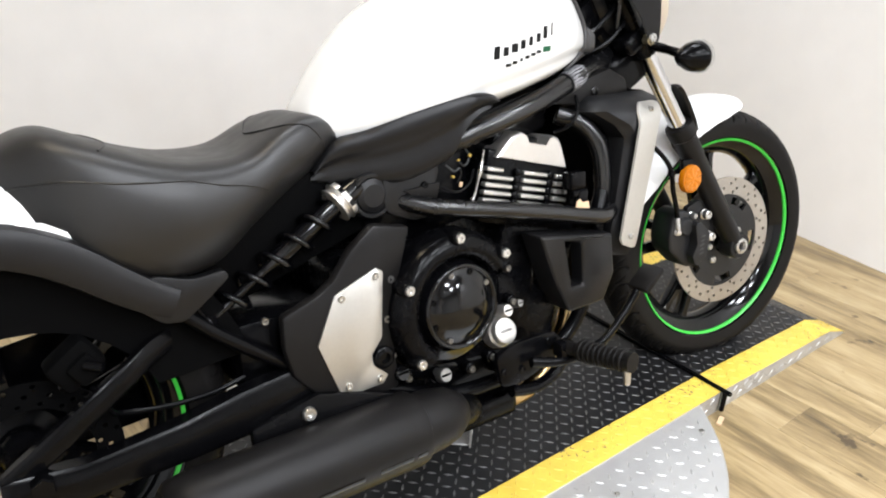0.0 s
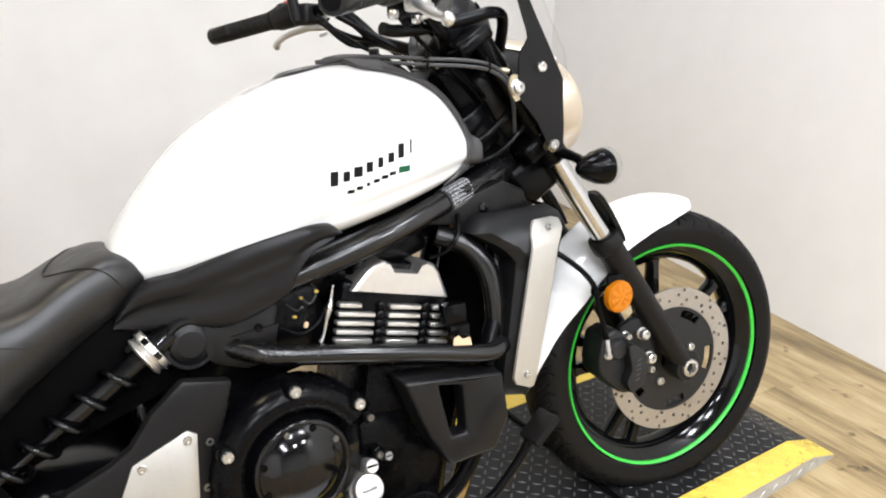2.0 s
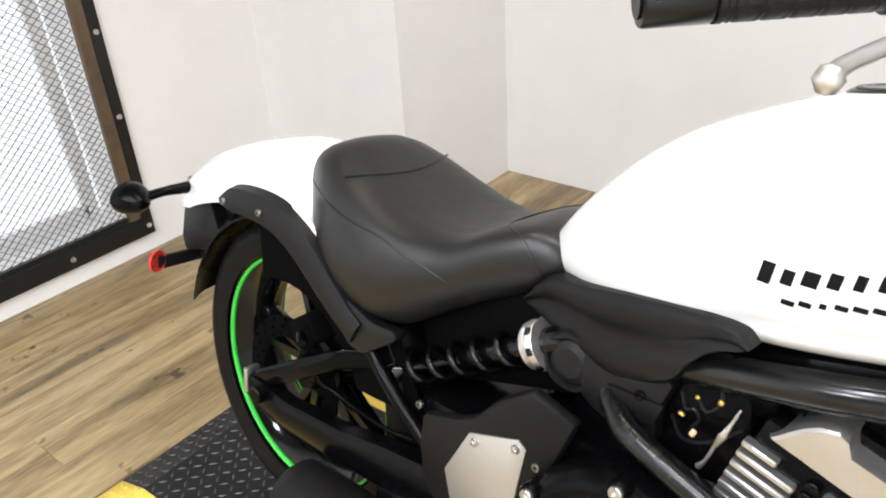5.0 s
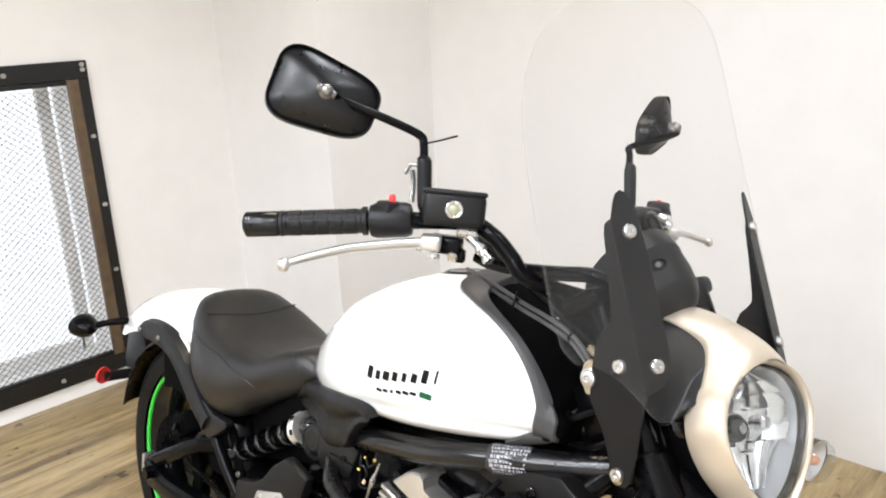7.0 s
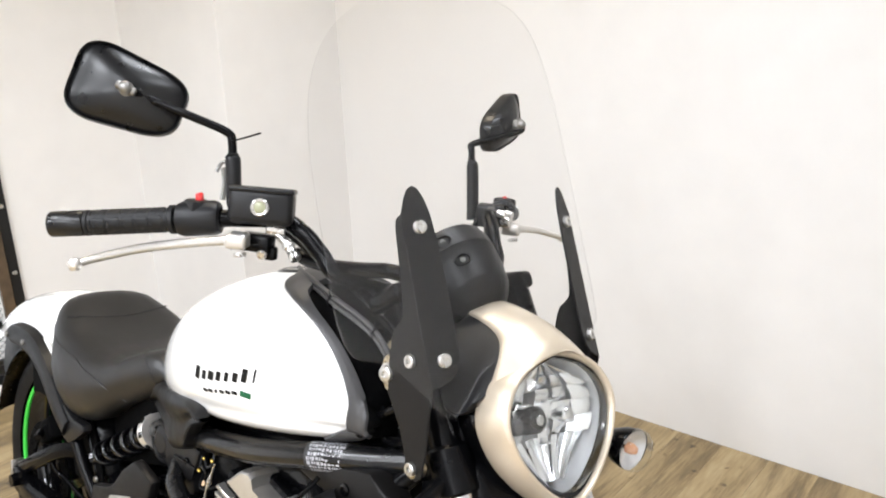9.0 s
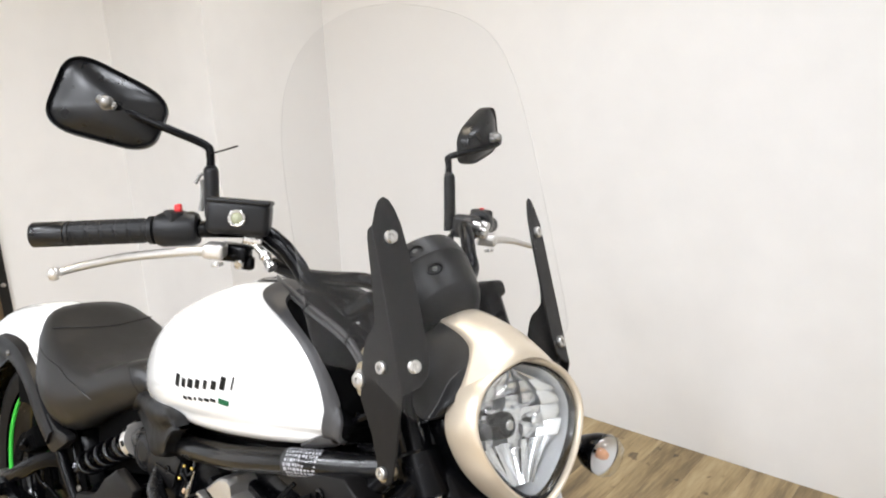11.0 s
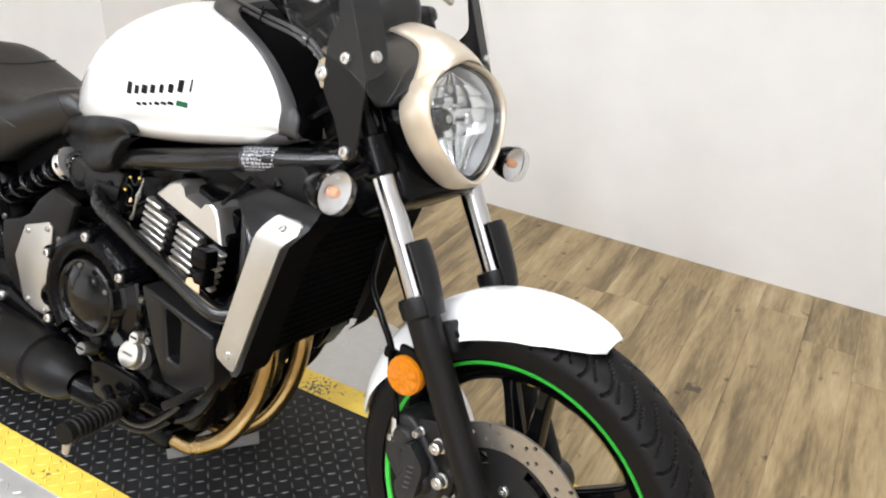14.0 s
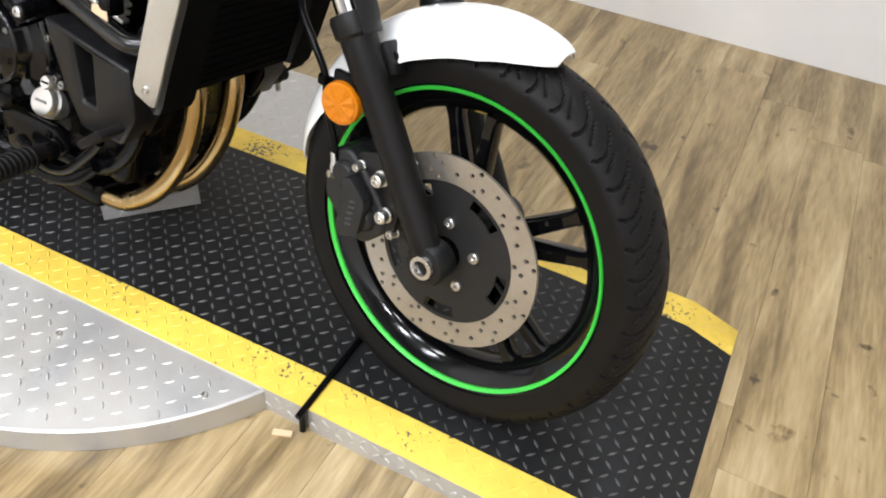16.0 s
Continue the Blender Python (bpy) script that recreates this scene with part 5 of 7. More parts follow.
def U(x, y, z):
    """A turned place carried back to the straight-ahead bike."""
    return UNSTEER @ Vector((x, y, z))


def fork(d, y):
    """A point d metres up the fork leg at y."""
    return FOOT + FD * d + Vector((0, y, 0))


for s in (-1, 1):
    y = s * 0.106
    bm = lathe(B(), [(0.0, -0.03), (0.014, -0.03), (0.021, -0.022), (0.0235, 0.01), (0.0245, 0.04), (0.0255, 0.1), (0.0255, 0.28), (0.0275, 0.29), (0.0275, 0.345), (0.0325, 0.35), (0.0335, 0.372), (0.031, 0.38), (0.022, 0.382)], axis_frame(fork(0, y), FD), 32)
    leg = spart("fork_slider", bm, BRACKET, bike, "satin black lower fork leg")
    cyl(bm := B(), fork(0.36, y), fork(0.6, y), 0.0205, n=28)
    spart("stanchion", bm, STANCHION, bike, "bright chrome fork tube")
    cyl(bm := B(), fork(0.62, y), fork(0.86, y), 0.0215, n=24)
    spart("upper_fork_tube", bm, BLACK_PAINT, bike)
    # seal guard standing beside the chrome
    rings = []
    for d, r in ((0.345, 0.036), (0.37, 0.04), (0.41, 0.043), (0.452, 0.043), (0.464, 0.04)):
        f = axis_frame(fork(d, y), FD, (1, 0, 0))
        rings.append([f @ Vector((q * r * math.cos(a), q * r * math.sin(a), 0)) for q in (1.0, 0.8) for a in [radians(-34 + 96 * k / 10) for k in (range(11) if q == 1.0 else range(10, -1, -1))]])
    spart("seal_guard", loft(B(), rings), BLACK_PLASTIC, leg, "black fork seal guard", 45)
    m = axis_frame(FOOT + Vector((0, s * 0.126, 0)), (0, s, 0))
    bm = lathe(B(), [(0.034, -0.04), (0.034, -0.004), (0.031, 0.0), (0.02, 0.0)], m, 28)
    spart("axle_clamp", bm, BLACK_PLASTIC, leg)
    bm = lathe(B(), [(0.02, -0.003), (0.019, 0.006), (0.013, 0.007), (0.011, 0.001), (0.0, 0.001)], m, 28)
    spart("axle_end", bm, STEEL, leg, "bright axle end")
box(bm := B(), (0, 0, 0), (0.075, 0.27, 0.04), None, 0.012, 3)
bm.transform(Matrix.Translation(fork(0.612, 0) - Vector((0.02, 0, 0))) @ Matrix.Rotation(-RAKE, 4, "Y"))
for s in (-1, 1):
    cyl(bm, fork(0.575, s * 0.106), fork(0.64, s * 0.106), 0.031, n=24, bev=0.004)
clamp = spart("lower_fork_clamp", bm, BLACK_PAINT, bike, "satin black lower fork clamp")
for y, d in ((-0.04, 0.585), (-0.04, 0.615), (0.04, 0.585), (0.04, 0.615)):
    piece("bolt", BOLT_K, clamp, STEER @ axis_frame(fork(d, y) + Vector((0.022, 0, 0.01)), (1, 0, 0.5)))
box(bm := B(), (0, 0, 0), (0.075, 0.27, 0.028), None, 0.01, 3)
bm.transform(Matrix.Translation(fork(0.84, 0) - Vector((0.02, 0, 0))) @ Matrix.Rotation(-RAKE, 4, "Y"))
spart("upper_fork_clamp", bm, BLACK_PAINT, bike)
box(bm := B(), (0, 0, 0), (0.13, 0.13, 0.15), None, 0.025, 3)
bm.transform(Matrix.Translation((1.165, 0, 0.94)) @ Matrix.Rotation(-RAKE, 4, "Y"))
spart("headstock_cover", bm, BLACK_PAINT, bike, "black cover over the wiring at the headstock")

box(bm := B(), (0, 0, 0), (0.13, 0.2, 0.09), None, 0.02, 3)
bm.transform(Matrix.Translation((1.275, 0, 0.77)) @ Matrix.Rotation(-RAKE, 4, "Y"))
spart("lamp_mount", bm, BLACK_PAINT, clamp, "black mount between the fork clamp and the lamp")

# --- front mudguard ---
rings = []
for k in range(48):
    t = k / 47
    deg = 179 - 104 * t
    r = 0.347 + 0.018 * min(1.0, t / 0.6) - 0.009 * max(0.0, (t - 0.8) / 0.2) ** 2
    w = interp(t, [0, 0.03, 0.12, 0.3, 0.5, 0.72, 0.85, 0.92, 0.97, 0.99, 1.0], [0.024, 0.038, 0.056, 0.072, 0.08, 0.08, 0.071, 0.06, 0.047, 0.036, 0.024])
    drop = interp(t, [0, 0.12, 0.35, 0.5, 0.7, 0.84, 0.93, 1.0], [0.01, 0.03, 0.068, 0.07, 0.06, 0.05, 0.032, 0.014])
    out = Vector((math.cos(radians(deg)), 0, math.sin(radians(deg))))
    row = []
    for j in range(19):
        q = -1 + 2 * j / 18
        row.append(AXLE + out * (r - drop * abs(q) ** 2.4) + Vector((0, w * math.copysign(abs(q) ** 0.75, q), 0)))
    rings.append(row + [p - out * 0.004 for p in row[::-1]])
fguard = spart("front_mudguard", loft(B(), rings), WHITE, bike, "white painted front mudguard", 50)
for s in (-1, 1):
    box(bm := B(), (0, 0, 0), (0.05, 0.03, 0.05), None, 0.006)
    bm.transform(Matrix.Translation(AXLE + Vector((-0.155, s * 0.078, 0.262))) @ Matrix.Rotation(-RAKE, 4, "Y"))
    spart("mudguard_stay", bm, BLACK_PLASTIC, fguard)
    piece("bolt", BOLT_K, fguard, STEER @ axis_frame(AXLE + Vector((-0.137, s * 0.079, 0.275)), (0, s, 0)))

# --- front caliper and hose ---
body = [(1.399, 0.416), (1.431, 0.427), (1.47, 0.4), (1.515, 0.345), (1.516, 0.313), (1.479, 0.276), (1.442, 0.28), (1.39, 0.33), (1.386, 0.364)]
bm = slab(B(), xz(rounded(body, 3, 0.25), -0.04), (0, -0.07, 0), 0.008, 3)
caliper = spart("front_caliper", bm, CASTING, bike, "dark grey two-piston brake caliper")
for cx, cz in ((1.43, 0.385), (1.475, 0.325)):
    cyl(bm := B(), (cx, -0.1, cz), (cx, -0.122, cz), 0.024, 0.021, n=24, bev=0.004)
    spart("piston_housing", bm, CASTING, caliper)
cover = [(1.443, 0.39), (1.457, 0.397), (1.491, 0.366), (1.483, 0.303), (1.448, 0.288), (1.438, 0.315), (1.452, 0.342)]
bm = slab(B(), xz(rounded(cover, 3, 0.2), -0.112), (0, -0.023, 0), 0.005, 3)
pad = spart("caliper_cover", bm, CASTING, caliper, "grey ribbed cover")
for k in range(5):
    box(bm := B(), (1.4635 + 0.0012 * k, -0.1355, 0.318 + 0.0105 * k), (0.012, 0.0014, 0.003), Matrix.Rotation(radians(-15), 4, "Y"), 0.0005, 1)
    spart("cover_mark", bm, TRIM, pad)
# hanger that carries the caliper on the fork leg
bm = slab(B(), xz(rounded([(1.44, 0.425), (1.48, 0.44), (1.525, 0.43), (1.535, 0.36), (1.53, 0.315), (1.5, 0.315), (1.47, 0.36)], 3, 0.22), -0.088), (0, -0.016, 0), 0.003, 2)
spart("caliper_hanger", bm, BLACK_PLASTIC, caliper)
for x, y, z, r in ((1.497, -0.106, 0.404, 0.0105), (1.513, -0.106, 0.347, 0.0105), (1.455, -0.104, 0.408, 0.007), (1.525, -0.09, 0.315, 0.0075)):
    bm = lathe(B(), [(r * 1.25, 0), (r * 1.25, 0.003), (r, 0.004), (r, 0.016), (r * 0.8, 0.018), (r * 0.5, 0.018), (r * 0.45, 0.013), (0, 0.013)], axis_frame((x, y, z), (0, -1, 0)), 18)
    spart("slide_pin", bm, STEEL, caliper, "bright flanged bolt")
tube(bm := B(), [(1.409, -0.112, 0.385), (1.402, -0.112, 0.43), (1.385, -0.116, 0.48), (1.375, -0.116, 0.53), (1.345, -0.114, 0.57), (1.305, -0.1, 0.606), (1.275, -0.065, 0.632), (1.25, -0.025, 0.66)], 0.0058, 12)
spart("brake_hose", bm, BLACK_PAINT, bike, "black brake hose")
bm = lathe(B(), [(0.009, -0.012), (0.009, 0.006), (0.006, 0.008), (0.006, 0.014), (0, 0.015)], axis_frame((1.409, -0.108, 0.376), (-0.3, -1, 0)), 14)
lathe(bm, [(0.0075, 0), (0.0075, 0.012), (0.0065, 0.014), (0.0065, 0.03), (0.0058, 0.032)], axis_frame((1.409, -0.112, 0.38), (-0.15, 0, 1)), 14)
spart("banjo_union", bm, STEEL, caliper, "bright hose union")
cyl(bm := B(), (1.375, -0.118, 0.515), (1.376, -0.118, 0.53), 0.009, n=14, bev=0.002)
box(bm, (1.392, -0.112, 0.522), (0.034, 0.004, 0.012), None, 0.001, 1)
spart("hose_clip", bm, BLACK_PAINT, bike, "black hose clip")
# amber reflector on its bracket
box(bm := B(), (1.425, -0.122, 0.52), (0.05, 0.012, 0.06), None, 0.004)
bracket = spart("reflector_bracket", bm, BLACK_PAINT, bike)
bm = lathe(B(), [(0.033, -0.006), (0.033, 0.004), (0.0315, 0.008), (0.028, 0.009), (0.0, 0.0105)], axis_frame((1.423, -0.128, 0.505), (0.12, -1, 0)), 32)
ref = spart("reflector", bm, AMBER, bracket, "round amber reflector")
rf = axis_frame((1.423, -0.128, 0.505), (0.12, -1, 0))
bm = B()
mid = bm.verts.new(rf @ Vector((0, 0, 0.0125)))
fan = [bm.verts.new(rf @ Vector((0.0275 * math.cos(2 * math.pi * k / 16), 0.0275 * math.sin(2 * math.pi * k / 16), 0.0125 if k % 2 else 0.0098))) for k in range(16)]
for k in range(16):
    bm.faces.new((mid, fan[k], fan[(k + 1) % 16]))
spart("reflector_face", bm, AMBER, ref, "faceted amber face", 1)

LAMP_BOWL = mat("lamp_reflector", (0.74, 0.74, 0.76), 0.28, 0.55)
# --- turn signals ---
def signal(pos, s, ahead, steer, stalk_from, clear):
    m = axis_frame(pos, (ahead, 0, 0), (0, 0, 1))
    bm = lathe(B(), [(0, -0.052), (0.01, -0.05), (0.02, -0.038), (0.031, -0.016), (0.034, 0.002), (0.0325, 0.005)], m, 28)
    bm.transform(Matrix.Translation(pos) @ Matrix.Diagonal((1, 1.12, 0.94, 1)) @ Matrix.Translation(-Vector(pos)))
    put = spart if steer else part
    ob = put("turn_signal", bm, BLACK_PAINT, bike, "black turn signal with a clear lens")
    tube(bm := B(), [stalk_from, Vector(pos).lerp(Vector(stalk_from), 0.55), Vector(pos) - Vector((ahead * 0.022, 0, 0))], [0.012, 0.009, 0.0105], 12)
    put("stalk", bm, BLACK_PAINT, ob)
    if clear:
        bm = lathe(B(), [(0.0342, 0.002), (0.0335, 0.012), (0.029, 0.021), (0.018, 0.027), (0, 0.029)], m, 28)
        put("lens", bm, LENS, ob, "clear lens")
        bm = lathe(B(), [(0.0332, 0.0045), (0.022, -0.004), (0.008, -0.012), (0, -0.012)], m, 24)
        put("reflector_bowl", bm, LAMP_BOWL, ob)
        bm = lathe(B(), [(0.0, 0.012), (0.006, 0.01), (0.009, 0.003), (0.009, -0.006), (0, -0.006)], m, 16)
        put("bulb", bm, mat("amber_bulb", (0.72, 0.36, 0.2), 0.3, coat=0.4), ob, "amber bulb")
    return ob


for s in (-1, 1):
    signal(Vector((1.318, s * 0.234, 0.79)), s, 1, True, fork(0.6, s * 0.12), True)
    signal(Vector((-0.36, s * 0.2, 0.59)), s, -1, False, Vector((-0.33, s * 0.09, 0.6)), False)

# --- headlight ---
LA = radians(19.4)
HM = Matrix.Translation((1.3625, 0.004, 0.885)) @ Matrix.Rotation(radians(90) - LA, 4, "Y")
# half outline of the lens: down from the blunt peak, past the wide shoulders, to the chin
LENS_X = [-0.098, -0.091, -0.082, -0.066, -0.043, -0.02, 0.005, 0.03, 0.055, 0.075, 0.085, 0.0875]
LENS_Y = [0.0, 0.028, 0.053, 0.077, 0.0925, 0.097, 0.0905, 0.077, 0.056, 0.032, 0.013, 0.0]
half = smooth_path([(x, y, 0) for x, y in zip(LENS_X, LENS_Y)], 4)
LENS_RING = [(p.x, p.y) for p in half] + [(p.x, -p.y) for p in half[-2:0:-1]]


def egg(k, h, dx=0.0):
    """The lens outline scaled by k and set h out of the lens plane: local x points down, y across."""
    return [HM @ Vector((x * k + dx, y * k, h)) for x, y in LENS_RING]


rings = [egg(0.05, -0.143, -0.02), egg(0.45, -0.14, -0.02), egg(0.76, -0.13, -0.015), egg(0.98, -0.1, -0.01), egg(1.07, -0.066), egg(1.09, -0.036)]
lampb = spart("headlight", loft(B(), rings, caps=False), BLACK_GLOSS, bike, "headlight with a champagne silver shell", 50)
rings = [egg(1.06, -0.046), egg(1.12, -0.045), egg(1.14, -0.036), egg(1.142, -0.022), egg(1.13, -0.007), egg(1.105, 0.004), egg(1.07, 0.0095), egg(1.035, 0.0095), egg(1.01, 0.006), egg(1.0, 0.0), egg(0.995, -0.01)]
spart("headlight_shell", loft(B(), rings, caps=False), HEAD_SILVER, lampb, "champagne silver painted shell ring", 60)
rings = [egg(1.0, -0.004), egg(0.998, 0.0015), egg(0.975, 0.0025), egg(0.945, -0.001, -0.003), egg(0.94, -0.008, -0.003)]
spart("lens_gasket", loft(B(), rings, caps=False), BLACK_GLOSS, lampb, "black lens gasket", 60)
rings = [egg(0.955, -0.002, -0.002), egg(0.9, 0.009, -0.002), egg(0.75, 0.018), egg(0.54, 0.024), egg(0.3, 0.028), egg(0.05, 0.0295)]
spart("headlight_lens", loft(B(), rings), LENS, lampb, "clear headlight lens", 60)


def bowl_depth(x, y):
    return -0.062 + 5.2 * (x * x * 0.8 + y * y)


def half_width(x, k):
    return interp(x, [v * k for v in LENS_X], [v * k for v in LENS_Y])


BOWL = mat("lamp_mirror", (0.9, 0.9, 0.91), 0.26, 1.0)
rings = [egg(0.955, -0.006, -0.002), egg(0.94, -0.03, -0.002), egg(0.9, -0.07, -0.002), egg(0.02, -0.075)]
spart("lamp_well", loft(B(), rings, caps=False), LAMP_BOWL, lampb, "silver lamp housing", 60)
# mirror bowl of separate facets: cushions above, upright flutes below
rnd = random.Random(21)
edges_x = [-0.088, -0.068, -0.05, -0.03, -0.008, 0.014, 0.07]
for i, (xa, xb) in enumerate(zip(edges_x, edges_x[1:])):
    cols = 7 if i < 5 else 10
    wa, wb = half_width(xa, 0.93), half_width(xb, 0.93)
    for c in range(cols):
        qa, qb = -1 + 2 * c / cols, -1 + 2 * (c + 1) / cols
        if 2 <= i <= 4 and abs(qa + qb) / 2 < 0.2:
            continue
        tx, ty = rnd.uniform(-0.1, 0.1), rnd.uniform(-0.14, 0.14)
        rows = []
        for a in range(4):
            u = a / 3
            x = xa + (xb - xa) * u
            w = wa + (wb - wa) * u
            row = []
            for b in range(5):
                v = b / 4
                y = w * (qa + (qb - qa) * (0.02 + 0.96 * v))
                bulge = (0.0045 if i == 5 else 0.003) * math.sin(math.pi * v) + 0.0025 * math.sin(math.pi * u)
                row.append(HM @ Vector((x, y, bowl_depth(x, y) + bulge + tx * (u - 0.5) * 0.06 + ty * (v - 0.5) * 0.06)))
            rows.append(row)
        spart("reflector_facet", loft(B(), rows, closed=False), BOWL, lampb)
# low-beam bulb under its dark shade, and a bright ledge above the flutes
cyl(bm := B(), HM @ Vector((-0.014, -0.008, -0.062)), HM @ Vector((-0.014, -0.008, -0.03)), 0.021, 0.018, n=24, bev=0.005)
spart("bulb_shade", bm, BLACK_GLOSS, lampb, "dark bulb shade")
cyl(bm := B(), HM @ Vector((-0.014, -0.008, -0.031)), HM @ Vector((-0.014, -0.008, -0.0265)), 0.007, n=16, bev=0.002)
spart("shade_tip", bm, STEEL, lampb, "bright shade tip")
for s in (-1, 1):
    cyl(bm := B(), HM @ Vector((-0.012, s * 0.05, -0.06)), HM @ Vector((-0.012, s * 0.05, -0.028)), 0.013, 0.011, n=20, bev=0.003)
    spart("side_bulb", bm, GREY_SATIN if s < 0 else BOWL, lampb, "small round bulb holder")
for y, ln in ((-0.03, 0.02), (0.022, 0.03), (0.0, 0.014)):
    box(bm := B(), (-0.036 if y else 0.018, y, -0.034), (0.005, ln, 0.012), None, 0.002, 1)
    bm.transform(HM)
    spart("reflector_step", bm, BOWL, lampb, "bright step across the reflector")
# cowl: a tongue from the clocks that spreads into the shell ring
rings = []
STN = ((1.198, 1.019, 1.203, 0.038, 1.009), (1.206, 1.0215, 1.208, 0.041, 1.0095), (1.23, 1.0225, 1.232, 0.043, 1.008), (1.26, 1.02, 1.262, 0.046, 1.003), (1.288, 1.0155, 1.286, 0.053, 0.994), (1.309, 1.0095, 1.301, 0.067, 0.976), (1.326, 1.002, 1.312, 0.086, 0.951), (1.337, 0.994, 1.328, 0.101, 0.93), (1.343, 0.986, 1.343, 0.107, 0.916))
dense = list(zip(*(spline(range(len(STN)), [v[i] for v in STN], 33)[1] for i in range(5))))
for cx, cz, ex, ey, ez in dense:
    row = []
    for j in range(21):
        q = -1 + j / 10
        f = abs(q) ** 2.1
        row.append(Vector((cx + (ex - cx) * f, 0.004 + ey * q, cz + (ez - cz) * f)))
    rings.append(row)
bm = loft(B(), rings, closed=False)
under = [[p - Vector((0.003, 0, 0.005)) for p in row] for row in rings]
loft(bm, under, closed=False)
loft(bm, [[r[0] for r in rings], [r[0] for r in under]], closed=False)
loft(bm, [[r[-1] for r in rings], [r[-1] for r in under]], closed=False)
loft(bm, [rings[0], under[0]], closed=False)
spart("cowl", bm, HEAD_SILVER, lampb, "champagne silver cowl tongue", 60)
# black hood beside the tongue with a rolled lower lobe
for s in (-1, 1):
    top = [(1.2, 0.036, 1.004), (1.235, 0.041, 1.003), (1.27, 0.047, 0.994), (1.296, 0.058, 0.98), (1.309, 0.078, 0.955), (1.316, 0.092, 0.935)]
    low = [(1.196, 0.085, 0.96), (1.215, 0.1, 0.94), (1.24, 0.114, 0.915), (1.268, 0.122, 0.9), (1.292, 0.119, 0.902), (1.308, 0.108, 0.918)]
    tp, lp = smooth_path(top, 4), smooth_path(low, 4)
    rows = []
    for a, b in zip(tp, lp):
        rows.append([Vector((p.x, 0.004 + s * (p.y + o), p.z)) for p, o in ((a, -0.002), (a.lerp(b, 0.3), 0.008), (a.lerp(b, 0.65), 0.008), (a.lerp(b, 0.95), 0.001), (b, -0.004), (b, -0.02))])
    spart("lamp_hood", loft(B(), rows, closed=False), BLACK_PLASTIC, lampb, "black hood beside the cowl", 55)
box(bm := B(), (0, 0, 0), (0.09, 0.17, 0.16), None, 0.035, 4)
bm.transform(Matrix.Translation((1.215, 0, 0.905)) @ Matrix.Rotation(-RAKE, 4, "Y"))
spart("headlight_bucket", bm, BLACK_PLASTIC, lampb)

# --- clocks ---
gm = axis_frame((1.122, -0.006, 1.05), (-0.85, 0, 0.53), (0, 1, 0))
bm = lathe(B(), [(0.0, -0.1), (0.03, -0.098), (0.048, -0.088), (0.06, -0.072), (0.0605, -0.07), (0.0675, -0.048), (0.0715, -0.018), (0.0735, -0.016), (0.074, 0.006), (0.072, 0.016), (0.068, 0.019), (0.063, 0.014), (0.058, 0.008), (0.0, 0.006)], gm, 48)
clock = spart("instrument_pod", bm, BLACK_PLASTIC, bike, "rounded black instrument pod")
bm = lathe(B(), [(0.058, 0.009), (0.045, 0.013), (0.0, 0.015)], gm, 36)
spart("dial_glass", bm, LENS, clock)
for ax_deg, hh, rr in ((-128, -0.004, 0.0738), (-120, -0.042, 0.0685)):
    a = radians(ax_deg)
    rad = gm.to_3x3() @ Vector((math.cos(a), math.sin(a), 0))
    fwd = gm.to_3x3() @ Vector((0, 0, -1))
    f = axis_frame(gm @ Vector((rr * math.cos(a), rr * math.sin(a), hh)), rad + fwd * 0.3, fwd)
    bm = lathe(B(), [(0.0085, -0.004), (0.0085, 0.0012), (0.0072, 0.0018), (0.0062, 0.0012), (0.0062, -0.003), (0, -0.003)], f @ Matrix.Scale(1.5, 4, (0, 1, 0)), 20)
    slot = spart("pod_slot", bm, VOID, clock, "dark screw recess")
    piece("bolt", BOLT_D, clock, STEER @ f @ Matrix.Translation((0, 0, -0.0025)) @ Matrix.Scale(0.6, 4))

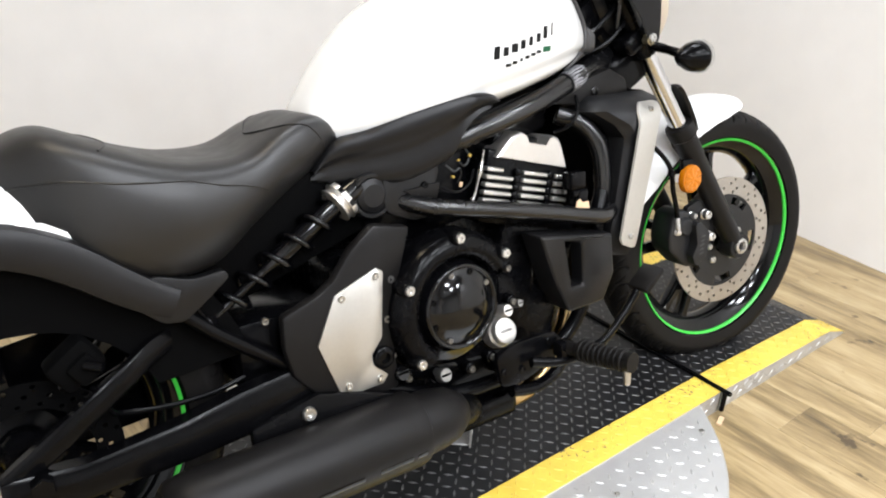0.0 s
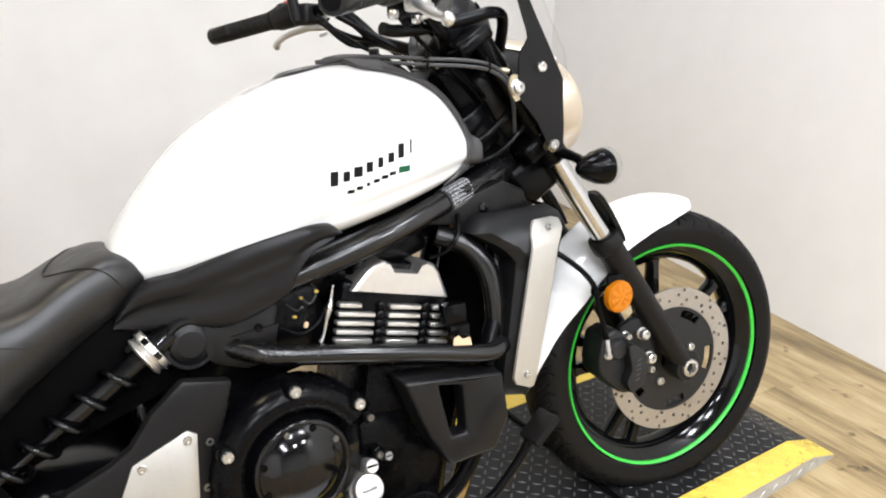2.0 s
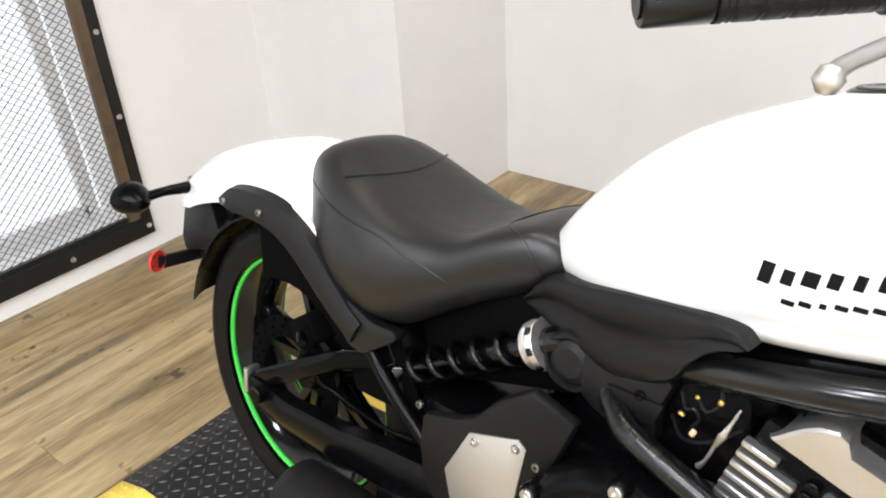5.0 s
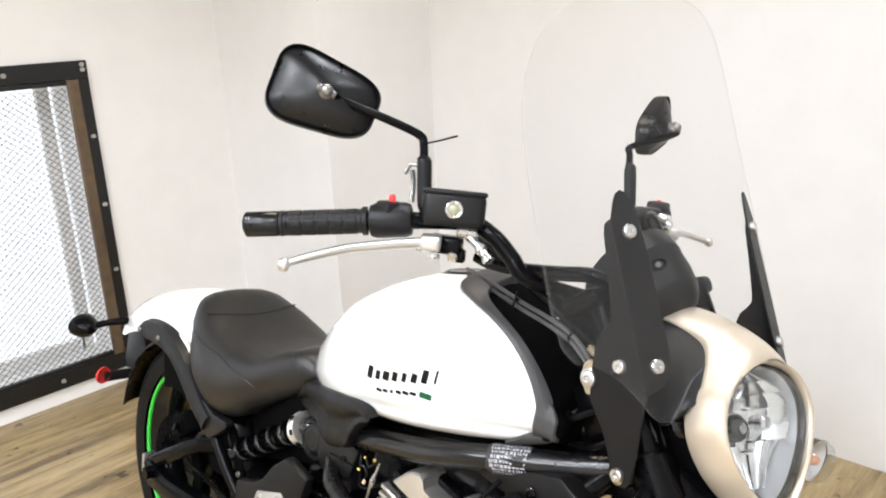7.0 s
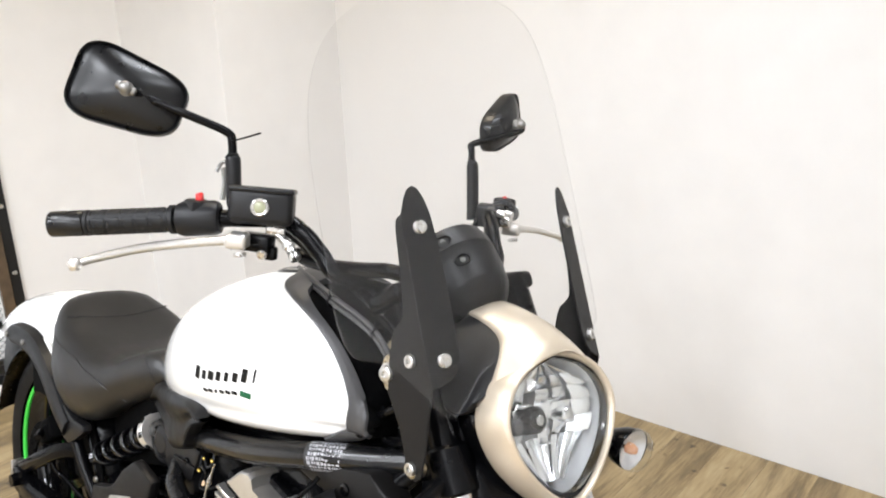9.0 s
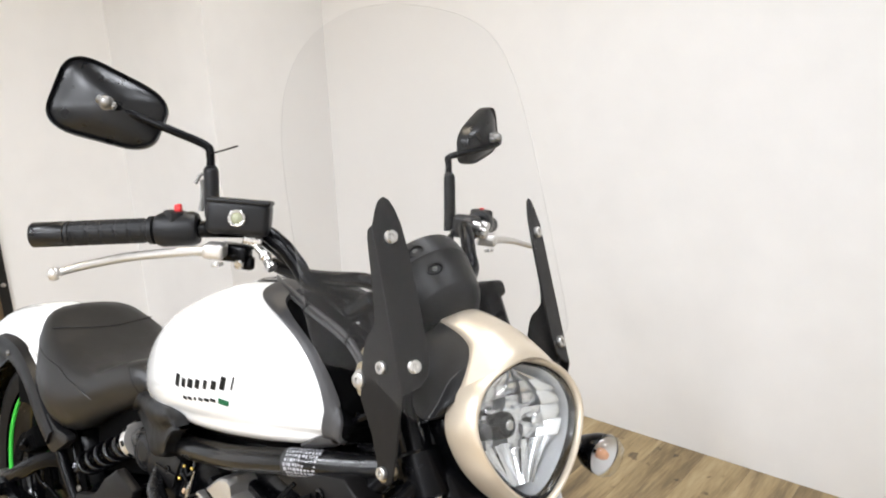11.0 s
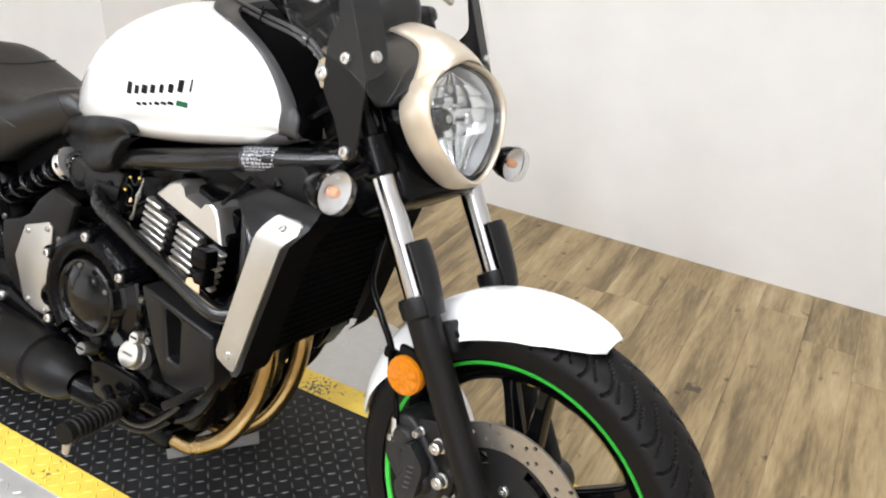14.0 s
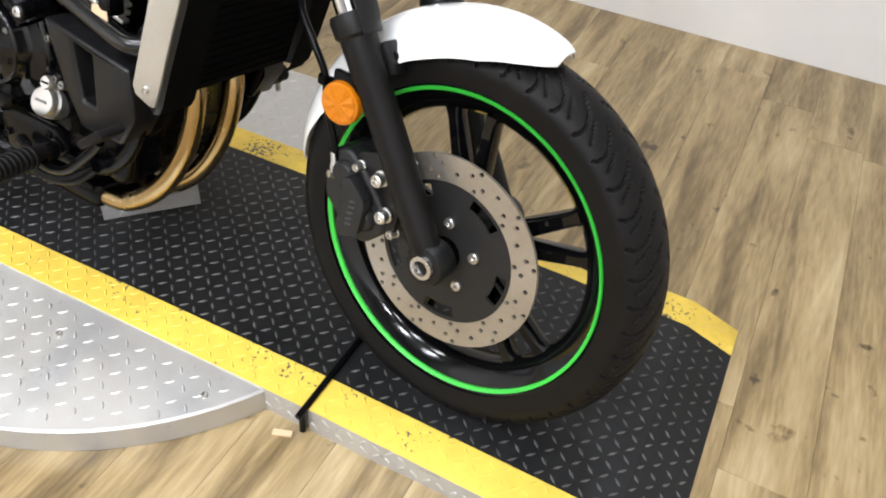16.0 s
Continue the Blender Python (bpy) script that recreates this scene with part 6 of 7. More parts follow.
# --- handlebar ---
half = [(1.135, 0.0, 1.0), (1.13, 0.03, 1.0), (1.108, 0.062, 1.006)]
ends = [U(1.05, -0.1, 1.032), U(1.022, -0.115, 1.06), U(0.994, -0.128, 1.086), U(0.956, -0.152, 1.1), U(0.872, -0.258, 1.089), U(0.745, -0.38, 1.065)]
half += [(p.x, -p.y, p.z) for p in ends]
tube(bm := B(), [(x, -y, z) for x, y, z in half[::-1]] + half[1:], 0.0125, 16)
bar = spart("handlebar", bm, BLACK_PAINT, bike, "satin black handlebar")
for s in (-1, 1):
    cyl(bm := B(), (1.15, s * 0.04, 0.955), (1.134, s * 0.04, 1.012), 0.017, n=16, bev=0.004)
    spart("riser", bm, BLACK_PAINT, bar)
    e, g2, lt = U(0.871, -0.257, 1.089), U(0.734, -0.391, 1.062), U(0.886, -0.402, 1.037)
    e, g2, lt = (Vector((p.x, s * -p.y, p.z)) for p in (e, g2, lt))
    d = (g2 - e).normalized()
    f = axis_frame(e, d)
    # rubber sleeve: raised pads with slanting cuts between them
    rows = [[f @ Vector((r * math.cos(2 * math.pi * k / 48), r * math.sin(2 * math.pi * k / 48), h)) for k in range(48)] for r, h in ((0.014, 0), (0.0205, 0.001), (0.0205, 0.007), (0.0178, 0.009), (0.017, 0.012))]
    for i in range(52):
        h, row = 0.0135 + 0.002 * i, []
        for k in range(48):
            band, along = divmod(i, 10)
            slant = (along - 1 + (k % 8) * 0.55 * (1 if (k // 8) % 2 else -1)) % 10
            low = along == 0 or k % 8 == 0 or (2 <= along <= 8 and int(slant) == 4)
            r = 0.017 if low else 0.0182
            row.append(f @ Vector((r * math.cos(2 * math.pi * k / 48), r * math.sin(2 * math.pi * k / 48), h)))
        rows.append(row)
    rows += [[f @ Vector((r * math.cos(2 * math.pi * k / 48), r * math.sin(2 * math.pi * k / 48), h)) for k in range(48)] for r, h in ((0.017, 0.119), (0.0185, 0.1205), (0.0185, 0.125), (0.013, 0.126))]
    bm = loft(B(), rows)
    grip = spart("grip", bm, mat("grip_rubber", (0.009, 0.009, 0.0095), 0.5, 0, 0.2, 60, bump=0.05, bscale=400, spec=0.26) if s < 0 else bpy.data.materials["grip_rubber"], bar, "black rubber grip with raised slanting pads")
    bm = lathe(B(), [(0.013, 0.1262), (0.0172, 0.127), (0.0182, 0.129), (0.0182, 0.1735), (0.017, 0.1755), (0.012, 0.176), (0.011, 0.17), (0, 0.17)], f, 26)
    spart("bar_end", bm, MIRROR_SHELL, grip, "gloss black bar end weight")
    # switch housing
    bm = lathe(B(), [(0.014, -0.064), (0.022, -0.062), (0.025, -0.055), (0.025, -0.012), (0.022, -0.004), (0.014, -0.002)], f, 24)
    box(bm, f @ Vector((0.012, 0, -0.032)), (0.034, 0.034, 0.03), None, 0.006)
    sw = spart("switch_housing", bm, BLACK_PLASTIC, bar, "black switch housing")
    box(bm := B(), (0, 0, 0), (0.013, 0.013, 0.01) if s < 0 else (0.008, 0.009, 0.008), None, 0.003)
    bm.transform(f @ Matrix.Translation((0.03 if s < 0 else 0.026, 0, -0.036)))
    spart("switch_button", bm, RED, sw, "red switch button")
    # lever and its perch
    pv = e - d * 0.075 + Vector((0.028, 0, -0.028))
    tip = lt
    lv = [pv, pv.lerp(tip, 0.2) + Vector((-0.006, 0, 0.003)), pv.lerp(tip, 0.55) + Vector((-0.014, 0, 0.005)), pv.lerp(tip, 0.85) + Vector((-0.01, 0, 0.002)), tip]
    rings = []
    path = smooth_path(lv, 6)
    for i, p in enumerate(path):
        dd = (path[min(i + 1, len(path) - 1)] - path[max(i - 1, 0)]).normalized()
        sd = dd.cross(Vector((0, 0, 1))).normalized()
        t = i / (len(path) - 1)
        hw, hh = 0.011 - 0.005 * t, 0.008 - 0.003 * t
        rings.append([p + sd * (hw * math.cos(2 * math.pi * k / 10)) + Vector((0, 0, hh * math.sin(2 * math.pi * k / 10))) for k in range(10)])
    bm = loft(B(), rings)
    lathe(bm, [(0, -0.0095), (0.006, -0.0075), (0.0095, 0), (0.006, 0.0075), (0, 0.0095)], Matrix.Translation(tip), 16)
    lever = spart("lever", bm, SILVER, bar, "bare aluminium lever with a ball end", 60)
    box(bm := B(), (0, 0, 0), (0.03, 0.036, 0.022), None, 0.006, 3)
    bm.transform(Matrix.Translation(pv) @ axis_frame((0, 0, 0), (0, 0, 1), d))
    spart("lever_perch", bm, SILVER, lever, "bare aluminium lever perch")
    piece("bolt", BOLT_M, lever, STEER @ axis_frame(pv + Vector((0.008, 0, -0.016)), (0.3, 0, -1)))
    # mirror: sleeve, bent stem, shell
    k1 = U(0.917, -0.195, 1.125)
    mb = Vector((k1.x, s * -k1.y, k1.z)) if s < 0 else U(0.942, 0.291, 1.132)
    tube(bm := B(), [mb + Vector((0.006, 0, -0.045 if s > 0 else -0.01)), mb, mb + Vector((-0.008, 0, 0.05)), mb + Vector((-0.01, 0, 0.055))], 0.011, 14)
    mir = spart("mirror", bm, BLACK_PLASTIC, bike, "black mirror on a bent stem")
    q4 = [U(*p) for p in ((0.765, -0.345, 1.338), (0.85, -0.226, 1.278), (0.836, -0.25, 1.193), (0.765, -0.384, 1.224))]
    bj = U(0.816, -0.3, 1.257)
    if s > 0:
        q4 = [U(*p) for p in ((0.9, 0.432, 1.34), (0.926, 0.328, 1.271), (0.942, 0.338, 1.205), (0.904, 0.458, 1.246))]
        bj = U(0.942, 0.415, 1.262)
    mc = sum(q4, Vector()) / 4
    ux = (q4[1] - q4[0]).normalized()
    nz = ux.cross(q4[3] - q4[0]).normalized()
    nz = nz if nz.x > 0 else -nz
    mf = axis_frame(mc, nz, ux)
    tube(bm := B(), [mb + Vector((-0.01, 0, 0.045)), mb + Vector((-0.014, 0, 0.078)), mb + Vector((-0.02, s * 0.006, 0.092)), mb.lerp(bj, 0.45) + Vector((0, 0, 0.05)), bj + Vector((0.012, s * -0.015, -0.004)), mf @ Vector((0, 0, 0.032))], 0.0062, 12)
    spart("stem", bm, BLACK_PAINT, mir)
    inv = mf.inverted()
    out = rounded([tuple((inv @ p)[:2]) for p in q4], 8, 0.33)
    rings = []
    for sc, h in ((0.96, -0.022), (0.99, -0.02), (1.0, -0.014), (1.0, 0.0), (0.985, 0.0035), (0.965, 0.0025), (0.95, -0.002), (0.93, -0.001), (0.86, 0.0035), (0.76, 0.0085), (0.62, 0.0135), (0.46, 0.018), (0.3, 0.0212), (0.15, 0.0232), (0.01, 0.0238)):
        k = max(0.0, 1 - sc / 0.93)
        rings.append([mf @ Vector((x * sc * (1 - k + k * 0.055 / math.hypot(x, y)), y * sc * (1 - k + k * 0.055 / math.hypot(x, y)), h)) for x, y in out])
    spart("mirror_shell", loft(B(), rings), MIRROR_SHELL, mir, "satin black mirror shell", 60)
    bm = B()
    bm.faces.new([bm.verts.new(mf @ Vector((x * 0.93, y * 0.93, -0.0225))) for x, y in out])
    spart("mirror_glass", bm, CHROME, mir, "mirror glass")
    bm = lathe(B(), [(0.009, 0.018), (0.0105, 0.026), (0.006, 0.031), (0.009, 0.035), (0.0085, 0.04), (0.005, 0.044), (0, 0.045)], mf, 14)
    cyl(bm, mf @ Vector((-0.014, 0, 0.03)), mf @ Vector((0.014, 0, 0.03)), 0.006, n=12, bev=0.002)
    spart("ball_joint", bm, DULL_STEEL, mir, "bright metal ball joint")
# clutch perch and switch cluster on the left bar
lc = Vector((0.945, 0.243, 1.094))
box(bm := B(), lc, (0.05, 0.04, 0.042), Matrix.Rotation(radians(40), 4, "Z"), 0.008, 3)
cluster = spart("switch_cluster", bm, BLACK_PLASTIC, bar, "black switch cluster on the clutch side")
for dx, dy, dz, r in ((0.03, 0.004, -0.004, 0.011), (0.012, 0.026, 0.006, 0.008), (0.036, -0.018, 0.012, 0.007)):
    cyl(bm := B(), lc + Vector((dx, dy, dz)), lc + Vector((dx + 0.016, dy + 0.006, dz - 0.004)), r, n=14, bev=0.002)
    spart("clamp_bolt", bm, STEEL, cluster, "bright clamp bolt")
for k in range(3):
    q = lc + Vector((0.02, -0.01 - 0.008 * k, -0.016))
    tube(bm := B(), [q, q + Vector((0.05, -0.03, -0.03 - 0.01 * k)), q + Vector((0.11, -0.09, -0.06)), q + Vector((0.17, -0.13 + 0.02 * k, -0.13))], 0.0045, 8)
    spart("cable", bm, BLACK_PAINT, bar, "black control cable")
# brake reservoir on the right
rm = axis_frame(U(0.966, -0.183, 1.12), (0.8, -0.59, 0.1), (0, 0, 1))
box(bm := B(), (0, 0, -0.018), (0.05, 0.09, 0.05), None, 0.01, 3)
bm.transform(rm)
res = spart("brake_reservoir", bm, BLACK_PLASTIC, bar, "square black brake fluid reservoir")
box(bm := B(), (0.0235, 0, -0.018), (0.008, 0.0912, 0.0512), None, 0.0036, 3)
bm.transform(rm)
spart("reservoir_lid", bm, BLACK_PLASTIC, res)
bm = lathe(B(), [(0.0125, 0.006), (0.0125, 0.01), (0.011, 0.0112), (0.0085, 0.0105), (0.008, 0.009), (0, 0.009)], rm @ Matrix.Translation((0.0, 0.0, 0)), 24)
sight = spart("sight_glass", bm, STEEL, res, "round sight glass with a bright rim")
bm = lathe(B(), [(0.0082, 0.0092), (0.006, 0.0112), (0, 0.012)], rm, 20)
spart("sight_window", bm, mat("sight_window", (0.3, 0.31, 0.2), 0.15, coat=0.5), sight, "pale oily window")

# --- cables ---
for pts, r, mt in (
    ([(0.985, -0.19, 1.085), (1.02, -0.16, 1.05), (1.08, -0.125, 1.02), (1.15, -0.1, 0.98), (1.22, -0.09, 0.93), (1.26, -0.09, 0.86)], 0.0055, BLACK_PAINT),
    ([(0.95, -0.2, 1.09), (0.99, -0.165, 1.055), (1.06, -0.12, 1.0), (1.13, -0.09, 0.955), (1.19, -0.07, 0.9), (1.2, -0.05, 0.84)], 0.004, BLACK_PAINT),
    ([(0.96, -0.195, 1.085), (1.01, -0.15, 1.04), (1.08, -0.11, 0.985), (1.15, -0.085, 0.93), (1.2, -0.07, 0.86)], 0.0035, BLACK_PAINT),
    ([(0.955, -0.165, 1.045), (0.98, -0.158, 1.04), (1.04, -0.15, 1.042), (1.11, -0.148, 1.053), (1.165, -0.142, 1.062), (1.195, -0.12, 1.05), (1.205, -0.085, 1.0)], 0.0105, BLACK_PAINT),
    ([(1.24, -0.085, 0.92), (1.27, -0.088, 0.87), (1.285, -0.085, 0.8), (1.27, -0.07, 0.75)], 0.007, BLACK_PAINT),
    ([(1.25, -0.075, 0.93), (1.285, -0.075, 0.87), (1.3, -0.07, 0.8), (1.285, -0.05, 0.74)], 0.006, BLACK_PAINT),
    ([(0.985, 0.17, 1.085), (1.03, 0.13, 1.05), (1.1, 0.09, 1.0), (1.17, 0.07, 0.94), (1.2, 0.05, 0.86)], 0.0055, BLACK_PAINT),
    ([(0.955, 0.2, 1.09), (1.0, 0.16, 1.04), (1.08, 0.1, 0.98), (1.16, 0.06, 0.9)], 0.004, BLACK_PAINT),
):
    tube(bm := B(), pts, r, 10)
    spart("cable", bm, mt, bar, "black control cable")
cyl(bm := B(), U(0.966, -0.172, 1.09), U(0.982, -0.15, 1.087), 0.0095, n=16, bev=0.002)
cyl(bm, U(0.976, -0.16, 1.084), U(1.0, -0.155, 1.07), 0.006, n=14)
lathe(bm, [(0, 0), (0.0085, 0.0), (0.0085, 0.006), (0.0068, 0.008), (0.0068, 0.016), (0.0082, 0.018), (0.0082, 0.026), (0, 0.027)], axis_frame(U(0.998, -0.156, 1.071), (0.75, 0.1, -0.62)), 14)
spart("hose_union", bm, STEEL, bar, "bright hose union and bolt")
# black lever bracket under the reservoir
box(bm := B(), (0, 0, 0), (0.05, 0.03, 0.026), None, 0.006, 2)
box(bm, (0.02, 0.004, -0.014), (0.02, 0.016, 0.02), None, 0.004, 2)
bm.transform(axis_frame(U(0.945, -0.172, 1.066), (0, 0, 1), (0.8, 0.6, 0)))
spart("master_cylinder", bm, BLACK_PAINT, res, "black master cylinder body")
for p in ((0.915, -0.19, 1.06), (0.962, -0.17, 1.053)):
    cyl(bm := B(), U(*p), U(p[0] + 0.006, p[1] - 0.009, p[2] - 0.002), 0.0075, n=14, bev=0.002)
    spart("clamp_bolt", bm, STEEL, res, "bright clamp bolt")

# --- windscreen and its brackets ---
SCR_N = Vector((0.93, 0, 0.37)).normalized()
SCR_U = Vector((-0.37, 0, 0.93)).normalized()
PL_U, PL_N = Vector((-0.415, 0, 0.91)).normalized(), Vector((0.91, 0, 0.415)).normalized()
for s in (-1, 1):
    r0 = Vector((1.281, s * 0.141, 0.975))
    across = Vector((-0.31 * 0.91, s * 0.95, -0.31 * 0.415)).normalized()
    face = PL_U.cross(across).normalized() * (-s)
    face = face if face.x > 0 else -face
    out = ((0.022, -0.034), (0.01, -0.031), (-0.005, -0.026), (-0.016, -0.016), (-0.022, 0.0), (-0.024, 0.026), (-0.023, 0.09), (-0.021, 0.155), (-0.018, 0.188), (-0.013, 0.208), (-0.007, 0.221), (0.0, 0.226), (0.008, 0.221), (0.014, 0.21), (0.019, 0.196), (0.022, 0.188))
    bm = slab(B(), [r0 + across * a + PL_U * u for a, u in out], face * -0.003, 0.0009, 1)
    brk = spart("screen_bracket", bm, BRACKET, bike, "dark grey folded metal screen bracket")
    f0, f1 = r0 + across * 0.021 + PL_U * -0.034, r0 + across * 0.021 + PL_U * 0.188
    pts = [(f0.x, f0.z), (f1.x, f1.z), (1.193, 1.143), (1.187, 1.136), (1.188, 1.124), (1.203, 1.078), (1.217, 1.03), (1.219, 1.017), (1.213, 1.006), (1.204, 0.996), (1.2, 0.982), (1.199, 0.95), (1.202, 0.91), (1.232, 0.872), (1.247, 0.842), (1.252, 0.826), (1.261, 0.815), (1.275, 0.815), (1.284, 0.825), (1.287, 0.86), (1.287, 0.9)]
    bm = slab(B(), [(x, r0.y + s * 0.0185, z) for x, z in pts], (0, s * 0.003, 0), 0.0009, 1)
    spart("bracket_side", bm, BRACKET, brk)
    for u in (0.1705, 0.0):
        piece("bolt", BOLT_M, brk, STEER @ axis_frame(r0 + PL_U * u, face))
    for x, z in ((1.244, 0.966), (1.264, 0.829)):
        piece("bolt", BOLT_M, brk, STEER @ axis_frame((x, r0.y + s * 0.0215, z), (0, s, 0)))
    # plated clamp that grips the bracket to the fork tube
    y = r0.y + s * 0.012
    bm = slab(B(), rounded([(1.19, y, 0.958), (1.21, y, 0.954), (1.214, y, 0.93), (1.202, y, 0.912), (1.192, y, 0.91), (1.187, y, 0.918), (1.18, y, 0.935), (1.182, y, 0.95)], 3, 0.25), (0, s * 0.006, 0), 0.0012, 1)
    box(bm, (1.212, y - s * 0.014, 0.942), (0.004, 0.03, 0.02), None, 0.0015, 1)
    cyl(bm, (1.19, y - s * 0.008, 0.962), (1.172, y - s * 0.012, 0.966), 0.0055, n=14, bev=0.002)
    clamp = spart("bracket_clamp", bm, ZINC, brk, "yellow zinc-plated bracket clamp")
    bm = lathe(B(), [(0.0145, 0), (0.0145, 0.002), (0.0125, 0.0035), (0.0115, 0.0035), (0.0105, 0.008), (0.0085, 0.0095), (0.0045, 0.0095), (0.004, 0.006), (0, 0.006)], axis_frame((1.197, y + s * 0.006, 0.934), (0.12, s, 0.05)), 24)
    spart("clamp_bolt", bm, STEEL, clamp, "bright flanged bolt")
    cyl(bm := B(), (1.263, r0.y + s * 0.002, 0.825), (1.263, r0.y + s * 0.0225, 0.825), 0.0105, n=20, bev=0.002)
    spart("clamp_spacer", bm, ZINC, brk, "bright spacer")
# pair of control cables over the tank side, held by ties
for dz in (0.0, -0.0095):
    pts = [(0.86, -0.1, 1.0), (0.9, -0.118, 1.003), (0.97, -0.134, 1.001), (1.04, -0.143, 0.993), (1.1, -0.148, 0.987), (1.15, -0.15, 0.976), (1.183, -0.148, 0.952), (1.2, -0.135, 0.915), (1.215, -0.11, 0.86)]
    spart("cable", tube(B(), [(x, y, z + dz) for x, y, z in pts], 0.0034, 8), TRIM, bar, "grey control cable")
for x, z in ((1.035, 0.989), (1.148, 0.972)):
    bm = lathe(B(), [(0.0085, -0.002), (0.0098, -0.002), (0.0098, 0.002), (0.0085, 0.002)], axis_frame((x, -0.146, z), (1, -0.05, -0.15)), 14)
    box(bm, (x - 0.002, -0.15, z + 0.012), (0.004, 0.003, 0.014), None, 0.001, 1)
    spart("cable_tie", bm, BLACK_PAINT, bar, "black cable tie")
# bundle of leads that hangs from the bracket to the steering head
for k in range(4):
    o = 0.0065 * k
    pts = [(1.216 + o * 0.5, -0.115, 0.922 + o * 0.4), (1.24 + o * 0.7, -0.113 + o * 0.2, 0.886 + o * 0.5), (1.258 + o * 0.8, -0.11 + o * 0.2, 0.858 + o * 0.4), (1.272 + o * 0.7, -0.106, 0.83), (1.275 + o * 0.5, -0.09, 0.79), (1.262 + o * 0.4, -0.06, 0.755)]
    spart("lead", tube(B(), pts, 0.0026 + 0.0006 * (k % 2), 8), (TRIM, BLACK_PAINT, BRONZE, TUBE_PAINT)[k], bar, "thin hanging lead")

# the clear sheet: a tall rounded arch above, two lobes beside the headlight below
SW_HALF, S_TOP, S_MID = 0.241, 0.523, 0.225
LOBE_Y = [0, 0.03, 0.08, 0.1, 0.12, 0.132, 0.145, 0.16, 0.18, 0.2, 0.225, 0.235, 0.24, 0.241]
LOBE_U = [0.034, 0.03, 0.005, -0.02, -0.04, -0.04, -0.025, 0.0, 0.025, 0.04, 0.048, 0.065, 0.1, 0.225]


def sheet(y, u, off=0.0):
    return Vector((1.311, y - 0.02, 0.955)) + SCR_U * u + SCR_N * (off - (1.088 + 0.595 * u) * y * y)


def sheet_top(y):
    c = min(1.0, (abs(y) / SW_HALF) ** (1 / 0.62))
    return S_MID + (S_TOP - S_MID) * math.sqrt(1 - c * c) ** 0.62


ys = [SW_HALF * math.sin(math.pi / 2 * k / 36) for k in range(-36, 37)]
grid = []
for y in ys:
    lo, hi = interp(abs(y), LOBE_Y, LOBE_U), sheet_top(y)
    grid.append([(y, lo + (hi - lo) * j / 16) for j in range(17)])
bm = B()
for off in (0.0, 0.003):
    loft(bm, [[sheet(y, u, off) for y, u in row] for row in grid], closed=False)
screen = spart("windscreen", bm, SCREEN, bike, "clear curved plastic windscreen", 60)
screen.visible_shadow = False
rim = [row[0] for row in grid] + [row[-1] for row in grid[-2:0:-1]]
bm = B()
loft(bm, [[sheet(y, u, -0.0004) for y, u in rim + rim[:1]], [sheet(y, u, 0.0034) for y, u in rim + rim[:1]]], closed=False)
edge = spart("screen_edge", bm, SCREEN_EDGE, screen, "polished clear edge", 60)
edge.visible_shadow = False

# ---- floor planks, laid across the room ----
rnd = random.Random(4)
full = plank_mesh(PW, PL)
turn_y = Matrix.Rotation(radians(90), 4, "Z")
cols = int((X1 - X0) / PW) + 1
cut = {}
for i in range(cols):
    x = X0 + PW * (i + 0.5)
    y = Y0 - rnd.uniform(0, PL)
    while y < Y1:
        a, b = max(y, Y0 + 0.002), min(y + PL, Y1 - 0.002)
        if b - a > 0.03:
            key = round(b - a, 3)
            if key not in cut:
                cut[key] = full if abs(b - a - PL) < 1e-4 else plank_mesh(PW, b - a)
            ob = new("plank", cut[key])
            ob.parent = floor
            ob.matrix_basis = Matrix.Translation((x, (a + b) / 2, FLOOR - 0.002)) @ turn_y
        y += PL

# ---- window with steel mesh ----
win = thing("window_1", "window behind expanded metal mesh in a black steel and timber frame", "window", kind="structure")
FRAME_STEEL = mat("black_steel_frame", (0.012, 0.012, 0.012), 0.4, 0.3, 0.2, 40)
TIMBER = mat("stained_timber", (0.085, 0.055, 0.03), 0.55, 0, 0.6, 22, bump=0.3, bscale=90)
fx = X0 + 0.004
for nm, lo, hi in (
    ("frame_top", (fx, WY0 - 0.065, WZ1 - 0.012), (fx + 0.012, WY1 + 0.065, WZ1 + 0.055)),
    ("frame_bottom", (fx, WY0 - 0.065, WZ0 - 0.055), (fx + 0.012, WY1 + 0.065, WZ0 + 0.012)),
    ("frame_side", (fx, WY1 + 0.025, WZ0 + 0.012), (fx + 0.012, WY1 + 0.065, WZ1 - 0.012)),
    ("frame_side", (fx, WY0 - 0.065, WZ0 + 0.012), (fx + 0.012, WY0 - 0.025, WZ1 - 0.012)),
):
    bm = box(B(), [(p + q) / 2 for p, q in zip(lo, hi)], [q - p for p, q in zip(lo, hi)], None, 0.002, 1)
    fr_ob = part(nm, bm, FRAME_STEEL, win, "black steel frame bar")
    if nm == "frame_side":
        for k in range(5):
            piece("bolt", BOLT_M, fr_ob, axis_frame((fx + 0.012, (lo[1] + hi[1]) / 2, WZ0 + 0.1 + 0.27 * k), (1, 0, 0)))
    else:
        for k in range(7):
            piece("bolt", BOLT_M, fr_ob, axis_frame((fx + 0.012, WY1 + 0.045 - 0.28 * k, (lo[2] + hi[2]) / 2), (1, 0, 0)))
for y in (WY1 + 0.003, WY0 - 0.003):
    bm = box(B(), (fx + 0.006, y, (WZ0 + WZ1) / 2), (0.022, 0.043, WZ1 - WZ0 - 0.026), None, 0.003, 1)
    part("timber_stile", bm, TIMBER, win, "brown stained timber stile")
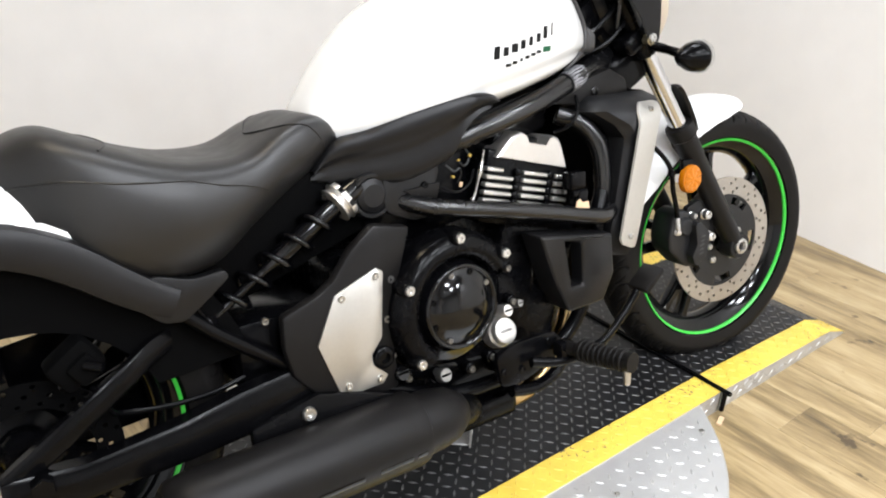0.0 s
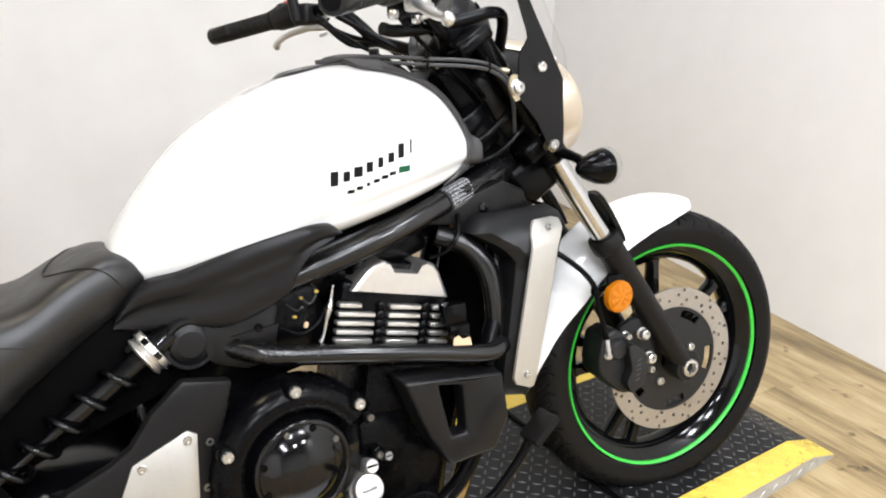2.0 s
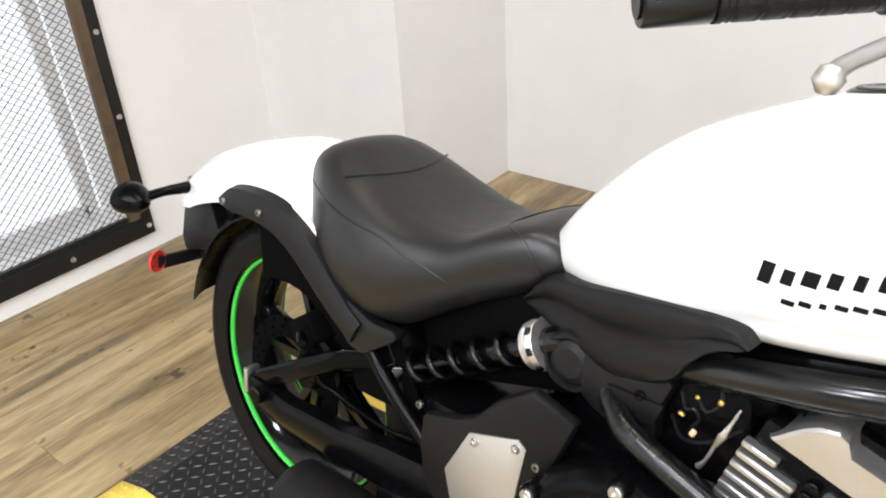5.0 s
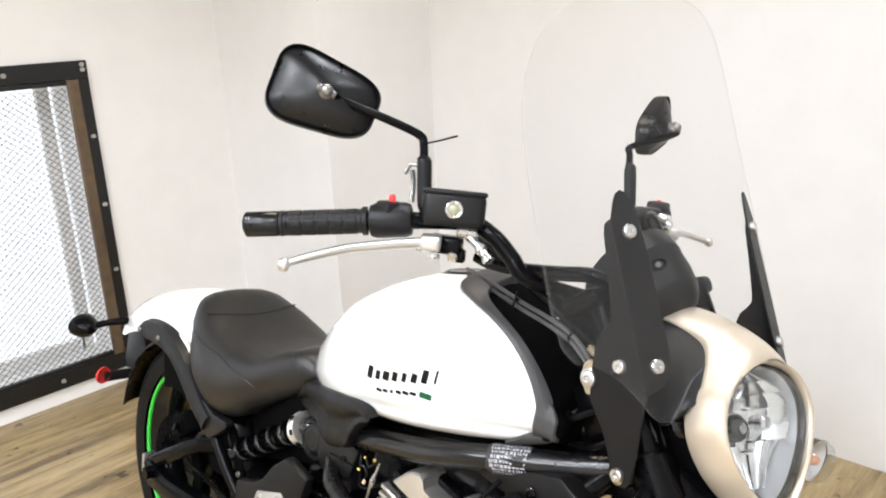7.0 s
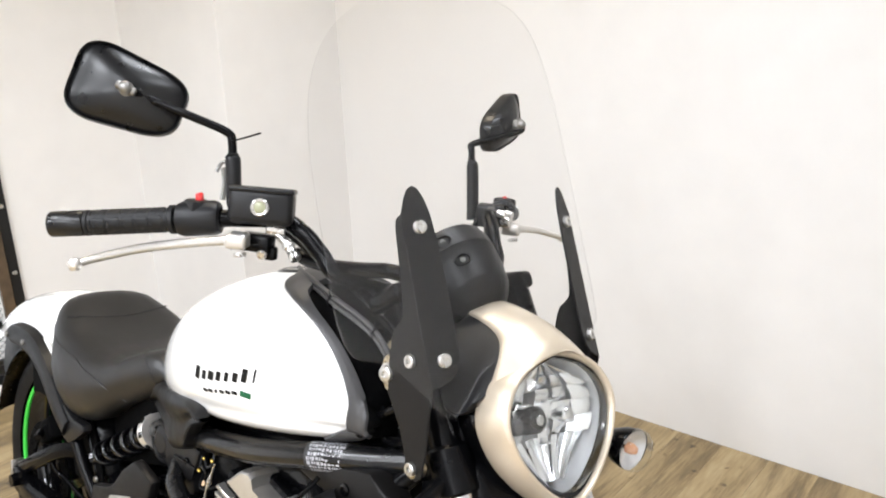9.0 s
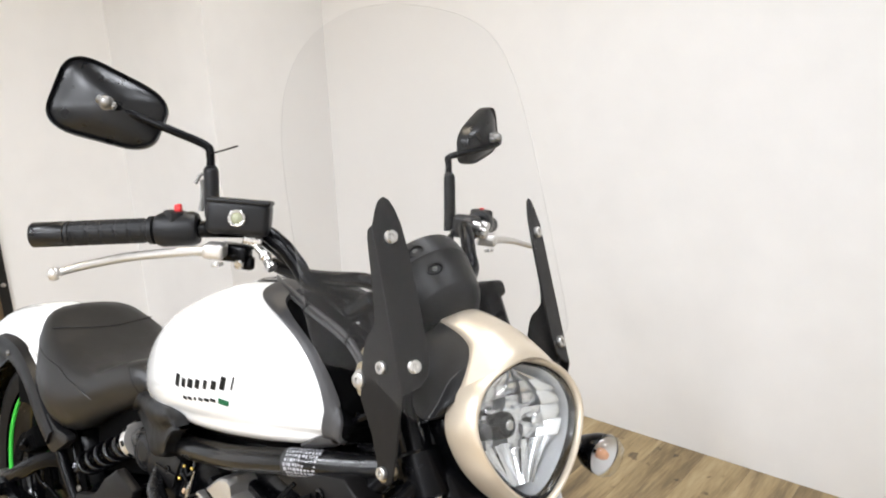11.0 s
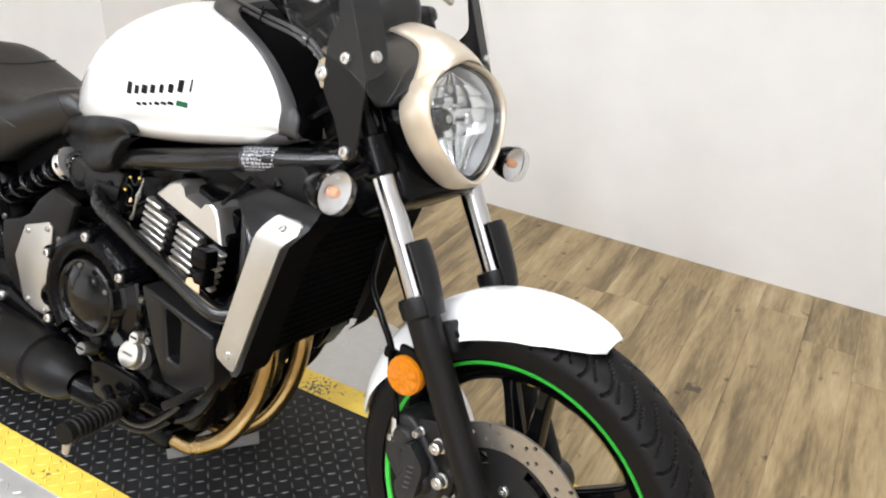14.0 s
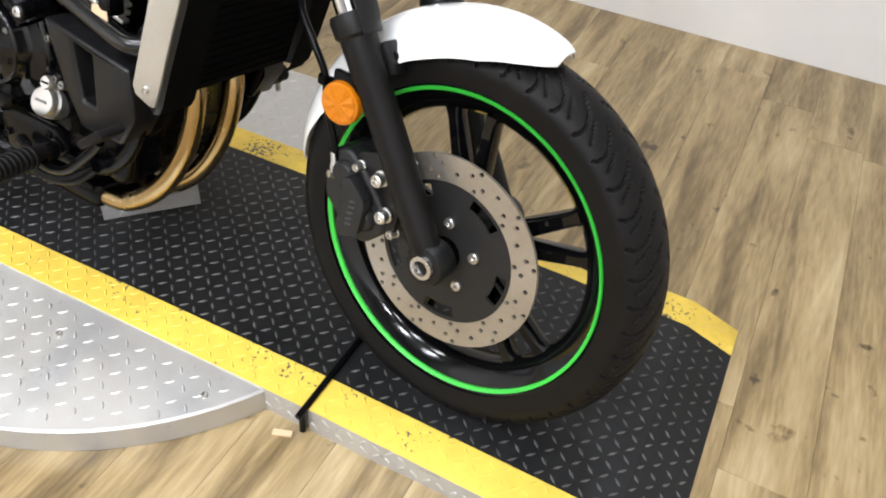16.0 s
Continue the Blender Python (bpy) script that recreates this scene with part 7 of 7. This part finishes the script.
for z, h in ((WZ0 + 0.022, 0.02), (WZ1 - 0.022, 0.02)):
    bm = box(B(), (fx + 0.0, (WY0 + WY1) / 2, z), (0.02, WY1 - WY0 - 0.04, h), None, 0.002, 1)
    part("mesh_retainer", bm, FRAME_STEEL, win)
# expanded mesh: wavy strands that touch in diamonds
SY, SZ = 0.03, 0.0125
verts, faces = [], []
y_lo, y_hi = WY0 + 0.02, WY1 - 0.018
n = int((y_hi - y_lo) / (SY / 2))
rows = int((WZ1 - WZ0 - 0.06) / SZ)
for r in range(rows):
    z0 = WZ0 + 0.03 + r * SZ
    base = len(verts)
    for k in range(n + 1):
        y = y_lo + k * SY / 2
        z = z0 + (SZ / 2 - 0.001 if (k + r) % 2 else -SZ / 2 + 0.001)
        for dx, dz in ((0.0, -0.0011), (0.004, -0.0002), (0.0035, 0.0016), (-0.0005, 0.0009)):
            verts.append((fx + 0.002 + dx, y, z + dz))
    for k in range(n):
        a, b = base + 4 * k, base + 4 * k + 4
        for q in range(4):
            faces.append((a + q, a + (q + 1) % 4, b + (q + 1) % 4, b + q))
me = bpy.data.meshes.new("steel_mesh")
me.from_pydata(verts, [], faces)
me.materials.append(mat("mesh_steel", (0.03, 0.03, 0.032), 0.4, 0.5))
tagged(piece("steel_mesh", me, win, label="grey expanded metal mesh"), kind="stuff")
# inner casing and the bright pane behind
bm = box(B(), (X0 - 0.17, WY1 - 0.05, (WZ0 + WZ1) / 2), (0.03, 0.05, WZ1 - WZ0 - 0.02), None, 0.004)
part("window_casing", bm, WALL, win, "white inner window casing")
bm = box(B(), (X0 - 0.17, (WY0 + WY1) / 2, WZ0 + 0.035), (0.03, WY1 - WY0 - 0.12, 0.05), None, 0.004)
part("window_casing", bm, WALL, win, "white inner window casing")
DAY = bpy.data.materials.new("daylight_haze")
DAY.use_nodes = True
nt = DAY.node_tree
em = nt.nodes.new("ShaderNodeEmission")
em.inputs["Color"].default_value, em.inputs["Strength"].default_value = (0.93, 0.96, 1.0, 1), 1.8
nt.links.new(em.outputs[0], nt.nodes["Material Output"].inputs["Surface"])
bm = box(B(), (X0 - 0.24, (WY0 + WY1) / 2, (WZ0 + WZ1) / 2), (0.01, WY1 - WY0 + 0.2, WZ1 - WZ0 + 0.2))
tagged(new("backdrop", finish(bm, "backdrop", DAY)), "pale daylight outside the window", "backdrop", kind="structure")

# ---- hinge pin across the platform ----
pin = thing("hinge_pin", "bent black steel hinge pin across the platform edge", "pin")
part("rod", tube(B(), [(HX, PY1, 0.004), (HX, 0.1, 0.004), (HX, PY0 + 0.002, 0.004), (HX, PY0 - 0.008, 0.001), (HX - 0.001, PY0 - 0.0105, -0.012), (HX - 0.002, PY0 - 0.011, -0.05)], 0.0062, 10), BLACK_PAINT, pin)
bm = box(B(), (HX - 0.032, PY0 - 0.03, FLOOR + 0.0035), (0.035, 0.012, 0.005), Matrix.Rotation(radians(20), 4, "Z"), 0.001, 1)
tagged(new("shim", finish(bm, "shim", TAN)), "small tan wooden shim on the floor", "shim")
for x, y in ((0.735, -0.3), (0.955, -0.305), (1.27, -0.285), (0.98, -0.475), (0.62, -0.42)):
    piece("screw", BOLT_S, turntable, Matrix.Translation((x, y, -0.0055)))

# ---- checker-plate prop under the engine ----
prop = thing("engine_prop", "folded bright checker-plate prop under the engine", "prop", pose(0.855, 0.055, 0, 0, 0, 48))
bm = box(B(), (0, -0.012, 0.037), (0.2, 0.005, 0.072), None, 0.001, 1)
part("front_plate", bm, SILVER_PLATE, prop)
bm = slab(B(), [(-0.1, 0.05, 0.002), (0.1, 0.05, 0.002), (0.09, 0.05, 0.105), (0.0, 0.05, 0.085), (-0.06, 0.05, 0.11)], (0, 0.005, 0), 0.001, 1)
part("rear_plate", bm, SILVER_PLATE, prop)
bm = box(B(), (0, 0.02, 0.004), (0.19, 0.058, 0.005), None, 0.001, 1)
part("base_plate", bm, SILVER_PLATE, prop)
verts, faces = [], []
for i in range(8):
    for j in range(3):
        x, z = -0.086 + 0.0245 * i, 0.014 + 0.0225 * j
        a = radians(45 if (i + j) % 2 else -45)
        c, s = math.cos(a), math.sin(a)
        k = len(verts)
        for u, v, q in ((0.0105, 0, 0), (0, 0.0028, 0), (-0.0105, 0, 0), (0, -0.0028, 0), (0.0058, 0, 0.0013), (-0.0058, 0, 0.0013)):
            verts.append((x + u * c - v * s, -0.0145 - q, z + u * s + v * c))
        faces += [(k, k + 1, k + 4), (k + 1, k + 5, k + 4), (k + 1, k + 2, k + 5), (k + 2, k + 3, k + 5), (k + 3, k + 4, k + 5), (k + 3, k, k + 4)]
me = bpy.data.meshes.new("lug_pattern")
me.from_pydata(verts, [], faces)
me.materials.append(SILVER_PLATE)
tagged(piece("lug_pattern", me, prop), kind="stuff")

# ---- foot controls ----
for s in (-1, 1):
    bm = slab(B(), xz(rounded([(0.76, 0.285), (0.8, 0.3), (0.9, 0.3), (0.93, 0.27), (0.9, 0.24), (0.82, 0.215), (0.77, 0.22)]), s * 0.2), (0, s * -0.014, 0), 0.003)
    hanger = part("peg_hanger", bm, BLACK_PAINT, bike, "black footpeg hanger plate")
    for x, z in ((0.775, 0.25), (0.885, 0.285), (0.82, 0.245)):
        piece("bolt", BOLT_K, hanger, axis_frame((x, s * 0.2, z), (0, s, 0)))
    pa, pb = Vector((0.905, s * 0.205, 0.27)), Vector((0.935, s * 0.372, 0.281))
    prof = [(0.0, 0), (0.014, 0.002), (0.014, 0.05)]
    L2 = (pb - pa).length
    for k in range(9):
        h = 0.055 + k * (L2 - 0.07) / 9
        prof += [(0.0195, h), (0.021, h + 0.002), (0.021, h + 0.008), (0.0175, h + 0.0105)]
    prof += [(0.019, L2 - 0.01), (0.019, L2), (0.0, L2)]
    peg = part("footpeg", lathe(B(), prof, axis_frame(pa, pb - pa), 20), RUBBER, bike, "ribbed black rubber footpeg")
    cyl(bm := B(), pb + Vector((-0.004, s * -0.01, -0.015)), pb + Vector((-0.006, s * -0.008, -0.045)), 0.0075, 0.006, n=12, bev=0.002)
    part("feeler", bm, STEEL, peg, "bright feeler stud")
    box(bm := B(), pa + Vector((0, s * 0.018, 0)), (0.036, 0.03, 0.03), None, 0.006)
    part("peg_clevis", bm, BLACK_PAINT, peg)
tube(bm := B(), [(0.83, -0.215, 0.26), (0.9, -0.235, 0.25), (0.98, -0.25, 0.27), (1.04, -0.255, 0.32), (1.075, -0.255, 0.36)], [0.011, 0.009, 0.008, 0.008, 0.009], 10)
pedal = part("brake_pedal", bm, BLACK_PAINT, bike, "black brake pedal arm")
box(bm := B(), (1.09, -0.262, 0.378), (0.06, 0.05, 0.014), Matrix.Rotation(radians(-38), 4, "Y"), 0.004)
part("pedal_pad", bm, RUBBER, pedal, "ribbed rubber pedal pad")
tube(bm := B(), [(0.8, -0.19, 0.2), (0.86, -0.19, 0.19), (0.92, -0.185, 0.205), (0.96, -0.17, 0.24)], 0.012, 12)
part("frame_cradle", bm, BLACK_PAINT, bike)
for s in (-1, 1):
    tube(bm := B(), [(1.07, s * 0.15, 0.49), (1.06, s * 0.15, 0.4), (1.02, s * 0.145, 0.29), (0.95, s * 0.14, 0.225), (0.85, s * 0.13, 0.2), (0.7, s * 0.12, 0.2), (0.56, s * 0.12, 0.26)], 0.015, 14)
    part("cradle_tube", bm, BLACK_PAINT, bike)

# ---- side stand on the far side ----
tube(bm := B(), [(0.62, 0.13, 0.24), (0.66, 0.2, 0.14), (0.7, 0.262, 0.063)], [0.014, 0.012, 0.011], 12)
stand = part("side_stand", bm, BLACK_PAINT, bike, "black side stand, folded out")
box(bm := B(), (0.7, 0.272, 0.06), (0.06, 0.045, 0.008), Matrix.Rotation(radians(11), 4, "X"), 0.003)
part("stand_foot", bm, BLACK_PAINT, stand)

# ---- tail ----
tube(bm := B(), [(-0.28, 0, 0.56), (-0.34, 0, 0.5), (-0.4, 0, 0.43), (-0.43, 0, 0.4)], [0.03, 0.022, 0.014, 0.012], 10)
holder = part("plate_holder", bm, BLACK_PLASTIC, bike, "black number plate holder")
box(bm := B(), (-0.44, 0, 0.405), (0.012, 0.22, 0.03), None, 0.004)
part("plate_bar", bm, BLACK_PLASTIC, holder)
bm = lathe(B(), [(0.024, 0), (0.024, 0.006), (0.02, 0.009), (0, 0.0095)], axis_frame((-0.425, -0.115, 0.415), (-1, -0.4, 0)), 20)
part("rear_reflector", bm, RED, holder, "round red reflector")

bm = slab(B(), xz([(-0.4, 0.6), (-0.33, 0.6), (-0.29, 0.51), (-0.3, 0.465), (-0.42, 0.43), (-0.432, 0.46)], -0.055), (0, 0.11, 0), 0.006, 2)
part("tail_bracket", bm, BLACK_PLASTIC, holder, "black tail bracket under the mudguard")

# ---- small details ----
# key in the lock, reserve lever and cable tie on the right mirror stem
tube(bm := B(), [U(0.905, -0.2, 1.205), U(0.93, -0.2, 1.21), U(0.965, -0.19, 1.222)], 0.0013, 6)
spart("cable_tie", bm, BLACK_PAINT, bar, "black cable tie with a loose tail")
tube(bm := B(), [U(0.895, -0.2, 1.12), U(0.89, -0.195, 1.145), U(0.885, -0.195, 1.165)], 0.004, 8)
tube(bm, [U(0.875, -0.2, 1.158), U(0.878, -0.193, 1.172), U(0.89, -0.187, 1.17), U(0.893, -0.188, 1.156)], 0.003, 8)
spart("helmet_hook", bm, DULL_STEEL, bar, "small bent metal hook")

# decal on the tank: stand-in bars in place of the maker's name, and a green mark
def decal(x, v, w, h, material, lean=0.12, steps=3):
    bm = B()
    rows = []
    q0, _ = tank_side(x, v)
    for k in range(steps + 1):
        row = []
        for z in (-1, -0.33, 0.33, 1):
            xx = x + w * (k / steps - 0.5) + lean * h * z * 0.5
            tgt = q0.z + h * 0.5 * z + (xx - x) * 0.0
            lo_v, hi_v = -0.9, 0.95
            for _ in range(22):
                mid = (lo_v + hi_v) / 2
                if tank_side(xx, mid)[0].z < tgt:
                    lo_v = mid
                else:
                    hi_v = mid
            p, nr = tank_side(xx, lo_v)
            row.append(p + nr * 0.0012)
        rows.append(row)
    return loft(bm, rows, closed=False)


base_v = 0.14
for k, wd in enumerate((0.018, 0.016, 0.021, 0.016, 0.013, 0.016, 0.016, 0.005)):
    x = 0.8075 + 0.0196 * k
    t, b, w = tank_at(x)
    tall = 0.0215 if k in (0, 6, 7) else 0.015
    zc = 0.827 + 0.0196 * k * 0.235 + (0.0035 if k in (0, 6, 7) else 0)
    lo_v, hi_v = -0.9, 0.95
    for _ in range(22):
        mid = (lo_v + hi_v) / 2
        if tank_side(x, mid)[0].z < zc:
            lo_v = mid
        else:
            hi_v = mid
    part("decal_bar", decal(x, lo_v, wd * 0.68, tall, LETTER), LETTER, tank, "black decal bar")
for k, wd in enumerate((0.012, 0.011, 0.006, 0.011, 0.012, 0.012, 0.022)):
    x = 0.832 + 0.0148 * k + (0.008 if k == 6 else 0)
    zc = 0.808 + 0.0148 * k * 0.235
    lo_v, hi_v = -0.9, 0.95
    for _ in range(22):
        mid = (lo_v + hi_v) / 2
        if tank_side(x, mid)[0].z < zc:
            lo_v = mid
        else:
            hi_v = mid
    green = k == 6
    part("decal_bar", decal(x, lo_v, wd, 0.0095 if green else 0.0055, LETTER), LETTER_GREEN if green else LETTER, tank, "green decal mark" if green else "thin dark decal bar")
# sticker wound round the frame tube
fr2 = axis_frame((1.055, -0.094, 0.76), (0.94, 0.34, 0.19))
bm = lathe(B(), [(0.0212, -0.034), (0.0214, -0.033), (0.0214, 0.033), (0.0212, 0.034)], fr2, 28)
stick = part("tube_sticker", bm, INK, bike, "printed sticker round the frame tube")
rs = random.Random(7)
for r in range(20):
    h = -0.031 + rs.uniform(0, 0.006)
    while h < 0.028:
        w = rs.uniform(0.0015, 0.006)
        a0, da = 2 * math.pi * r / 20, rs.uniform(0.16, 0.26)
        rows = [[fr2 @ Vector((0.0218 * math.cos(a), 0.0218 * math.sin(a), hh)) for a in (a0, a0 + da / 2, a0 + da)] for hh in (h, h + w)]
        part("print_bar", loft(B(), rows, closed=False), STICKER, stick, "unreadable grey print bar")
        h += w + rs.uniform(0.0008, 0.0025)
# tan tag and connectors seen past the shock
box(bm := B(), (0.2, -0.06, 0.44), (0.04, 0.004, 0.016), None, 0.001, 1)
part("tag", bm, TAN, bike, "small tan tag")
for x, y, z in ((0.354, -0.128, 0.448),):
    piece("bolt", BOLT_D, bike, axis_frame((x, y, z), (0, -1, 0)))
# wiring behind the fork
for pts, r in (
    ([(1.1, -0.06, 0.83), (1.15, -0.075, 0.86), (1.2, -0.07, 0.9), (1.22, -0.05, 0.95)], 0.006),
    ([(1.12, -0.05, 0.8), (1.17, -0.07, 0.82), (1.22, -0.075, 0.86), (1.25, -0.06, 0.9)], 0.005),
    ([(1.09, 0.05, 0.83), (1.15, 0.06, 0.86), (1.2, 0.06, 0.9)], 0.006),
):
    tube(bm := B(), pts, r, 8)
    part("wire", bm, BLACK_PAINT, bike)
box(bm := B(), (1.15, 0, 0.86), (0.06, 0.09, 0.08), Matrix.Rotation(radians(-30), 4, "Y"), 0.008)
part("wiring_box", bm, BLACK_PAINT, bike)

# small connectors and a tan tag among the wiring beside the cylinder head
for p, size, material, note in (
    ((0.778, -0.12, 0.652), (0.007, 0.005, 0.006), GOLD, "small yellow connector"),
    ((0.752, -0.12, 0.647), (0.006, 0.005, 0.005), GOLD, "small yellow connector"),
    ((0.738, -0.12, 0.619), (0.008, 0.005, 0.005), GOLD, "small yellow connector"),
    ((0.755, -0.12, 0.602), (0.007, 0.004, 0.01), TAN, "small tan tag"),
):
    part("connector", box(B(), p, size, Matrix.Rotation(radians(20), 4, "Y"), 0.0015, 1), material, engine, note)
for pts in ([(0.73, -0.11, 0.64), (0.742, -0.12, 0.628), (0.752, -0.122, 0.632), (0.758, -0.118, 0.62), (0.75, -0.115, 0.605)], [(0.77, -0.11, 0.67), (0.778, -0.118, 0.65), (0.765, -0.12, 0.635), (0.752, -0.118, 0.646)], [(0.72, -0.1, 0.6), (0.745, -0.12, 0.59), (0.775, -0.118, 0.6), (0.8, -0.1, 0.62)]):
    part("wire", tube(B(), pts, 0.0022, 6), BLACK_PLASTIC, engine)
for s in (-1, 1):
    part("gusset_facet", slab(B(), [(0.637, s * 0.11, 0.609), (0.714, s * 0.11, 0.613), (0.706, s * 0.11, 0.585), (0.69, s * 0.11, 0.579)], (0, s * 0.005, 0), 0.002, 2), BRACKET, bike)
slab(bm := B(), [(0.981, -0.177, 0.516), (0.986, -0.177, 0.538), (0.996, -0.176, 0.541), (1.003, -0.176, 0.533), (1.017, -0.177, 0.534), (1.019, -0.178, 0.518), (1.006, -0.179, 0.511), (0.99, -0.179, 0.509)], (0, -0.0012, 0))
part("paper_tag", bm, TAN, engine, "torn tan paper tag")
